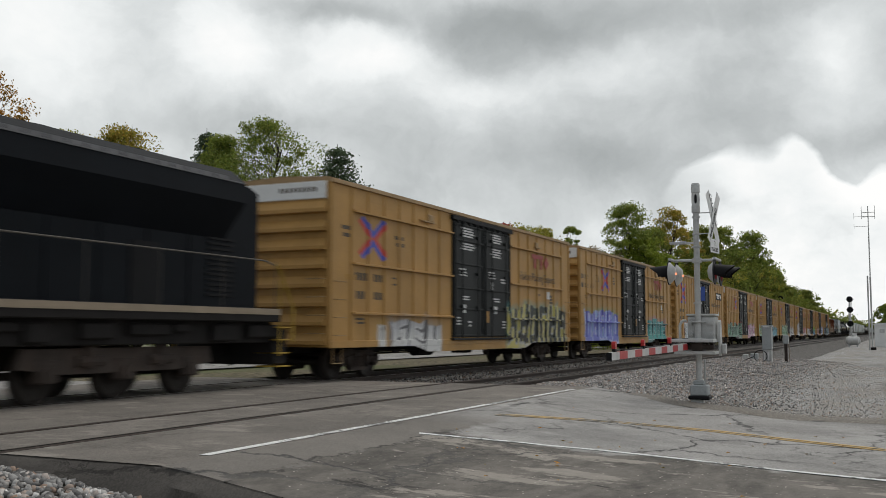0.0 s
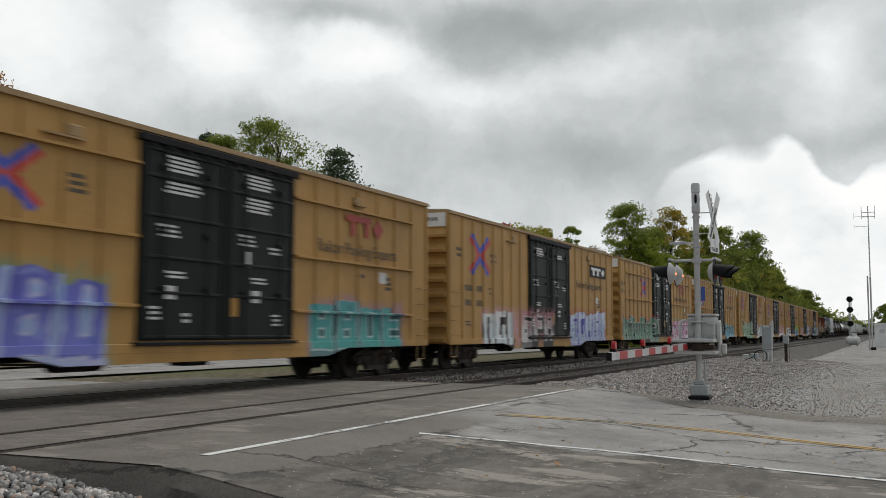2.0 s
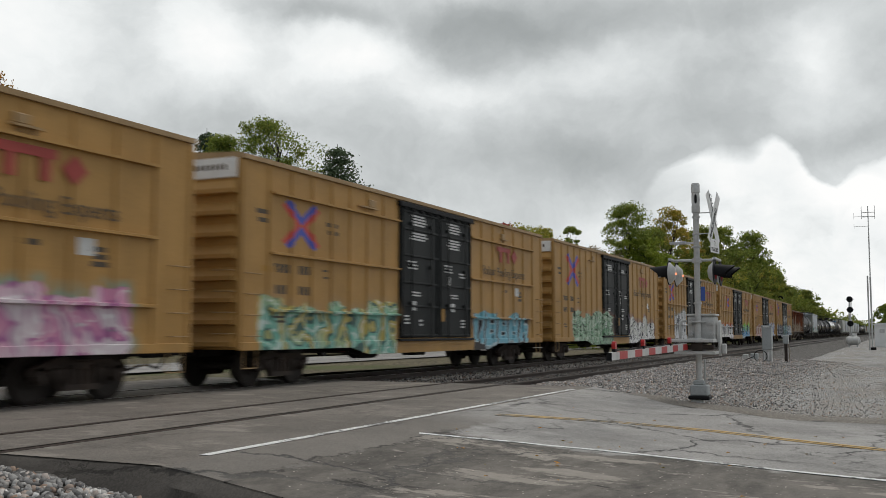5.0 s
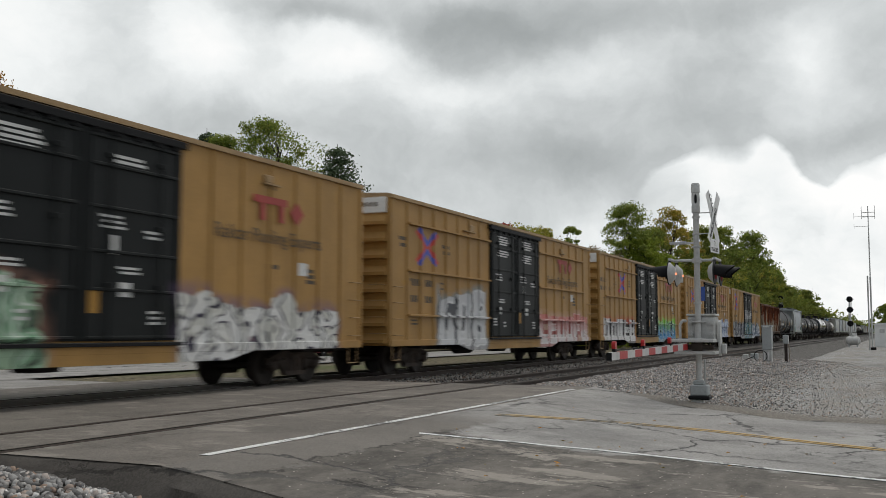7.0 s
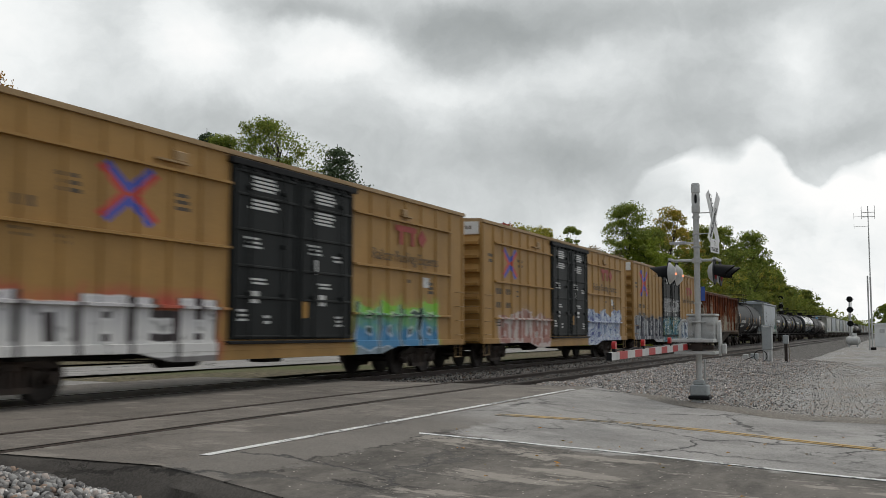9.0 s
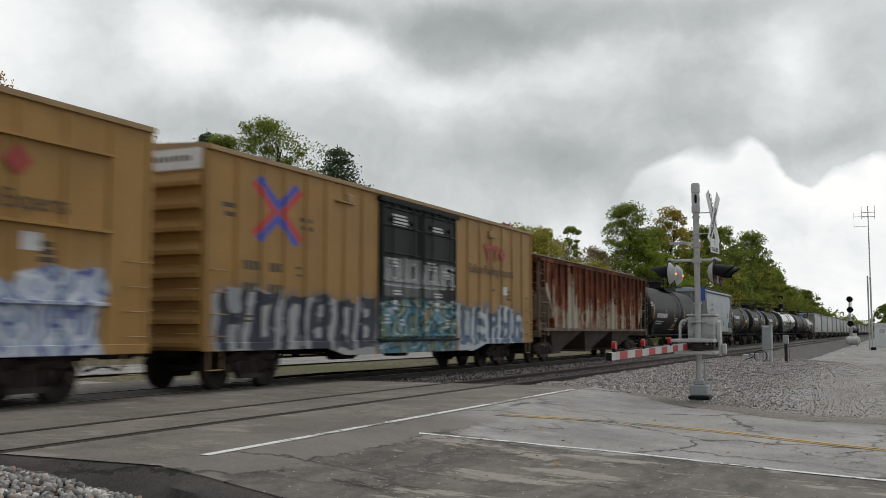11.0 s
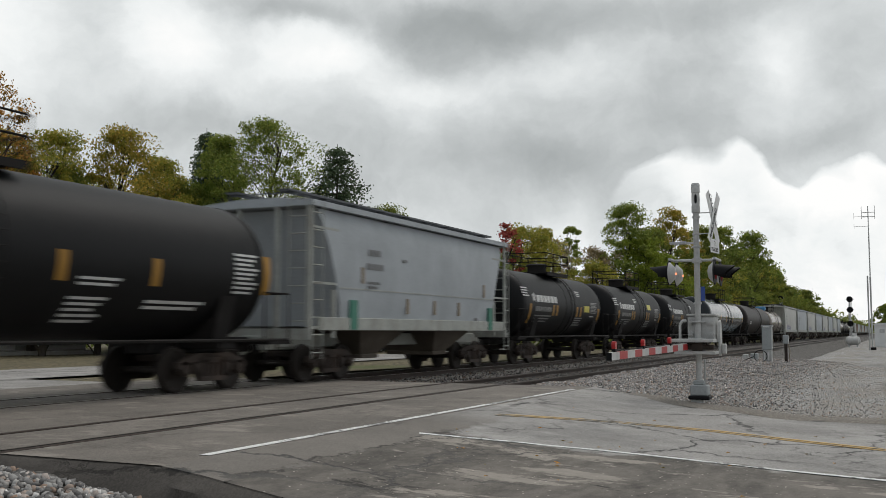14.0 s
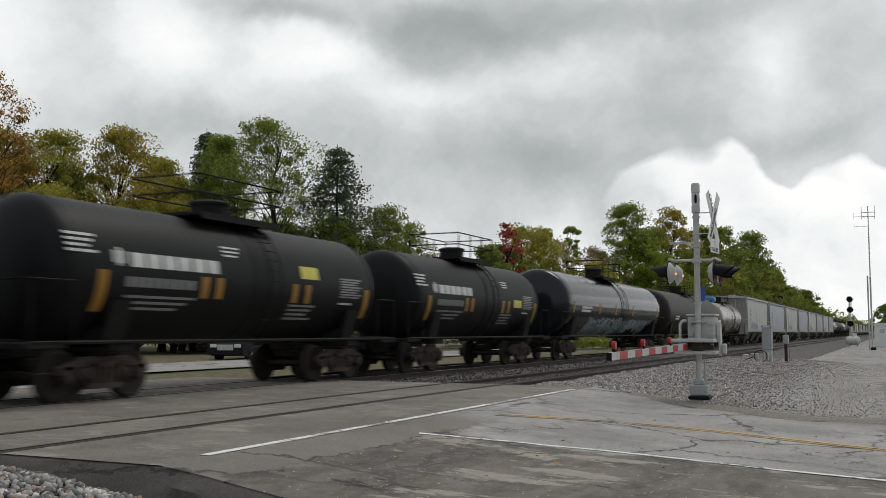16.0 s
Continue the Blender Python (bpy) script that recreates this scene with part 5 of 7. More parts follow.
small_marks = strips((1.8, 11.35), 1.6, 2.35, 0.22) + strips((4.65, 5.12, 7.95, 8.5), 1.92, 2.36)
small_marks += letters("brand_mark", 2.5, 2.44, 0.27, 0.36, 6, 0.08, "stencil") + [("emblem", 2.05 + 0.11 * k, 2.13 + 0.11 * k, 2.44 + 0.05 * abs(k - 1), 2.78 - 0.06 * abs(k - 1), "stencil") for k in range(3)]
small_marks += letters("mark", 2.4, 2.07, 0.19, 0.15, 9, 0.07, "stencil_grey") + rows_of(2.4, 1.92, 3, 2.0, 0.05, 0.06, "stencil_grey") + rows_of(10.0, 2.6, 8, 1.05, 0.04, 0.025, "stencil_grey") + rows_of(0.95, 2.98, 4, 0.7, 0.05) + rows_of(7.8, 1.88, 4, 1.1, 0.05, 0.05, "stencil_grey") + rows_of(10.0, 1.98, 1, 0.6)
for k in range(3):
    low = k != 1
    marks = small_marks + [("placard", 9.0 if low else 8.2, 9.8 if low else 8.95, 2.14 if low else 2.5, 2.42 if low else 2.8, "label_yellow")]
    marks += rows_of(8.0 if low else 5.3, 3.05, 3, 0.6, 0.04)
    tank_car(282.95 + 13.5 * k, 12.8, 1.37, 2.36, M["tank_black"], "short black tank car with white lettering and amber strips", marks, 1.5, 0.38)
tank_car(324.3, 20.3, 1.5, 2.5, M["tank_slate"], "long glossy slate-black tank car with faded graffiti", strips((1.85, 6.0, 9.0, 12.5, 18.4), 2.1, 2.6) + rows_of(3.0, 2.4, 2, 1.6, 0.1), 1.7)
tank_car(345.3, 20.7, 1.48, 2.5, M["tank_brown"], "long brown-black tank car without markings", rows_of(3.1, 2.3, 2, 1.2, 0.1), 1.5)
silver = tank_car(366.7, 13.5, 1.4, 2.4, M["tank_silver"], "short dull silver tank car with a blue fitting", rows_of(3.1, 2.2, 2, 1.2, 0.1, 0.05, "stencil_dark"), 1.2)
part("valve_cover", Shape().box(2.0, 3.4, -0.55, 0.55, 3.78, 4.25, 0.12), M["blue_cover"], silver, "bright blue valve cover")


def hopper_car(u, L, paint, label, bays=3, ribs=0, top=4.62, rounded=False, frame="hopper_frame", lettering=True, grp="covered hoppers of the train", walk_mat="walk", lift=0.12):
    """Covered hopper: slope-ended body, pocket bays, end ladders, roof walk."""
    car = thing("covered_hopper", label, "hopper car", group=grp)
    e = 0.3
    w = 1.55
    zs = 1.38
    s = Shape()
    sl = 1.7
    # side outline, drawn in where the end slopes run down
    outline = [(e + 0.35, top - 0.18), (e + 0.35, top - 0.9), (e + sl, zs + 0.25), (e + sl, zs), (L - e - sl, zs), (L - e - sl, zs + 0.25), (L - e - 0.35, top - 0.9), (L - e - 0.35, top - 0.18)]
    if rounded:
        # curved sides
        ring = [(-w * math.sin(t), zs + (top - 0.25 - zs) * k) for t, k in ((1.30, 0.0), (1.45, 0.2), (1.56, 0.45), (1.52, 0.7), (1.36, 0.9), (1.2, 1.0))]
        n = len(ring)
        ends = [(e + sl * k, L - e - sl * k) for k in (0.80, 0.72, 0.58, 0.40, 0.22, 0.16)]
        for sy in (-1, 1):
            v = []
            for (y, z), (xa, xb) in zip(ring, ends):
                v += [(xa, -sy * y * -1 if sy == -1 else -y, z), (xb, -sy * y * -1 if sy == -1 else -y, z)]
            v = [(x, abs(y) * sy, z) for x, y, z in v]
            s.add(v, [(2 * i, 2 * i + 1, 2 * i + 3, 2 * i + 2) for i in range(n - 1)])
        for side in (0, 1):
            v = []
            for (y, z), ab in zip(ring, ends):
                v += [(ab[side], -abs(y), z), (ab[side], abs(y), z)]
            s.add(v, [(2 * i, 2 * i + 1, 2 * i + 3, 2 * i + 2) for i in range(n - 1)])
    else:
        s.prism(outline, -w, w, "y")
    part("body", s, paint, car)
    if ribs:
        for i in range(ribs):
            x = e + 0.5 + (L - 2 * e - 1.0) * i / (ribs - 1)
            lo = zs if e + sl < x < L - e - sl else zs + 0.25 + (top - 1.15 - zs) * (1 - min(x - e - 0.35, L - e - 0.35 - x) / (sl - 0.35))
            for sy in (-1, 1):
                part("side_rib", Shape().prism([(x - 0.06, sy * w), (x - 0.04, sy * (w + 0.10)), (x + 0.04, sy * (w + 0.10)), (x + 0.06, sy * w)], lo, top - 0.2, "z"), paint, car)
    s = Shape()
    s.prism([(-w - 0.05, top - 0.22), (-w - 0.05, top - 0.08), (-0.5, top), (0.5, top), (w + 0.05, top - 0.08), (w + 0.05, top - 0.22)], e * 0.4, L - e * 0.4)
    part("roof", s, paint, car)
    s = Shape()
    s.box(e * 0.4, L - e * 0.4, -0.95 - 0.5 * (lift > 0.2), -0.6 - 0.5 * (lift > 0.2), top + lift, top + lift + 0.05)
    s.box(e * 0.4, L - e * 0.4, 0.6, 0.95, top + lift, top + lift + 0.05)
    x = e
    while x < L - e:
        s.box(x, x + 0.05, -1.0 - 0.5 * (lift > 0.2), 1.0, top + lift - 0.03, top + lift)
        s.box(x, x + 0.05, -1.0 - 0.5 * (lift > 0.2), -0.95 - 0.5 * (lift > 0.2), top - 0.1, top + lift)
        s.box(x, x + 0.05, 0.95, 1.0, top - 0.1, top + lift)
        x += 1.5
    part("roof_walk", s, M[walk_mat], car)
    s = Shape().box(e + 1.0, L - e - 1.0, -0.35, 0.35, top - 0.02, top + 0.14, 0.03)
    part("hatch", s, paint, car)
    s = Shape()
    s.box(e + 0.2, L - e - 0.2, -w - 0.03, -w + 0.03, zs - 0.10, zs + (0.22 if rounded else 0.03), 0.01)
    s.box(e + 0.2, L - e - 0.2, -0.4, 0.4, 0.85, 1.2, 0.02)
    s.box(e + 0.2, L - e - 0.2, w - 0.03, w + 0.03, zs - 0.10, zs + 0.03, 0.01)
    for x, way in ((0.0, 1), (L, -1)):
        a0, b0 = sorted((x, x + way * 2.6))
        s.box(a0, b0, -0.35, 0.35, 0.8, 1.15, 0.02)
        a0, b0 = sorted((x + way * 0.15, x + way * 0.25))
        s.box(a0, b0, -w, w, 1.05, 1.32, 0.01)
        for y in (-w + 0.03, w - 0.1, -0.6, 0.55):
            a1, b1 = sorted((x + way * 0.16, x + way * 0.26))
            s.box(a1, b1, y, y + 0.08, 1.1, top - 0.1)
        for y in (-w + 0.02, w - 0.1):
            a1, b1 = sorted((x + way * 1.25, x + way * 1.35))
            s.box(a1, b1, y, y + 0.08, 1.1, zs + 0.9)
        for z in (1.32, 2.4, top - 0.75):
            a1, b1 = sorted((x + way * 0.16, x + way * 1.5))
            for y in (-w + 0.02, w - 0.08):
                s.box(a1, b1, y, y + 0.06, z, z + 0.06)
        coupler(s, x, -way)
    part("end_frame", s, M[frame], car)
    s = Shape()
    for x0 in (0.15, L - 0.6):
        s = Shape()
        ladder(s, x0, x0 + 0.45, -w - 0.06, 0.6, top - 0.1)
        part("ladder", s, M[frame], car)
    for x in (0.12, L - 0.12):
        s = Shape()
        s.tube((x, -w + 0.1, 1.4), (x, -w + 0.1, top), 0.014, 6).tube((x, -w + 0.6, 1.4), (x, -w + 0.6, top), 0.014, 6)
        z = 1.5
        while z < top:
            s.tube((x, -w + 0.1, z), (x, -w + 0.6, z), 0.014, 6)
            z += 0.42
        part("end_ladder", s, M[frame], car)
    inner = L - 2 * (e + sl)
    for k in range(bays):
        c = e + sl + inner * (k + 0.5) / bays
        h = inner / bays / 2 - (0.06 if bays > 2 else 0.9)
        low = 0.42 if bays > 2 else 0.62
        s = Shape()
        v = [(c + i * h, j * 1.35, zs - 0.02) for i, j in ((-1, -1), (1, -1), (1, 1), (-1, 1))] + [(c + i * 0.45, j * 0.8, low) for i, j in ((-1, -1), (1, -1), (1, 1), (-1, 1))]
        s.add(v, [(0, 1, 5, 4), (1, 2, 6, 5), (2, 3, 7, 6), (3, 0, 4, 7), (4, 5, 6, 7)])
        s.box(c - 0.5, c + 0.5, -0.85, 0.85, low - 0.1, low + 0.02, 0.02)
        part("bay", s, M["bay"], car, "dirty brown discharge hopper")
    if lettering:
        s = Shape()
        yy = -w - 0.012
        glyphs(s, 2.95, 3.25, 0.17, 4, yy, 0.13)
        glyphs(s, 2.85, 2.88, 0.17, 6, yy, 0.12)
        glyphs(s, 2.9, 2.5, 0.07, 12, yy)
        glyphs(s, 2.9, 2.38, 0.07, 10, yy)
        glyphs(s, 4.9, 3.2, 0.08, 5, yy)
        glyphs(s, L - 3.2, 1.6, 0.1, 4, yy)
        tagged(part("stencil", s, M["stencil_faint"], car), kind="stuff")
    add_trucks(car, (2.0, L - 2.0))
    cars.append((car, u))
    return car


M["rust_paint"] = car_paint("rusted_grey_paint", (0.50, 0.46, 0.37), (), 0.35, 0.85, (0.118, 0.034, 0.014), 0.10, spec=0.2)
M["grey_paint"] = car_paint("pale_grey_paint", (0.385, 0.412, 0.43), (), 0.2, 0.5)
M["white_paint"] = car_paint("off_white_paint", (0.50, 0.50, 0.46), ((3.5, 9.0, 1.5, 2.3, (0.20, 0.22, 0.34), (0.35, 0.30, 0.36), (0.12, 0.12, 0.14), 41, "round", (0.34, 0.33, 0.33)),), 0.4, 0.55)
M["hopper_frame"] = plain("frame_grey", (0.40, 0.41, 0.375), 0.65, 0.0, 0.3, 2.0, 16, 0.004, (0.26, 0.24, 0.20))
M["frame_rust"] = plain("frame_rusty", (0.20, 0.15, 0.11), 0.8, 0.0, 0.5, 2.0, 14, 0.004, (0.10, 0.04, 0.02))
M["stencil_faint"] = plain("faded_stencil", (0.20, 0.20, 0.20), 0.6, 0.0, 0.3, 4.0)
M["walk_tan"] = plain("roof_walk_tan", (0.30, 0.23, 0.14), 0.75)
M["walk"] = plain("roof_walk_steel", (0.10, 0.105, 0.11), 0.6, 0.2)
M["bay"] = plain("dirty_bay", (0.12, 0.10, 0.08), 0.85, 0.0, 0.5, 1.0)
M["green"] = plain("green_panel", (0.07, 0.22, 0.16), 0.6)
hopper_car(231.2, 18.6, M["rust_paint"], "heavily rusted grey covered hopper with ribbed sides", 3, 20, 4.28, False, "frame_rust", False, walk_mat="walk_tan")
grey = hopper_car(268.5, 13.3, M["grey_paint"], "pale grey covered hopper with smooth curved sides", 2, 0, 4.5, True, lift=0.16)
for x in (2.0, 11.3):
    part("flag_panel", Shape().box(x, x + 0.35, -1.60, -1.52, 1.3, 2.05), M["green"], grey, "green panel")
for x, z in ((2.6, 2.5), (5.2, 1.75), (7.0, 1.75), (8.8, 1.75), (10.9, 2.4)):
    part("reflector", Shape().box(x, x + 0.13, -1.575, -1.53, z, z + 0.42), M["stripe"], grey, "faded tan reflector strip")
part("seam", Shape().box(1.5, 11.8, -1.556, -1.54, 2.33, 2.36), M["hopper_frame"], grey)
u = 381.0
for k in range(8):
    hopper_car(u, 18.3, M["grey_paint"] if k % 2 else M["white_paint"], "pale covered hopper with smooth sides and graffiti along its foot", 3, 0, 4.7, True)
    u += 19.0
for k in range(6):
    tank_car(u, 17.0, 1.5, 2.55, M["tank_brown"] if k % 3 else M["tank_silver"], "dark tank car far back in the train", [], 1.5)
    u += 17.8
for k in range(16):
    hopper_car(u, 18.3, M["rust_paint"] if k % 3 == 1 else (M["grey_paint"] if k % 3 else M["white_paint"]), "covered hopper far back in the train", 3, 0, 4.6, False, "hopper_frame", False)
    u += 19.0


# ---- the crossing's signal and gate ----
def crossing_signal(x, y, z):
    car = thing("crossing_signal", "grey steel level crossing mast with flashing lights and lowered gate", "crossing signal", (x, y, z))
    s = Shape()
    s.tube((0, 0, 0.1), (0, 0, 4.0), 0.062, 18)
    part("mast", s, M["steel"], car)
    for k in (2.05, 2.95, 3.25, 3.52, 3.88):
        part("clamp", Shape().lathe([(k, 0.063), (k + 0.005, 0.085), (k + 0.04, 0.085), (k + 0.045, 0.063)], "z", n=18).box(0.06, 0.13, -0.02, 0.02, k, k + 0.04), M["steel"], car)
    bell = part("bell", Shape().lathe([(3.98, 0.063), (4.0, 0.088), (4.14, 0.088), (4.15, 0.082), (4.42, 0.082), (4.43, 0.09), (4.60, 0.09), (4.63, 0.075), (4.635, 0.02)], "z", n=18), M["steel"], car, "grey bell housing with oval slots")
    for a in (20, 110, 200, 290):
        c, sn = math.cos(radians(a - 100)), math.sin(radians(a - 100))
        s = Shape()
        ring = [(0.028 * math.cos(t), 0.10 * (1 if math.sin(t) > 0 else -1) * abs(math.sin(t)) ** 0.6) for t in np.linspace(0, 2 * math.pi, 16, endpoint=False)]
        s.add([(c * 0.0835 - sn * p, sn * 0.0835 + c * p, 4.285 + q) for p, q in ring] + [(c * 0.070 - sn * p, sn * 0.070 + c * p, 4.285 + q) for p, q in ring],
              [tuple(range(16)), tuple(range(31, 15, -1))] + [(i, 16 + i, 16 + (i + 1) % 16, (i + 1) % 16) for i in range(16)])
        part("slot", s, M["black"], bell, "dark oval slot")
    # crossbuck, facing along the road
    yb = -0.34
    for k, words in ((1, "RAILROAD"), (-1, "CROSSING")):
        s = Shape()
        d = Vector((math.cos(radians(58)) * k, 0, math.sin(radians(58))))
        nrm = Vector((-d.z, 0, d.x))
        c = Vector((0.12, yb - 0.012 * k, 3.88))
        q = [c + d * a + nrm * b for a, b in ((-0.61, -0.115), (0.61, -0.115), (0.61, 0.115), (-0.61, 0.115))]
        s.add([v[:] for v in q] + [(v.x, v.y + 0.008, v.z) for v in q], [(0, 1, 2, 3), (7, 6, 5, 4), (0, 4, 5, 1), (1, 5, 6, 2), (2, 6, 7, 3), (3, 7, 4, 0)])
        blade = part("crossbuck_blade", s, M["white"], car, "white crossbuck blade with black letters")
        blade.rotation_euler = (0, 0, radians(-9))
        cu = text("lettering", words, 0.16, M["black"], blade, (0, 0, 0))
        ang = 58 if k == 1 else -58
        w = Matrix.Rotation(radians(ang if k == 1 else ang), 4, Vector((0, -1, 0)))
        o = c - (d * 0.52 if k == 1 else -d * 0.52) + Vector((0, -0.006, 0)) - (nrm * 0.055 if k == 1 else -nrm * -0.055)
        cu.matrix_basis = Matrix.Translation(o) @ w @ Matrix.Rotation(radians(90), 4, "X")
    plate = part("track_plate", Shape().box(-0.16, 0.40, yb - 0.02, yb - 0.012, 3.13, 3.42, 0.003), M["white"], car, "white plate with black letters")
    plate.rotation_euler = (0, 0, radians(-9))
    text("lettering", "2", 0.13, M["black"], plate, (0.08, yb - 0.022, 3.29))
    text("lettering", "TRACKS", 0.12, M["black"], plate, (-0.13, yb - 0.022, 3.16))
    s = Shape().pipe([(0, 0, 3.99), (0, yb, 3.99)], 0.012, 6)
    s.pipe([(0, 0, 3.55), (0.1, yb, 3.55)], 0.012, 6)
    part("bracket", s, M["steel"], car)
    part("sighting_arm", Shape().box(-0.02, 0.02, -0.05, 0.52, 3.33, 3.37, 0.005).box(-0.05, 0.05, 0.22, 0.56, 3.34, 3.39, 0.005), M["steel"], car)
    # two pairs of lights, back to back
    s = Shape()
    s.tube((0, -0.44, 2.98), (0, 0.50, 2.98), 0.03, 10)
    s.tube((-0.38, 0.50, 2.99), (0.38, 0.50, 2.99), 0.03, 10)
    s.tube((-0.38, -0.42, 2.99), (0.38, -0.42, 2.99), 0.03, 10)
    s.lathe([(2.93, 0.10), (3.03, 0.10)], "z", n=16)
    part("cross_arm", s, M["steel"], car)
    for py, way in ((0.50, 1), (-0.42, -1)):
        for px in (-0.38, 0.38):
            zc = 2.70
            back = Shape().lathe([(py + way * 0.0, 0.255), (py + way * 0.015, 0.255), (py + way * 0.02, 0.12)], "y", (px, 0, zc), 28)
            back.tube((px, py, 2.96), (px, py, 2.84), 0.03, 8)
            light = part("flashing_light", back, M["black"], car, "black round target with a hooded red lens")
            part("housing", Shape().lathe([(py - way * 0.13, 0.06), (py - way * 0.11, 0.13), (py - way * 0.04, 0.20), (py - way * 0.001, 0.235)], "y", (px, 0, zc), 24), M["steel"], light, "rounded grey housing")
            part("lens", Shape().lathe([(py + way * 0.022, 0.15), (py + way * 0.03, 0.15), (py + way * 0.05, 0.08)], "y", (px, 0, zc), 20), M["lens"], light, "red lens")
            hood = Shape()
            v, f, n = [], [], 14
            for r in (0.165, 0.158):
                for i in range(n + 1):
                    a = radians(-25 + 230 * i / n)
                    reach = 0.20 + 0.20 * max(0, math.sin(a))
                    v += [(px + r * math.cos(a), py + way * 0.02, zc + r * math.sin(a)), (px + r * math.cos(a) * 0.93, py + way * (0.02 + reach), zc + r * math.sin(a) * 0.9 - 0.02)]
            m = 2 * (n + 1)
            for o in (0, m):
                f += [(o + 2 * i, o + 2 * i + 1, o + 2 * i + 3, o + 2 * i + 2) for i in range(n)]
            f += [(2 * i + 1, m + 2 * i + 1, m + 2 * i + 3, 2 * i + 3) for i in range(n)]
            part("hood", hood.add(v, f), M["black"], light, "black visor")
            if way == 1:
                part("peep_light", Shape().lathe([(py - way * 0.128, 0.029), (py - way * 0.143, 0.022)], "y", (px - 0.02, 0, zc - 0.02), 10), M["lens_lit"], light, "small glowing orange side light")
    part("number_sign", Shape().box(-0.02, -0.012, -0.16, -0.075, 2.12, 2.42, 0.002), M["blue"], car, "small blue sign")
    # gate mechanism
    box = part("mechanism_box", Shape().box(0.09, 0.55, -0.33, 0.24, 1.29, 1.80, 0.03), M["steel"], car, "grey cast gate mechanism housing")
    part("lid", Shape().box(0.07, 0.57, -0.35, 0.26, 1.80, 1.85, 0.015), M["steel"], box)
    for py, pz in ((0.17, 1.42), (0.17, 1.66), (-0.27, 1.42), (-0.27, 1.66)):
        part("bolt", Shape().tube((0.02, py, pz), (0.09, py, pz), 0.055, 12).tube((-0.02, py, pz), (0.02, py, pz), 0.03, 8), M["steel"], box)
    for pz in (1.66, 1.30):
        part("u_bolt", Shape().lathe([(pz, 0.063), (pz, 0.09), (pz + 0.04, 0.09), (pz + 0.04, 0.063)], "z", n=16).tube((-0.09, -0.16, pz + 0.02), (-0.09, 0.16, pz + 0.02), 0.014, 6).tube((-0.12, 0.12, pz + 0.02), (0.1, 0.12, pz + 0.02), 0.02, 6).tube((-0.12, -0.12, pz + 0.02), (0.1, -0.12, pz + 0.02), 0.02, 6), M["steel"], car)
    part("side_bracket", Shape().pipe([(0.1, 0.40, 1.30), (0.1, 0.40, 1.62), (0.1, 0.35, 1.70), (0.1, 0.26, 1.70)], 0.03, 8), M["steel"], car)
    part("support_plate", Shape().box(-0.32, 0.5, -0.36, 0.52, 1.25, 1.32, 0.01), M["steel"], car, "grey steel platform under the mechanism")
    part("support_plate", Shape().box(-0.28, 0.5, -0.38, 0.46, 1.00, 1.06, 0.01), M["steel"], car, "grey steel platform under the mechanism")
    for py in (-0.40, 0.44):
        s = Shape().prism([(0.20, 0.98), (0.16, 1.5), (0.20, 1.68), (0.30, 1.72), (0.38, 1.66), (0.44, 1.40), (0.44, 1.02), (0.36, 0.96)], py - 0.02, py + 0.02, "y") if py < 0 else Shape().box(-0.3, 0.4, py - 0.01, py + 0.01, 1.10, 1.24, 0.005)
        part("support_arm", s, M["steel"], car, "grey steel gate support arm")
    part("counterweight", Shape().box(0.24, 0.42, -0.52, -0.43, 1.0, 1.22, 0.02), M["steel"], car)
    part("hub", Shape().tube((-0.14, -0.34, 1.15), (-0.14, 0.40, 1.15), 0.05, 12).box(-0.2, 0.2, -0.12, 0.12, 1.07, 1.24, 0.02), M["truck"], car, "rusty pivot shaft")
    part("cable_pipe", Shape().pipe([(0.12, -0.1, 0.9), (0.13, -0.1, 0.5), (0.16, -0.08, 0.1)], 0.02, 8), M["steel"], car)
    part("base_box", Shape().box(-0.16, 0.17, -0.19, 0.17, 0.14, 0.36, 0.02).box(-0.12, 0.02, -0.11, 0.11, 0.36, 0.46, 0.02), M["grey_box"], car, "pale grey base casting")
    part("base_plate", Shape().box(-0.20, 0.20, -0.23, 0.20, 0.06, 0.14, 0.02), M["black"], car)
    part("foundation", Shape().box(-0.10, 0.10, -0.09, 0.16, -0.3, 0.06, 0.01), M["white"], car)
    # arm, lying level across the lane
    arm = thing("gate_arm", "red and white striped level crossing gate arm, lowered", "gate", (x, y, z))
    n, xa, xb = 12, -6.40, -0.30
    ya = 0.20
    part("arm_core", Shape().prism([(xa, 1.035), (xa, 1.145), (xb, 1.10 + 0.14), (xb, 1.10)], ya - 0.018, ya + 0.018, "y"), M["steel"], arm)
    for k in range(n):
        a, b = xa + (xb - xa) * k / n, xa + (xb - xa) * (k + 1) / n
        za, zb = 1.03 + 0.065 * k / n, 1.03 + 0.065 * (k + 1) / n
        part("stripe", Shape().prism([(a, za), (b, zb), (b, zb + 0.12), (a, za + 0.12)], ya - 0.03, ya + 0.03, "y"), M["signal_red"] if k % 2 == 1 else M["white_sheet"], arm, "red sheeting" if k % 2 else "white sheeting")
    part("end_cap", Shape().box(xa - 0.012, xa, ya - 0.04, ya + 0.04, 1.03, 1.15), M["black"], arm)
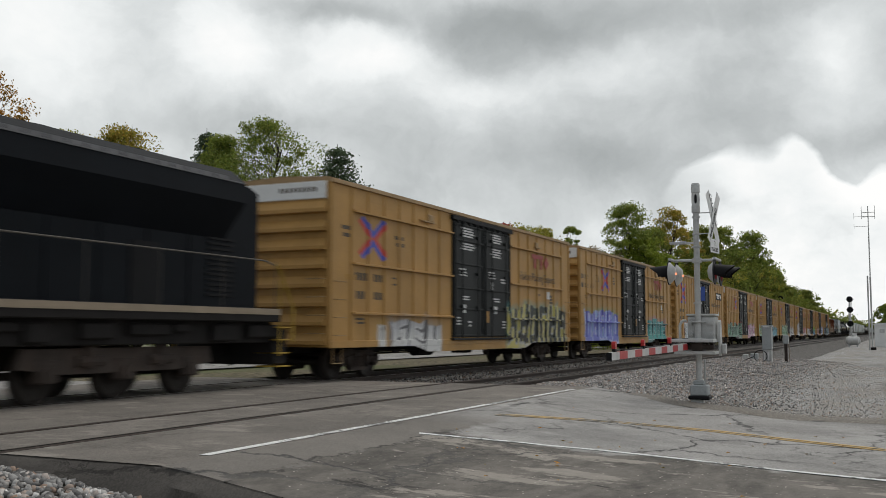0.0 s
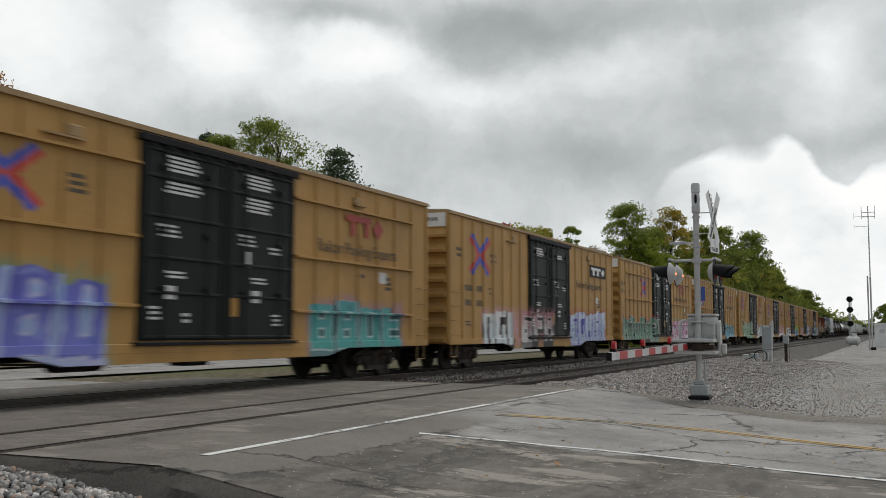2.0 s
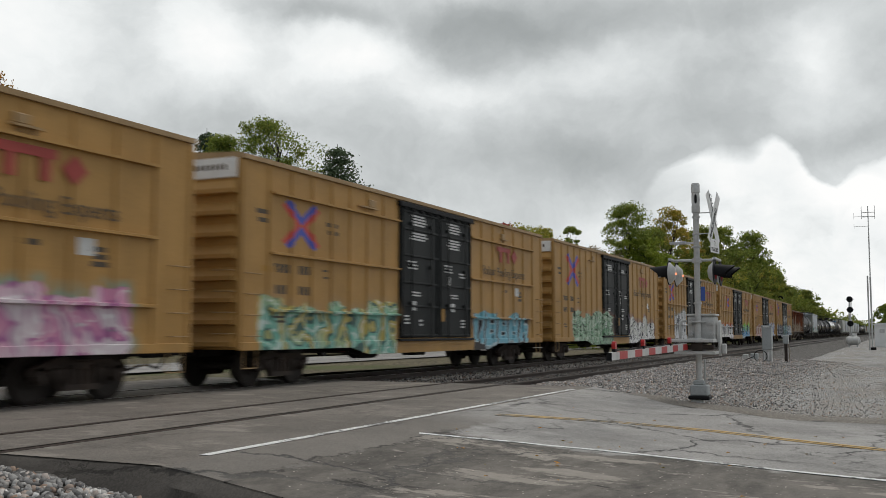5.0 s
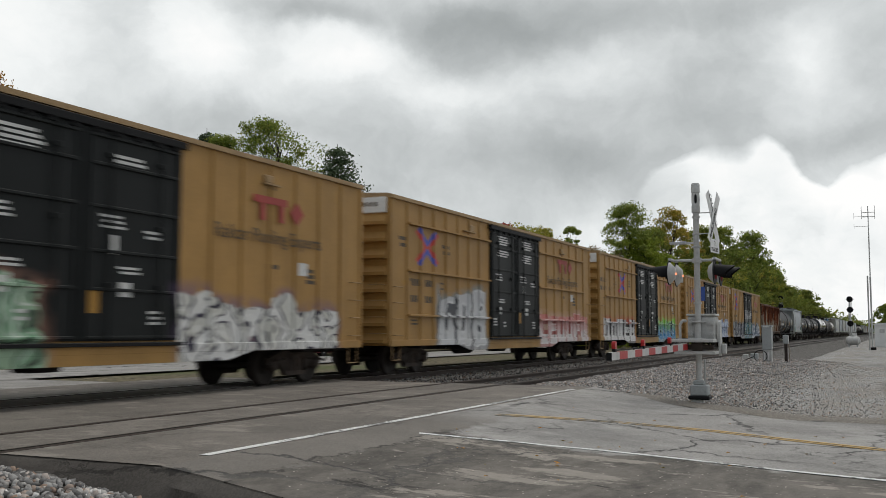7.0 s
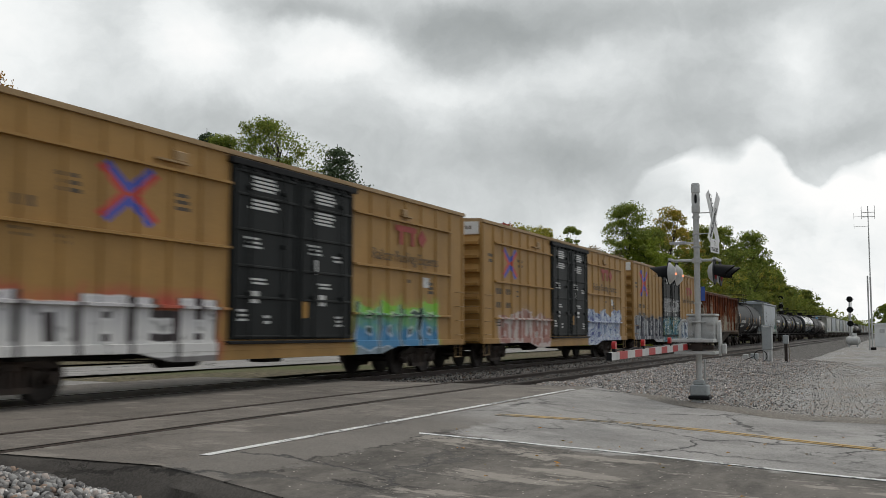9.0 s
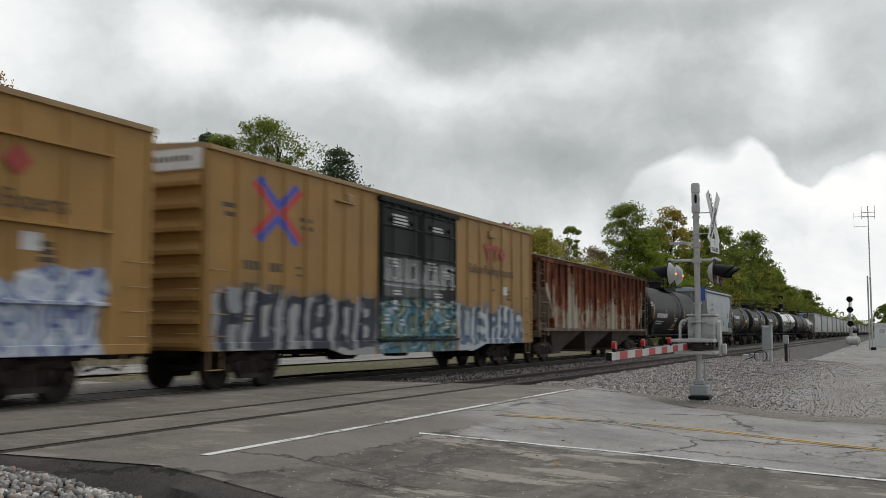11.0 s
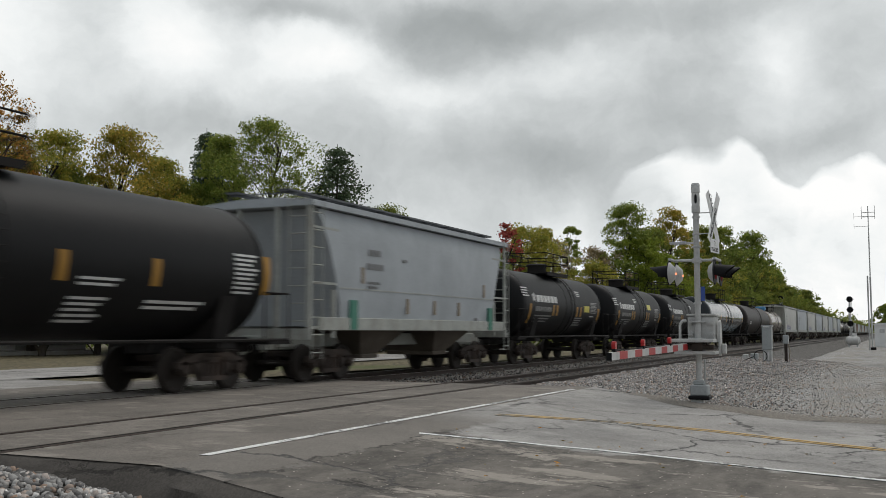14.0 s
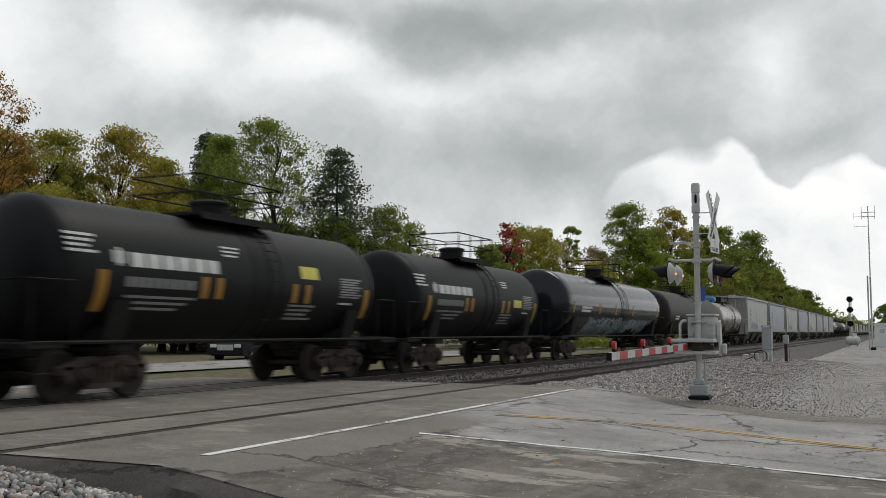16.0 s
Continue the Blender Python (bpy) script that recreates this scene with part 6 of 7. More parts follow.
    for px in (-6.1, -4.18, -1.97):
        zt = 1.17 + 0.065 * (px - xa) / (xb - xa)
        lamp = part("arm_lamp", Shape().box(px - 0.05, px + 0.05, ya - 0.03, ya + 0.03, zt - 0.02, zt + 0.03, 0.01), M["black"], arm)
        part("lens", Shape().tube((px, ya - 0.03, zt + 0.09), (px, ya + 0.03, zt + 0.09), 0.055, 14).box(px - 0.05, px + 0.05, ya - 0.028, ya + 0.028, zt + 0.03, zt + 0.09), M["lens_red"], lamp, "red lamp lens")
    part("lamp_cable", Shape().pipe([(xa + 0.3 + 0.42 * i, ya, 1.165 + 0.005 * i + 0.02 * (i % 2)) for i in range(14)], 0.012, 6), M["black"], arm)


M["lens_red"] = plain("red_plastic", (0.40, 0.02, 0.02), 0.3, 0.0, 0.15)
crossing_signal(20.9, 3.71, -0.21)


# ---- beside the tracks ----
def lineside():
    c = thing("signal_cabinet", "grey steel trackside cabinet with cable loop and white labels", "cabinet", (49.5, 5.5, -0.22))
    part("body", Shape().box(-0.3, 0.3, -0.22, 0.22, 0.62, 1.72, 0.02), M["grey_box"], c)
    part("lid", Shape().box(-0.33, 0.33, -0.25, 0.25, 1.72, 1.80, 0.015), M["grey_box"], c)
    part("pedestal", Shape().box(-0.24, 0.24, -0.2, 0.2, 0.0, 0.62, 0.01), M["steel"], c)
    for y in (-0.1, 0.08):
        part("label_strip", Shape().box(-0.32, -0.30, y, y + 0.07, 0.12, 0.5), M["white"], c, "white vertical label")
    part("name_plate", Shape().box(-0.345, -0.33, -0.14, 0.16, 1.70, 1.76), M["white"], c)
    part("cable", Shape().pipe([(-0.3, 0.3 + 0.3 * math.cos(t), 0.32 + 0.28 * math.sin(t)) for t in np.linspace(0, 6.2, 16)], 0.02, 6).pipe([(-0.2, 0.6, 0.3), (-0.1, 1.1, 0.1), (0, 1.5, 0.05)], 0.02, 6), M["black"], c, "black cable loop")
    c = thing("junction_post", "rusty post carrying a small grey junction box", "post", (50.5, 4.75, -0.22))
    part("post", Shape().box(-0.07, 0.07, -0.07, 0.07, -0.2, 1.0, 0.01), M["truck"], c)
    part("box", Shape().box(-0.15, 0.15, -0.13, 0.13, 0.90, 1.32, 0.02), M["grey_box"], c)
    part("cable", Shape().pipe([(-0.1, -0.12, 0.9), (-0.12, -0.2, 0.55), (-0.1, -0.14, 0.1)], 0.018, 6), M["stripe"], c)
    c = thing("track_device", "low grey track circuit box on a pale slab", "box", (52.5, 6.55, -0.2))
    part("slab", Shape().box(-0.8, 0.8, -0.3, 0.7, -0.1, 0.06, 0.02), M["white_slab"], c)
    part("case", Shape().box(-0.35, 0.1, -0.25, 0.1, 0.06, 0.36, 0.02), M["grey_box"], c)
    part("case", Shape().box(-0.3, 0.2, 0.25, 0.5, 0.06, 0.30, 0.02), M["steel"], c)

    def rail_signal(x, y, z, heads, label):
        c = thing("railway_signal", label, "railway signal", (x, y, z))
        top = max(heads)
        part("mast", Shape().tube((0, 0, 0), (0, 0, top + 0.3), 0.10, 12), M["steel"], c)
        part("base", Shape().box(-0.5, 0.5, -0.5, 0.5, -0.3, 0.12, 0.02), M["white_slab"], c)
        for h in heads:
            head = part("head", Shape().lathe([(-0.18, 0.36), (-0.15, 0.40), (-0.12, 0.40)], "x", (0, 0, h), 24), M["black"], c, "black round target")
            for dz in (0.18, -0.18):
                part("lens_hood", Shape().lathe([(-0.6, 0.13), (-0.6, 0.14), (-0.16, 0.14), (-0.16, 0.05)], "x", (0, 0, h + dz), 14), M["black"], head)
            part("bracket", Shape().box(-0.13, 0.1, -0.5, 0.5, h - 0.05, h + 0.05), M["steel"], head)
        part("ladder", Shape().tube((0.35, -0.2, 0), (0.35, -0.2, top), 0.025, 6).tube((0.35, 0.2, 0), (0.35, 0.2, top), 0.025, 6), M["steel"], c)
        for k in range(int(top / 0.45)):
            part("rung", Shape().tube((0.35, -0.2, 0.3 + 0.45 * k), (0.35, 0.2, 0.3 + 0.45 * k), 0.02, 6), M["steel"], c)
        part("case", Shape().box(-0.4, 0.1, -0.75, -0.15, 0.4, 1.3, 0.02), M["white"], c)

    rail_signal(141, 5.0, -0.2, (5.85, 4.45, 2.6), "railway signal mast with three dark round heads")
    rail_signal(176, 17.2, -0.3, (7.4, 6.0), "railway signal mast behind the train")
    c = thing("storage_tank", "small silver tank on short legs", "tank", (110.5, 3.72, -0.25))
    part("shell", Shape().lathe([(-0.72, 0.1), (-0.68, 0.3), (-0.5, 0.44), (0.5, 0.44), (0.68, 0.3), (0.72, 0.1)], "y", (0, 0, 0.62), 20), M["steel"], c)
    part("dome", Shape().tube((0, 0, 1.04), (0, 0, 1.2), 0.13, 12), M["steel"], c)
    for y in (-0.4, 0.4):
        part("leg", Shape().box(-0.25, 0.25, y - 0.05, y + 0.05, -0.05, 0.3), M["grey_box"], c)
    c = thing("radio_mast", "tall slender grey radio mast with antennas", "mast", (96, 1.62, -0.25))
    part("pole", Shape().tube((0, 0, -0.2), (0, 0, 6.5), 0.075, 10).tube((0, 0, 6.5), (0, 0, 10.5), 0.055, 10).tube((0, 0, 10.5), (0, 0, 13.0), 0.04, 8), M["steel"], c)
    part("second_pole", Shape().tube((-0.3, 0.22, -0.2), (-0.3, 0.22, 6.6), 0.07, 10), M["steel"], c)
    part("foot", Shape().box(-0.3, 0.3, -0.3, 0.3, -0.1, 0.15, 0.02), M["dark"], c)
    s = Shape().tube((0, -0.55, 12.40), (0, 0.55, 12.40), 0.03, 6).tube((0, -0.55, 12.00), (0, 0.55, 12.00), 0.03, 6)
    for y in (-0.55, 0.55):
        s.tube((0, y, 11.80), (0, y, 13.00), 0.025, 6)
    part("antenna", s, M["steel"], c)
    part("side_antenna", Shape().tube((0, 0, 12.05), (0, 1.2, 12.05), 0.015, 6).tube((0, 1.2, 11.70), (0, 1.2, 12.40), 0.012, 6).tube((0, 0, 11.10), (0, 1.2, 11.15), 0.015, 6).tube((0, 1.2, 10.90), (0, 1.2, 11.40), 0.012, 6), M["steel"], c)
    c = thing("equipment_shed", "small white metal equipment shed on gravel", "shed", (116, 0.1, -0.3))
    part("wall", Shape().box(-1.5, 1.5, -1.6, 1.6, 0.0, 2.35, 0.02), M["white"], c)
    part("roof", Shape().prism([(-1.75, 2.33), (1.75, 2.33), (1.7, 2.45), (0, 2.62), (-1.7, 2.45)], -1.65, 1.65), M["white"], c)
    part("door", Shape().box(-1.53, -1.49, -0.9, 0.1, 0.1, 2.05, 0.01), M["grey_box"], c)
    part("vent", Shape().box(-1.53, -1.49, 0.6, 1.1, 1.5, 1.9, 0.01), M["steel"], c)


M["white_slab"] = plain("pale_concrete", (0.40, 0.39, 0.36), 0.85, 0.0, 0.25)
lineside()


# ---- beyond the tracks ----
def parked_car(x, y, turn, paint, label, pickup=False):
    c = thing("parked_car", label, "car", (x, y, -0.2), "parked cars")
    c.rotation_euler = (0, 0, radians(turn))
    s = Shape()
    prof = [(-2.4, 0.35), (-2.42, 0.85), (-2.25, 1.0), (-0.95, 1.08), (2.3, 1.08), (2.42, 0.9), (2.42, 0.4), (2.0, 0.28), (-2.1, 0.28)]
    s.prism(prof, -0.92, 0.92, "y")
    part("body", s, paint, c)
    end = 1.0 if pickup else 2.2
    s = Shape()
    base = [(-0.95, 1.08), (end + 0.1, 1.08), (end - 0.15, 1.72), (-0.25, 1.72)]
    v = [(px, sg * (0.86 if pz < 1.2 else 0.70), pz) for sg in (-1, 1) for px, pz in base]
    s.add(v, [(0, 1, 2, 3), (7, 6, 5, 4), (0, 4, 5, 1), (1, 5, 6, 2), (2, 6, 7, 3), (3, 7, 4, 0)])
    part("cabin", s, paint, c)
    for sg in (-1, 1):
        for a, b in ((-0.62, 0.35), (0.45, end - 0.35)):
            s = Shape()
            y0, y1 = 0.845, 0.735
            s.add([(a, sg * y0, 1.16), (b, sg * y0, 1.16), (b - 0.08, sg * y1, 1.62), (a + 0.28, sg * y1, 1.62)] + [(a, sg * (y0 - 0.03), 1.16), (b, sg * (y0 - 0.03), 1.16), (b - 0.08, sg * (y1 - 0.03), 1.62), (a + 0.28, sg * (y1 - 0.03), 1.62)],
                  [(0, 1, 2, 3), (7, 6, 5, 4), (0, 4, 5, 1), (1, 5, 6, 2), (2, 6, 7, 3), (3, 7, 4, 0)])
            part("window", s, M["car_glass"], c, "dark window glass")
        part("headlight", Shape().box(-2.44, -2.36, sg * 0.65 - 0.18, sg * 0.65 + 0.18, 0.68, 0.84, 0.02), M["white"], c, "pale headlight")
        part("tail_light", Shape().box(2.36, 2.44, sg * 0.75 - 0.1, sg * 0.75 + 0.1, 0.65, 0.95, 0.02), M["lens_red"], c, "red tail light")
    part("windscreen", Shape().add([(-0.93, -0.78, 1.12), (-0.93, 0.78, 1.12), (-0.33, 0.66, 1.66), (-0.33, -0.66, 1.66), (-0.90, -0.78, 1.10), (-0.90, 0.78, 1.10), (-0.30, 0.66, 1.64), (-0.30, -0.66, 1.64)],
                                   [(0, 1, 2, 3), (7, 6, 5, 4), (0, 4, 5, 1), (1, 5, 6, 2), (2, 6, 7, 3), (3, 7, 4, 0)]), M["car_glass"], c)
    part("grille", Shape().box(-2.45, -2.40, -0.42, 0.42, 0.55, 0.82, 0.01), M["steel"], c)
    for px in (-1.5, 1.5):
        for sg in (-1, 1):
            w = part("wheel", Shape().lathe([(-0.11, 0.24), (-0.11, 0.32), (-0.08, 0.35), (0.08, 0.35), (0.11, 0.32), (0.11, 0.24)], "y", (px, sg * 0.84, 0.35), 20), M["black"], c, "black tyre")
            part("rim", Shape().lathe([(-0.115, 0.05), (-0.10, 0.22), (0.10, 0.22), (0.115, 0.05)], "y", (px, sg * 0.84, 0.35), 16), M["steel"], w, "bright rim")
    return c


M["car_glass"] = plain("dark_glass", (0.012, 0.014, 0.016), 0.08, 0.0, 0.1)
M["car_black"] = plain("black_car_paint", (0.014, 0.014, 0.017), 0.2, 0.0, 0.1)
M["car_red"] = plain("maroon_car_paint", (0.09, 0.015, 0.018), 0.22, 0.0, 0.1)
parked_car(40.2, 29.2, 8, M["car_black"], "black estate car parked beyond the tracks")
parked_car(47.6, 29.6, 4, M["car_red"], "dark maroon pickup parked beyond the tracks", True)
parked_car(56.0, 31.0, -10, M["car_black"], "black pickup parked beyond the tracks", True)


def house(x, y, turn, w, d, eave, ridge, label):
    c = thing("house", label, "house", (x, y, -0.3))
    c.rotation_euler = (0, 0, radians(turn))
    part("foundation", Shape().box(-w / 2 - 0.03, w / 2 + 0.03, -d / 2 - 0.03, d / 2 + 0.03, -0.2, 0.45), M["white_slab"], c)
    wall = part("wall", Shape().prism([(-w / 2, 0.45), (w / 2, 0.45), (w / 2, eave), (0, ridge), (-w / 2, eave)], -d / 2, d / 2, "y"), M["siding"], c, "white lapped siding")
    for sg in (-1, 1):
        for k in range(int((eave - 0.5) / 0.2)):
            z = 0.5 + k * 0.2
            yy = sorted((sg * d / 2, sg * (d / 2 + 0.02)))
            part("siding_board", Shape().prism([(yy[0] if sg < 0 else yy[1], z), (yy[1] if sg < 0 else yy[0], z + 0.19), (yy[1] if sg < 0 else yy[0], z)], -w / 2, w / 2), M["siding"], wall)
    t = 0.16
    for sg in (-1, 1):
        s = Shape()
        ex = sg * (w / 2 + 0.4)
        ez = eave - 0.4 * (ridge - eave) / (w / 2)
        s.prism([(0, ridge), (ex, ez), (ex, ez + t), (0, ridge + t)], -d / 2 - 0.35, d / 2 + 0.35, "y")
        part("roof", s, M["shingle"], c, "dark shingled roof slope")
    for px in (-w / 4, w / 4):
        win = part("window", Shape().box(px - 0.5, px + 0.5, -d / 2 - 0.05, -d / 2 + 0.02, 1.2, 2.6, 0.01), M["white"], c, "white framed window")
        for z0, z1 in ((1.27, 1.87), (1.93, 2.53)):
            part("pane", Shape().box(px - 0.43, px + 0.43, -d / 2 - 0.058, -d / 2 - 0.05, z0, z1), M["car_glass"], win)
    part("door", Shape().box(-0.45, 0.45, -d / 2 - 0.05, -d / 2 + 0.02, 0.45, 2.5, 0.01), M["grey_box"], c)
    part("porch", Shape().box(-w / 2, w / 2, -d / 2 - 1.8, -d / 2 - 0.06, 0.0, 0.42, 0.02), M["white_slab"], c)
    part("chimney", Shape().box(w / 4 - 0.3, w / 4 + 0.3, 0.5, 1.1, eave, ridge + 0.8, 0.02), M["brick_red"], c)


M["siding"] = plain("white_siding", (0.62, 0.63, 0.62), 0.6, 0.0, 0.1, 1.0)
M["shingle"] = plain("dark_shingle", (0.07, 0.07, 0.075), 0.85, 0.0, 0.3, 2.0, 8, 0.01)
M["brick_red"] = plain("brick_red", (0.22, 0.09, 0.06), 0.85, 0.0, 0.3)
house(42.0, 50.0, -14, 8.0, 9.0, 3.6, 6.6, "white sided single-storey house with a dark gabled roof")
house(57.5, 40.5, -8, 7.0, 8.0, 3.0, 5.4, "small white sided house with a dark roof")
c = thing("fence", "low white board fence beyond the tracks", "fence", (70, 33.0, -0.25))
for k in range(9):
    part("post", Shape().box(-9 + k * 2.2, -8.9 + k * 2.2, -0.05, 0.05, -0.2, 1.1), M["siding"], c)
for z in (0.3, 0.65, 1.0):
    part("board", Shape().box(-9, 8.7, -0.07, -0.05, z - 0.08, z + 0.08), M["siding"], c)


# ---- trees ----
def leaves(points, size, rng, flat=0.0):
    """Many small leaf sprays, each a bent quad, around the given points."""
    n = len(points)
    a = rng.normal(size=(n, 3))
    a /= np.linalg.norm(a, axis=1)[:, None]
    b = np.cross(a, rng.normal(size=(n, 3)))
    b /= np.linalg.norm(b, axis=1)[:, None]
    c = np.cross(a, b)
    s = size * rng.uniform(0.55, 1.25, (n, 1))
    v = np.stack([points - a * s, points + b * s * 0.55 + c * s * 0.15, points + a * s, points - b * s * 0.55 + c * s * 0.15], axis=1).reshape(-1, 3)
    me = bpy.data.meshes.new("crown")
    me.vertices.add(4 * n)
    me.vertices.foreach_set("co", v.ravel())
    me.loops.add(4 * n)
    me.loops.foreach_set("vertex_index", np.arange(4 * n, dtype=np.int32))
    me.polygons.add(n)
    me.polygons.foreach_set("loop_start", np.arange(0, 4 * n, 4, dtype=np.int32))
    me.update(calc_edges=True)
    return me


def tree(x, y, top, spread, tone, seed, low=0.22, count=5000, leaf=0.17, airy=0.0, label="", z=-0.3, lean=0.0):
    rng = np.random.default_rng(seed)
    c = thing("tree", label, "tree", (x, y, z), "trees beyond the tracks")
    h = top - z
    s = Shape()
    r0 = 0.018 * h + 0.05
    pts = [Vector((lean * k * h * 0.3 + rng.normal() * 0.12 * k, rng.normal() * 0.12 * k, h * 0.86 * k / 5)) for k in range(6)]
    for k in range(5):
        s.tube(pts[k], pts[k + 1], r0 * (1 - 0.17 * k), 8, r0 * (1 - 0.17 * (k + 1)), False)
    clumps = []
    n = int(40 + count / 260)
    for k in range(n):
        q = (k + 0.5) / n
        zz = low + (1 - low) * q
        wide = math.sin(math.pi * min(1, (0.12 + 0.86 * q)) ** 0.85) ** 0.65
        ang = k * 2.4 + rng.normal() * 0.4
        rad = spread * wide * math.sqrt(rng.uniform(0.08, 1.0)) * rng.uniform(0.75, 1.2) * (1.0 + 0.75 * noise.noise((math.cos(ang) * 1.2, math.sin(ang) * 1.2, zz * 4.0 + seed * 1.7)))
        px = np.interp(zz * 5 / 0.86, range(6), [p.x for p in pts])
        tip = Vector((px + rad * math.cos(ang), rad * math.sin(ang), h * min(0.97, zz + rng.normal() * 0.02)))
        clumps.append(tip)
        if k % 2 == 0 or airy > 0.3:
            kk = min(4, int(5 * max(0.1, zz - 0.16 - 0.1 * rng.random()) / 0.86))
            root = pts[kk].lerp(pts[kk + 1], rng.random())
            if root.z < tip.z + 0.5:
                mid = root.lerp(tip, 0.5) + Vector((rng.normal() * 0.25, rng.normal() * 0.25, 0.1 * rad))
                rr = r0 * 0.22 * (1 - 0.5 * q)
                s.tube(root, mid, rr, 5, rr * 0.6, False)
                s.tube(mid, tip, rr * 0.6, 5, rr * 0.15, False)
                for j in range(2):
                    e = tip + Vector(rng.normal(size=3) * 0.09 * spread + np.array([0, 0, 0.2]))
                    s.tube(mid.lerp(tip, 0.4 + 0.3 * j), e, rr * 0.3, 4, rr * 0.08, False)
    part("trunk", s, M["bark"], c)
    per = max(8, int(count / n))
    allp = []
    for t in clumps:
        k = int(per * rng.uniform(0.5, 1.6) * (1 - airy * rng.random()))
        d = rng.normal(size=(k, 3))
        d *= (rng.random((k, 1)) ** 0.45) / np.linalg.norm(d, axis=1)[:, None]
        d *= np.array([1.0, 1.0, 0.66]) * (spread * 0.21 + 0.16) * rng.uniform(0.4, 1.35)
        allp.append(np.array(t) + d)
    part("crown", leaves_part(np.concatenate(allp), leaf, rng, tone), None, c)
    return c


def leaves_part(p, leaf, rng, tone):
    me = leaves(p, leaf, rng)
    me.materials.append(M[tone])
    return me


def spruce(x, y, top, spread, seed, label, z=-0.3, low=0.12):
    rng = np.random.default_rng(seed)
    c = thing("spruce", label, "conifer", (x, y, z), "trees beyond the tracks")
    h = top - z
    s = Shape().tube((0, 0, 0), (0, 0, h * 0.98), 0.22, 8, 0.02, False)
    pts = []
    tiers = 22
    for k in range(tiers):
        q = low + (0.98 - low) * k / tiers
        r = spread * (1 - q) ** 0.8 * rng.uniform(0.75, 1.15) + 0.15
        for j in range(6):
            a = j * 1.05 + k * 0.7 + rng.normal() * 0.25
            tip = Vector((r * math.cos(a), r * math.sin(a), h * q - r * 0.12 + 0.25 * rng.random()))
            root = Vector((0, 0, h * q))
            s.tube(root, tip, 0.05, 4, 0.01, False)
            m = int(60 + 150 * r / spread)
            t = rng.uniform(0.2, 1.0, (m, 1))
            base = np.array(root) * (1 - t) + np.array(tip) * t
            pts.append(base + rng.normal(size=(m, 3)) * np.array([0.20, 0.20, 0.13]) - np.array([0, 0, 0.35]) * np.abs(rng.normal(size=(m, 1))) * t)
    part("trunk", s, M["bark"], c)
    part("crown", leaves_part(np.concatenate(pts), 0.12, rng, "leaf_spruce"), None, c)


M["leaf_green"] = foliage("leaf_green", [(0.135, 0.190, 0.037), (0.242, 0.303, 0.054), (0.375, 0.382, 0.082)])
M["leaf_dark"] = foliage("leaf_dark_green", [(0.129, 0.173, 0.038), (0.221, 0.260, 0.052), (0.370, 0.346, 0.061)])
M["leaf_lime"] = foliage("leaf_lime", [(0.168, 0.235, 0.029), (0.298, 0.361, 0.039), (0.410, 0.432, 0.078)])
M["leaf_olive"] = foliage("leaf_olive", [(0.209, 0.240, 0.042), (0.394, 0.372, 0.062), (0.601, 0.452, 0.084)])
M["leaf_gold"] = foliage("leaf_gold", [(0.200, 0.215, 0.040), (0.430, 0.345, 0.060), (0.640, 0.410, 0.080)])
M["leaf_orange"] = foliage("leaf_orange", [(0.146, 0.128, 0.039), (0.475, 0.233, 0.048), (0.732, 0.361, 0.077)])
M["leaf_red"] = foliage("leaf_red", [(0.175, 0.052, 0.044), (0.490, 0.088, 0.070), (0.630, 0.140, 0.105)])
M["leaf_bare"] = foliage("leaf_thin", [(0.210, 0.179, 0.106), (0.358, 0.274, 0.148), (0.462, 0.336, 0.168)])
M["leaf_spruce"] = foliage("needles", [(0.062, 0.095, 0.052), (0.100, 0.140, 0.074), (0.140, 0.180, 0.095)])
NAMES = {"leaf_green": "broad green leafy tree", "leaf_dark": "dark green leafy tree", "leaf_lime": "bright lime-green leafy tree", "leaf_olive": "olive and yellow autumn tree", "leaf_gold": "golden autumn tree with thinning leaves",
         "leaf_orange": "orange autumn tree with bare twigs", "leaf_red": "small red autumn maple", "leaf_bare": "thin brown tree with few leaves"}
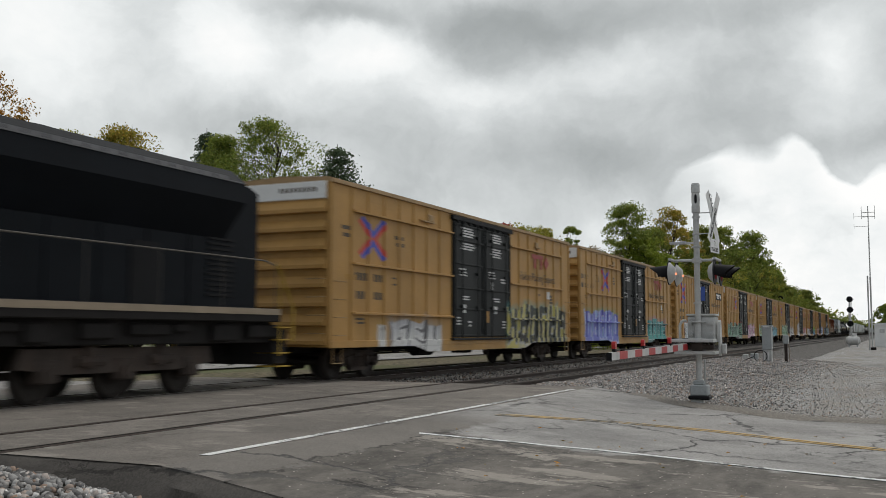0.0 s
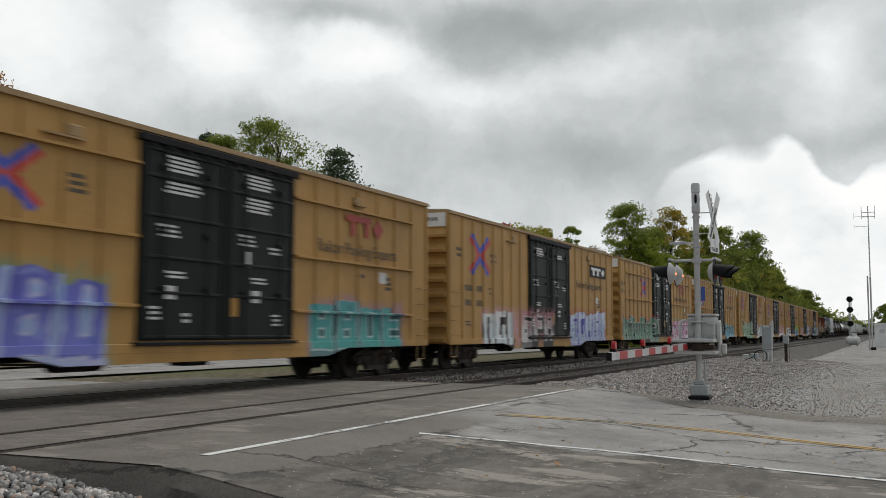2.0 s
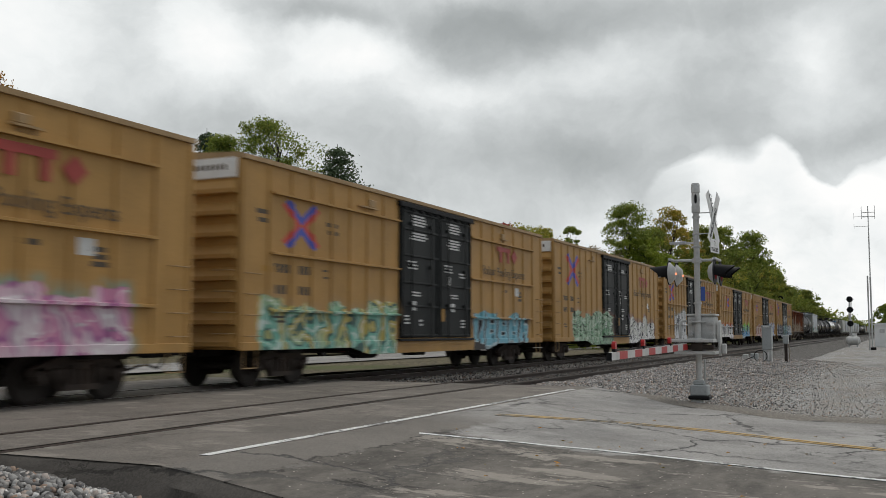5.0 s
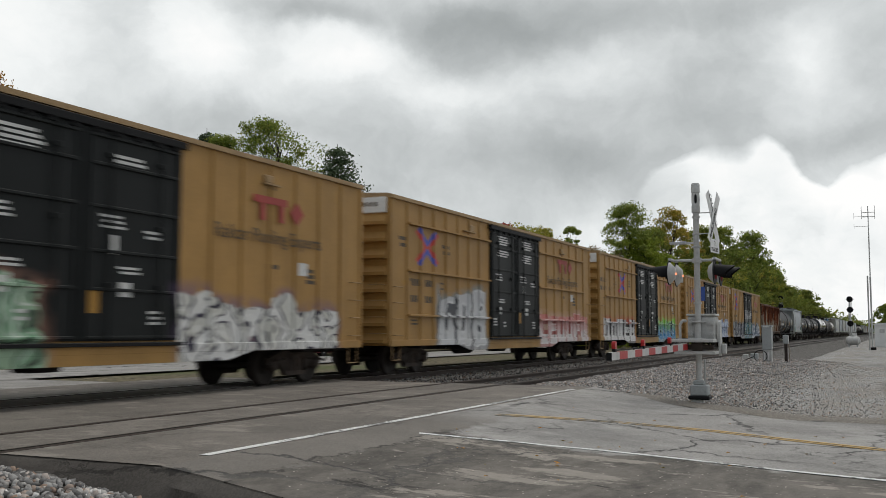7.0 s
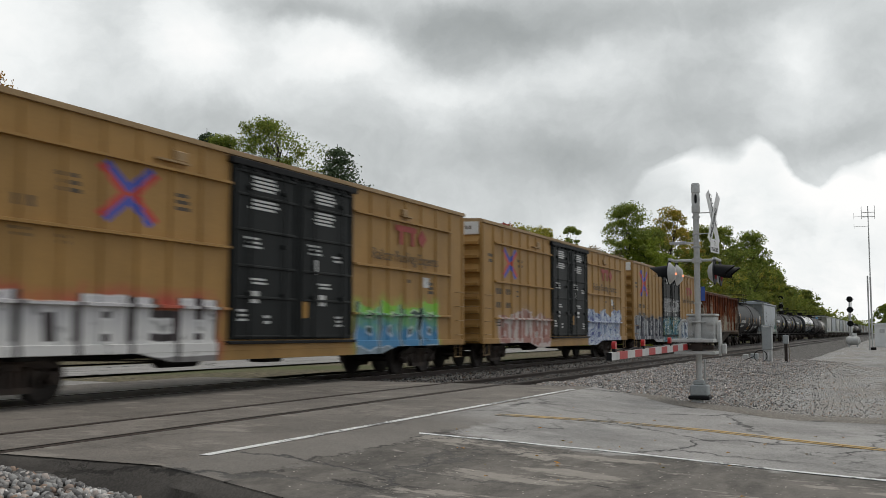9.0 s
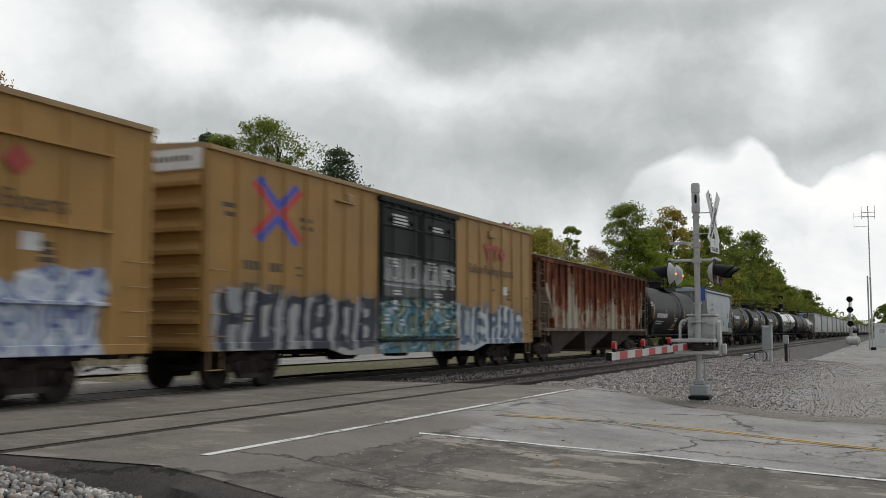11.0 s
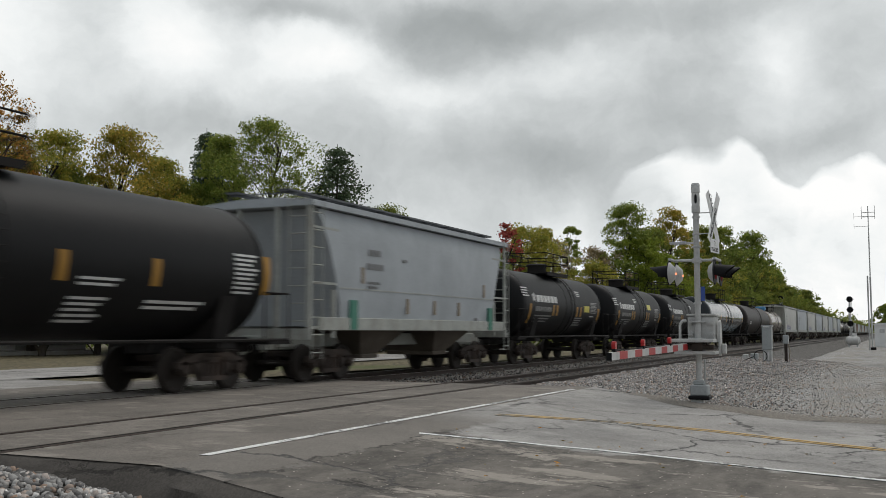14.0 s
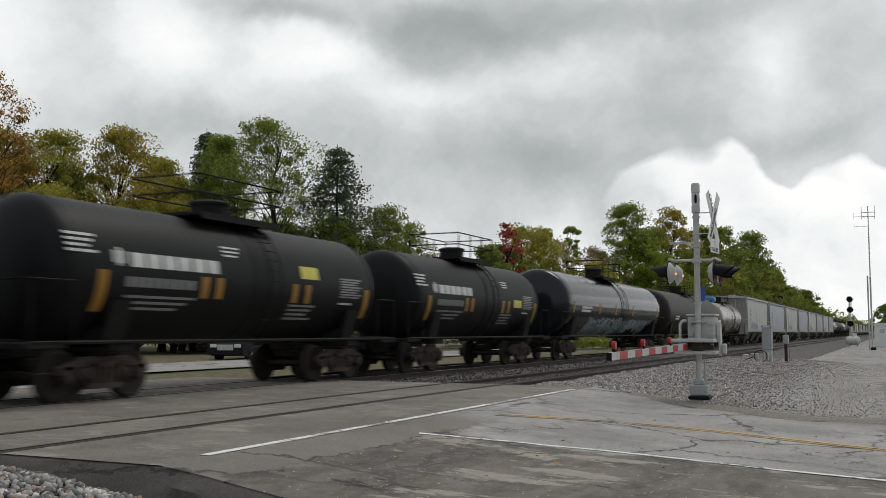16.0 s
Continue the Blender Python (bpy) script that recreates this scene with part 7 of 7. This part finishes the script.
# x, y, top, spread, tone, leaves, leaf size, airiness
ROW = [
    (41.0, 45.0, 13.2, 3.2, "leaf_olive", 5000, 0.16, 0.2), (44.2, 45.6, 11.4, 3.0, "leaf_dark", 4600, 0.16, 0.1), (38.0, 45.5, 12.6, 3.2, "leaf_gold", 4600, 0.16, 0.2), (52.8, 44.0, 11.6, 3.0, "leaf_dark", 4200, 0.16, 0.1),
    (47.5, 37.5, 6.2, 3.2, "leaf_dark", 3600, 0.17, 0.0), (51.5, 36.5, 6.6, 3.2, "leaf_green", 3600, 0.17, 0.0), (55.5, 33.5, 6.4, 2.8, "leaf_green", 3400, 0.17, 0.0), (59.8, 33.0, 7.0, 2.8, "leaf_olive", 3400, 0.17, 0.0), (64.0, 32.5, 6.6, 2.8, "leaf_dark", 3400, 0.17, 0.0), (43.0, 42.0, 8.4, 3.4, "leaf_orange", 3600, 0.17, 0.05),
    (38.5, 41.5, 8.8, 4.0, "leaf_olive", 5000, 0.16, 0.1), (44.0, 40.0, 8.2, 3.8, "leaf_green", 5000, 0.16, 0.1), (48.5, 41.0, 9.4, 3.6, "leaf_olive", 5000, 0.16, 0.1), (33.0, 45.5, 11.0, 3.6, "leaf_orange", 4200, 0.16, 0.2),
    (54.0, 44.0, 11.5, 3.4, "leaf_green", 5000, 0.16, 0.1), (60.5, 36.5, 9.6, 3.2, "leaf_green", 4800, 0.16, 0.15), (65.0, 35.0, 8.0, 3.0, "leaf_dark", 4200, 0.16, 0.15), (111.0, 23.5, 10.0, 4.0, "leaf_lime", 5000, 0.2, 0.1), (127.0, 22.0, 10.5, 4.2, "leaf_olive", 5000, 0.22, 0.1),
    (36.0, 44.0, 15.4, 3.2, "leaf_orange", 2600, 0.15, 0.6), (35.0, 47.0, 12.2, 4.0, "leaf_olive", 5200, 0.17, 0.2), (41.5, 47.0, 12.6, 2.8, "leaf_bare", 1300, 0.13, 0.7), (44.5, 52.0, 12.6, 4.0, "leaf_green", 5000, 0.17, 0.1),
    (46.6, 44.2, 14.2, 3.7, "leaf_gold", 6500, 0.16, 0.15), (50.6, 43.8, 12.7, 3.4, "leaf_olive", 6000, 0.16, 0.1), (56.0, 42.4, 15.0, 3.1, "leaf_green", 6500, 0.17, 0.2),
    (54.8, 38.2, 15.6, 4.2, "leaf_green", 7500, 0.15, 0.22), (52.5, 41.0, 9.0, 3.6, "leaf_lime", 5000, 0.16, 0.1), (57.0, 34.6, 8.6, 3.0, "leaf_lime", 4500, 0.16, 0.1), (62.0, 33.5, 10.4, 2.9, "leaf_dark", 4200, 0.16, 0.3), (66.5, 33.4, 9.6, 2.4, "leaf_green", 2600, 0.15, 0.5),
    (70.5, 33.6, 7.6, 2.6, "leaf_bare", 1500, 0.14, 0.6), (59.5, 39.5, 9.0, 3.4, "leaf_dark", 4500, 0.17, 0.1),
    (73.5, 30.0, 8.2, 2.4, "leaf_green", 3500, 0.17, 0.2), (77.9, 29.5, 10.6, 1.6, "leaf_red", 1800, 0.15, 0.3), (78.0, 30.5, 8.8, 3.0, "leaf_dark", 4500, 0.18, 0.1), (83.5, 30.5, 10.9, 3.3, "leaf_olive", 5000, 0.18, 0.15), (88.5, 30.5, 11.3, 3.3, "leaf_olive", 5000, 0.18, 0.2),
    (93.5, 31.0, 10.8, 3.0, "leaf_bare", 1900, 0.16, 0.6), (99.0, 31.0, 12.6, 2.3, "leaf_green", 2600, 0.18, 0.3), (102.0, 29.0, 10.5, 3.4, "leaf_bare", 2600, 0.17, 0.4), (97.0, 27.5, 8.4, 3.4, "leaf_olive", 4500, 0.19, 0.1),
    (106.0, 26.5, 15.4, 4.2, "leaf_green", 6500, 0.20, 0.25), (107.0, 24.5, 11.5, 4.0, "leaf_lime", 6000, 0.20, 0.1), (115.0, 25.5, 13.5, 3.8, "leaf_dark", 5000, 0.21, 0.15), (121.0, 24.5, 16.6, 4.0, "leaf_gold", 6000, 0.21, 0.25), (122.0, 22.5, 11.0, 4.0, "leaf_green", 5000, 0.22, 0.1),
    (131.0, 22.5, 15.2, 4.2, "leaf_dark", 5200, 0.23, 0.15), (138.0, 21.0, 15.8, 4.0, "leaf_green", 5000, 0.24, 0.2), (146.0, 21.0, 13.6, 4.2, "leaf_dark", 4800, 0.25, 0.1), (153.0, 19.0, 16.2, 4.2, "leaf_green", 5200, 0.25, 0.2), (161.0, 20.5, 14.6, 4.6, "leaf_dark", 4800, 0.26, 0.1),
    (172.0, 21.5, 13.6, 5.0, "leaf_olive", 4800, 0.28, 0.1), (188.0, 21.0, 13.2, 5.0, "leaf_dark", 4800, 0.30, 0.1), (203.0, 21.5, 13.4, 4.6, "leaf_dark", 4600, 0.32, 0.15), (222.0, 22.5, 11.8, 5.5, "leaf_green", 4600, 0.35, 0.1), (243.0, 23.0, 11.8, 5.5, "leaf_dark", 4400, 0.37, 0.1),
    (268.0, 24.0, 11.0, 6.0, "leaf_olive", 4400, 0.4, 0.1), (298.0, 22.5, 13.0, 5.6, "leaf_dark", 4400, 0.42, 0.15), (330.0, 25.0, 12.0, 6.5, "leaf_green", 4400, 0.45, 0.1), (300.0, 0.6, 9.0, 4.5, "leaf_green", 4200, 0.4, 0.1), (318.0, -4.5, 8.5, 5.0, "leaf_olive", 4200, 0.42, 0.1),
]
for k, (x, y, top, spread, tone, count, leaf, airy) in enumerate(ROW):
    near = x < 75
    tree(x, y, top, spread, tone, 100 + k, 0.36 if airy > 0.3 else 0.16, int(count * (4.4 if near else 3.0)), leaf * (0.58 if near else 0.66), airy * 0.8, NAMES[tone] + " beyond the railway")
spruce(57.6, 34.7, 14.6, 7.2, 7, "dark spruce with drooping branches beyond the railway")
spruce(57.0, 45.6, 16.6, 3.0, 8, "dark narrow pine beyond the railway")
spruce(60.5, 47.5, 16.6, 3.0, 9, "dark narrow pine beyond the railway")


def woods():
    """Undergrowth behind the trees and the far woods at the end of the line, one joined mass of leaf sprays."""
    rng = np.random.default_rng(77)
    pts = []
    for x0, x1, y0, y1, h, n in ((28, 72, 50, 60, 8.0, 9000), (70, 170, 27, 34, 5.5, 12000), (72, 175, 19.5, 24, 2.6, 6000), (160, 420, 24, 40, 8.0, 9000)):
        p = rng.uniform(size=(n, 3)) * np.array([x1 - x0, y1 - y0, 1.0]) + np.array([x0, y0, 0.0])
        hh = np.array([h * (0.65 + 0.5 * noise.noise((q[0] * 0.12, q[1] * 0.12, 5.0))) for q in p])
        p[:, 2] = -0.3 + hh * np.sqrt(p[:, 2])
        pts.append(p)
    me = leaves(np.concatenate(pts), 0.32, rng)
    me.materials.append(M["leaf_dark"])
    tagged(new("undergrowth", me), "dense green undergrowth at the edge of the woods", "undergrowth", kind="stuff")
    pts = []
    for x0, x1, y0, y1, h, n in ((420, 1500, 14, 120, 14.0, 30000), (700, 1400, -160, 5, 13.0, 30000), (250, 700, 60, 160, 14.0, 9000)):
        p = rng.uniform(size=(n, 3)) * np.array([x1 - x0, y1 - y0, 1.0]) + np.array([x0, y0, 0.0])
        hh = np.array([h * (0.75 + 0.5 * noise.noise((q[0] * 0.02, q[1] * 0.03, 9.0))) for q in p])
        p[:, 2] = -0.3 + hh * np.sqrt(p[:, 2])
        keep = ~((p[:, 1] > -6) & (p[:, 1] < 22) & (p[:, 0] < 950))
        pts.append(p[keep])
    me = leaves(np.concatenate(pts), 0.9, rng)
    me.materials.append(M["leaf_dark"])
    tagged(new("far_woods", me), "distant dark woods at the end of the line", "woods", kind="stuff")


woods()


# ---- loose stones, ties and litter ----
def stones(name, spots, sizes, material, label, seed):
    rng = np.random.default_rng(seed)
    g = (1 + 5 ** 0.5) / 2
    base = np.array([(-1, g, 0), (1, g, 0), (-1, -g, 0), (1, -g, 0), (0, -1, g), (0, 1, g), (0, -1, -g), (0, 1, -g), (g, 0, -1), (g, 0, 1), (-g, 0, -1), (-g, 0, 1)]) / 1.9
    tri = np.array([(0, 11, 5), (0, 5, 1), (0, 1, 7), (0, 7, 10), (0, 10, 11), (1, 5, 9), (5, 11, 4), (11, 10, 2), (10, 7, 6), (7, 1, 8), (3, 9, 4), (3, 4, 2), (3, 2, 6), (3, 6, 8), (3, 8, 9), (4, 9, 5), (2, 4, 11), (6, 2, 10), (8, 6, 7), (9, 8, 1)])
    n = len(spots)
    v = np.empty((n, 12, 3))
    for k in range(n):
        r = np.array(Euler(rng.uniform(0, 6.28, 3)).to_matrix())
        v[k] = (base * rng.uniform(0.7, 1.3, (12, 1)) * (np.array([1.0, 0.8, 0.62]) * sizes[k])) @ r.T + spots[k]
    f = (tri[None] + (np.arange(n) * 12)[:, None, None]).reshape(-1)
    me = bpy.data.meshes.new(name)
    me.vertices.add(12 * n)
    me.vertices.foreach_set("co", v.ravel())
    me.loops.add(len(f))
    me.loops.foreach_set("vertex_index", f.astype(np.int32))
    me.polygons.add(len(f) // 3)
    me.polygons.foreach_set("loop_start", np.arange(0, len(f), 3, dtype=np.int32))
    me.update(calc_edges=True)
    me.materials.append(material)
    return tagged(new(name, me), label, "stones", kind="stuff")


def stone_material(name="loose_stone", k=1.15):
    n = Nodes(name)
    r = n.island()
    c = n.ramp(r, [(0.0, scale3((0.10, 0.097, 0.093), k)), (0.35, scale3((0.25, 0.243, 0.235), k)), (0.7, scale3((0.44, 0.43, 0.41), k)), (0.86, scale3((0.30, 0.20, 0.14), k)), (1.0, scale3((0.66, 0.65, 0.63), k))])
    fine = n.noise(30.0, 4)
    return n.finish(n.mix(0.4, c, n.mix(fine, scale3((0.2, 0.19, 0.18), 0.6), (0.5, 0.49, 0.47)), "OVERLAY"), 0.85, 0.0, fine, 0.004, 0.3)


M["stone"] = stone_material()
M["gravel"] = stone_material("pale_gravel", 1.45)
M["stone_dark"] = stone_material("dirty_stone", 0.45)


def scatter():
    rng = np.random.default_rng(5)
    m = 6500
    p = np.column_stack([rng.uniform(3.2, 7.2, m), rng.uniform(2.8, 8.0, m), np.zeros(m)])
    p[:, 2] = [float(np.interp(q[1], [2.6, 3.6, 5.4, 7.6], [-0.6, -0.52, -0.40, -0.13])) + 0.03 * noise.noise((q[0] * 2, q[1] * 2, 0)) + 0.05 for q in p]
    p[:, 2] -= np.clip((p[:, 0] - 6.85) * 0.4, 0, 0.2)
    stones("stones", p, rng.uniform(0.022, 0.06, len(p)), M["stone"], "loose grey and brown ballast stones at the asphalt's edge", 1)
    n = 34000
    u = rng.uniform(0, 1, n) ** 1.8
    p = np.column_stack([21.95 + 34 * u, rng.uniform(3.7, 8.3, n), np.zeros(n)])
    p[:, 2] = [float(np.interp(q[1], [3.7, 4.4, 6.4, 7.6], [-0.24, -0.22, -0.13, -0.10])) + 0.05 * noise.noise((q[0] * 1.1, q[1] * 1.3, 0)) for q in p]
    p[:, 0] -= np.clip((6.9 - p[:, 1]) * 0.6, 0, 1.7)
    stones("stones", p, rng.uniform(0.016, 0.045, n), M["stone"], "pale crushed stone on the ballast shoulder", 2)
    n = 3500
    p = np.column_stack([22.0 + 30 * rng.uniform(0, 1, n) ** 1.5, np.where(rng.random(n) < 0.5, rng.uniform(10.2, 13.1, n), rng.uniform(8.7, 9.8, n)), np.full(n, -0.10)])
    stones("stones", p, rng.uniform(0.022, 0.045, n), M["stone_dark"], "dirty brown crushed stone between the tracks", 3)
    n = 11000
    p = np.column_stack([19.0 + 30 * rng.uniform(0, 1, n) ** 1.6, rng.uniform(-3.0, 4.6, n), np.zeros(n)])
    p[:, 2] = [height(min(q[1], 4.0)) - 0.03 + 0.05 * noise.noise((q[0] * 0.3, q[1] * 0.4, 0)) for q in p]
    stones("stones", p, rng.uniform(0.006, 0.020, n), M["gravel"], "fine gravel scattered beside the road", 4)
    n = 6000
    p = np.column_stack([20.6 + 34 * rng.uniform(0, 1, n) ** 1.5, 4.5 - np.abs(rng.normal(size=n)) * 1.1, np.zeros(n)])
    p[:, 2] = [height(min(q[1], 4.0)) - 0.03 + 0.05 * noise.noise((q[0] * 0.3, q[1] * 0.4, 0)) for q in p]
    stones("stones", p, rng.uniform(0.014, 0.036, n), M["stone"], "crushed stone spilled from the ballast onto the lot", 6)
    # fallen leaves on the road
    spots = [(9.0 + 8 * rng.random(), 0.5 + 5 * rng.random()) for i in range(46)]
    s = Shape()
    for x, y in spots:
        a, r = rng.uniform(0, 6.28), rng.uniform(0.018, 0.04)
        z = height(y) + 0.014
        s.add([(x + r * math.cos(a), y + r * math.sin(a), z), (x - r * 0.6 * math.sin(a), y + r * 0.6 * math.cos(a), z + 0.012), (x - r * math.cos(a), y - r * math.sin(a), z), (x + r * 0.6 * math.sin(a), y - r * 0.6 * math.cos(a), z + 0.01)], [(0, 1, 2, 3)])
    solid("fallen_leaves", s, M["leaf_orange"], "yellow and brown leaves scattered on the asphalt", "leaves", kind="stuff")
    # sleepers under the near and far tracks
    tie = Shape().box(-0.115, 0.115, -1.3, 1.3, -0.34, -0.168, 0.012).mesh("tie", M["tie"])
    for c in (NEAR, FAR):
        bed = tagged(new("track_bed"), "row of dark creosoted wooden sleepers", "sleepers", kind="structure")
        for k in range(110):
            part("tie", tie, None, bed, "", (X1 + 0.3 + 0.53 * k, c, 0.06))


scatter()


# ---- motion ----
def motions():
    def gone(t):
        return SPEED * t + GAIN * t * t / 2

    for car, start in cars:
        walk(car, [(t, pose(start - gone(t), FAR, 0.003)) for t in range(17)])
    walk(sky_dome, [(t, pose(EYE[0], EYE[1], 0, 0, 0, 0.21 * t)) for t in (0, 8, 16)])
    for x, w in loco_axles.items():
        walk(w, [(i / FPS, pose(x, 0, WHEEL_R, 0, -math.degrees(gone(i / FPS) / WHEEL_R), 0)) for i in range(16 * FPS + 1)])
    # wheels roll: the first axle of each place in a bogie is keyed, the rest share its keys
    for k in (-1, 1):
        first = wheelsets[k][0]
        walk(first, [(i / FPS, pose(k * 0.889, 0, WHEEL_R, 0, -math.degrees(gone(i / FPS) / WHEEL_R), 0)) for i in range(16 * FPS + 1)])
        act = first.animation_data
        for w in wheelsets[k][1:]:
            w.rotation_mode = "QUATERNION"
            w.animation_data_create()
            w.animation_data.action = act.action
            w.animation_data.action_slot = act.action_slot


motions()
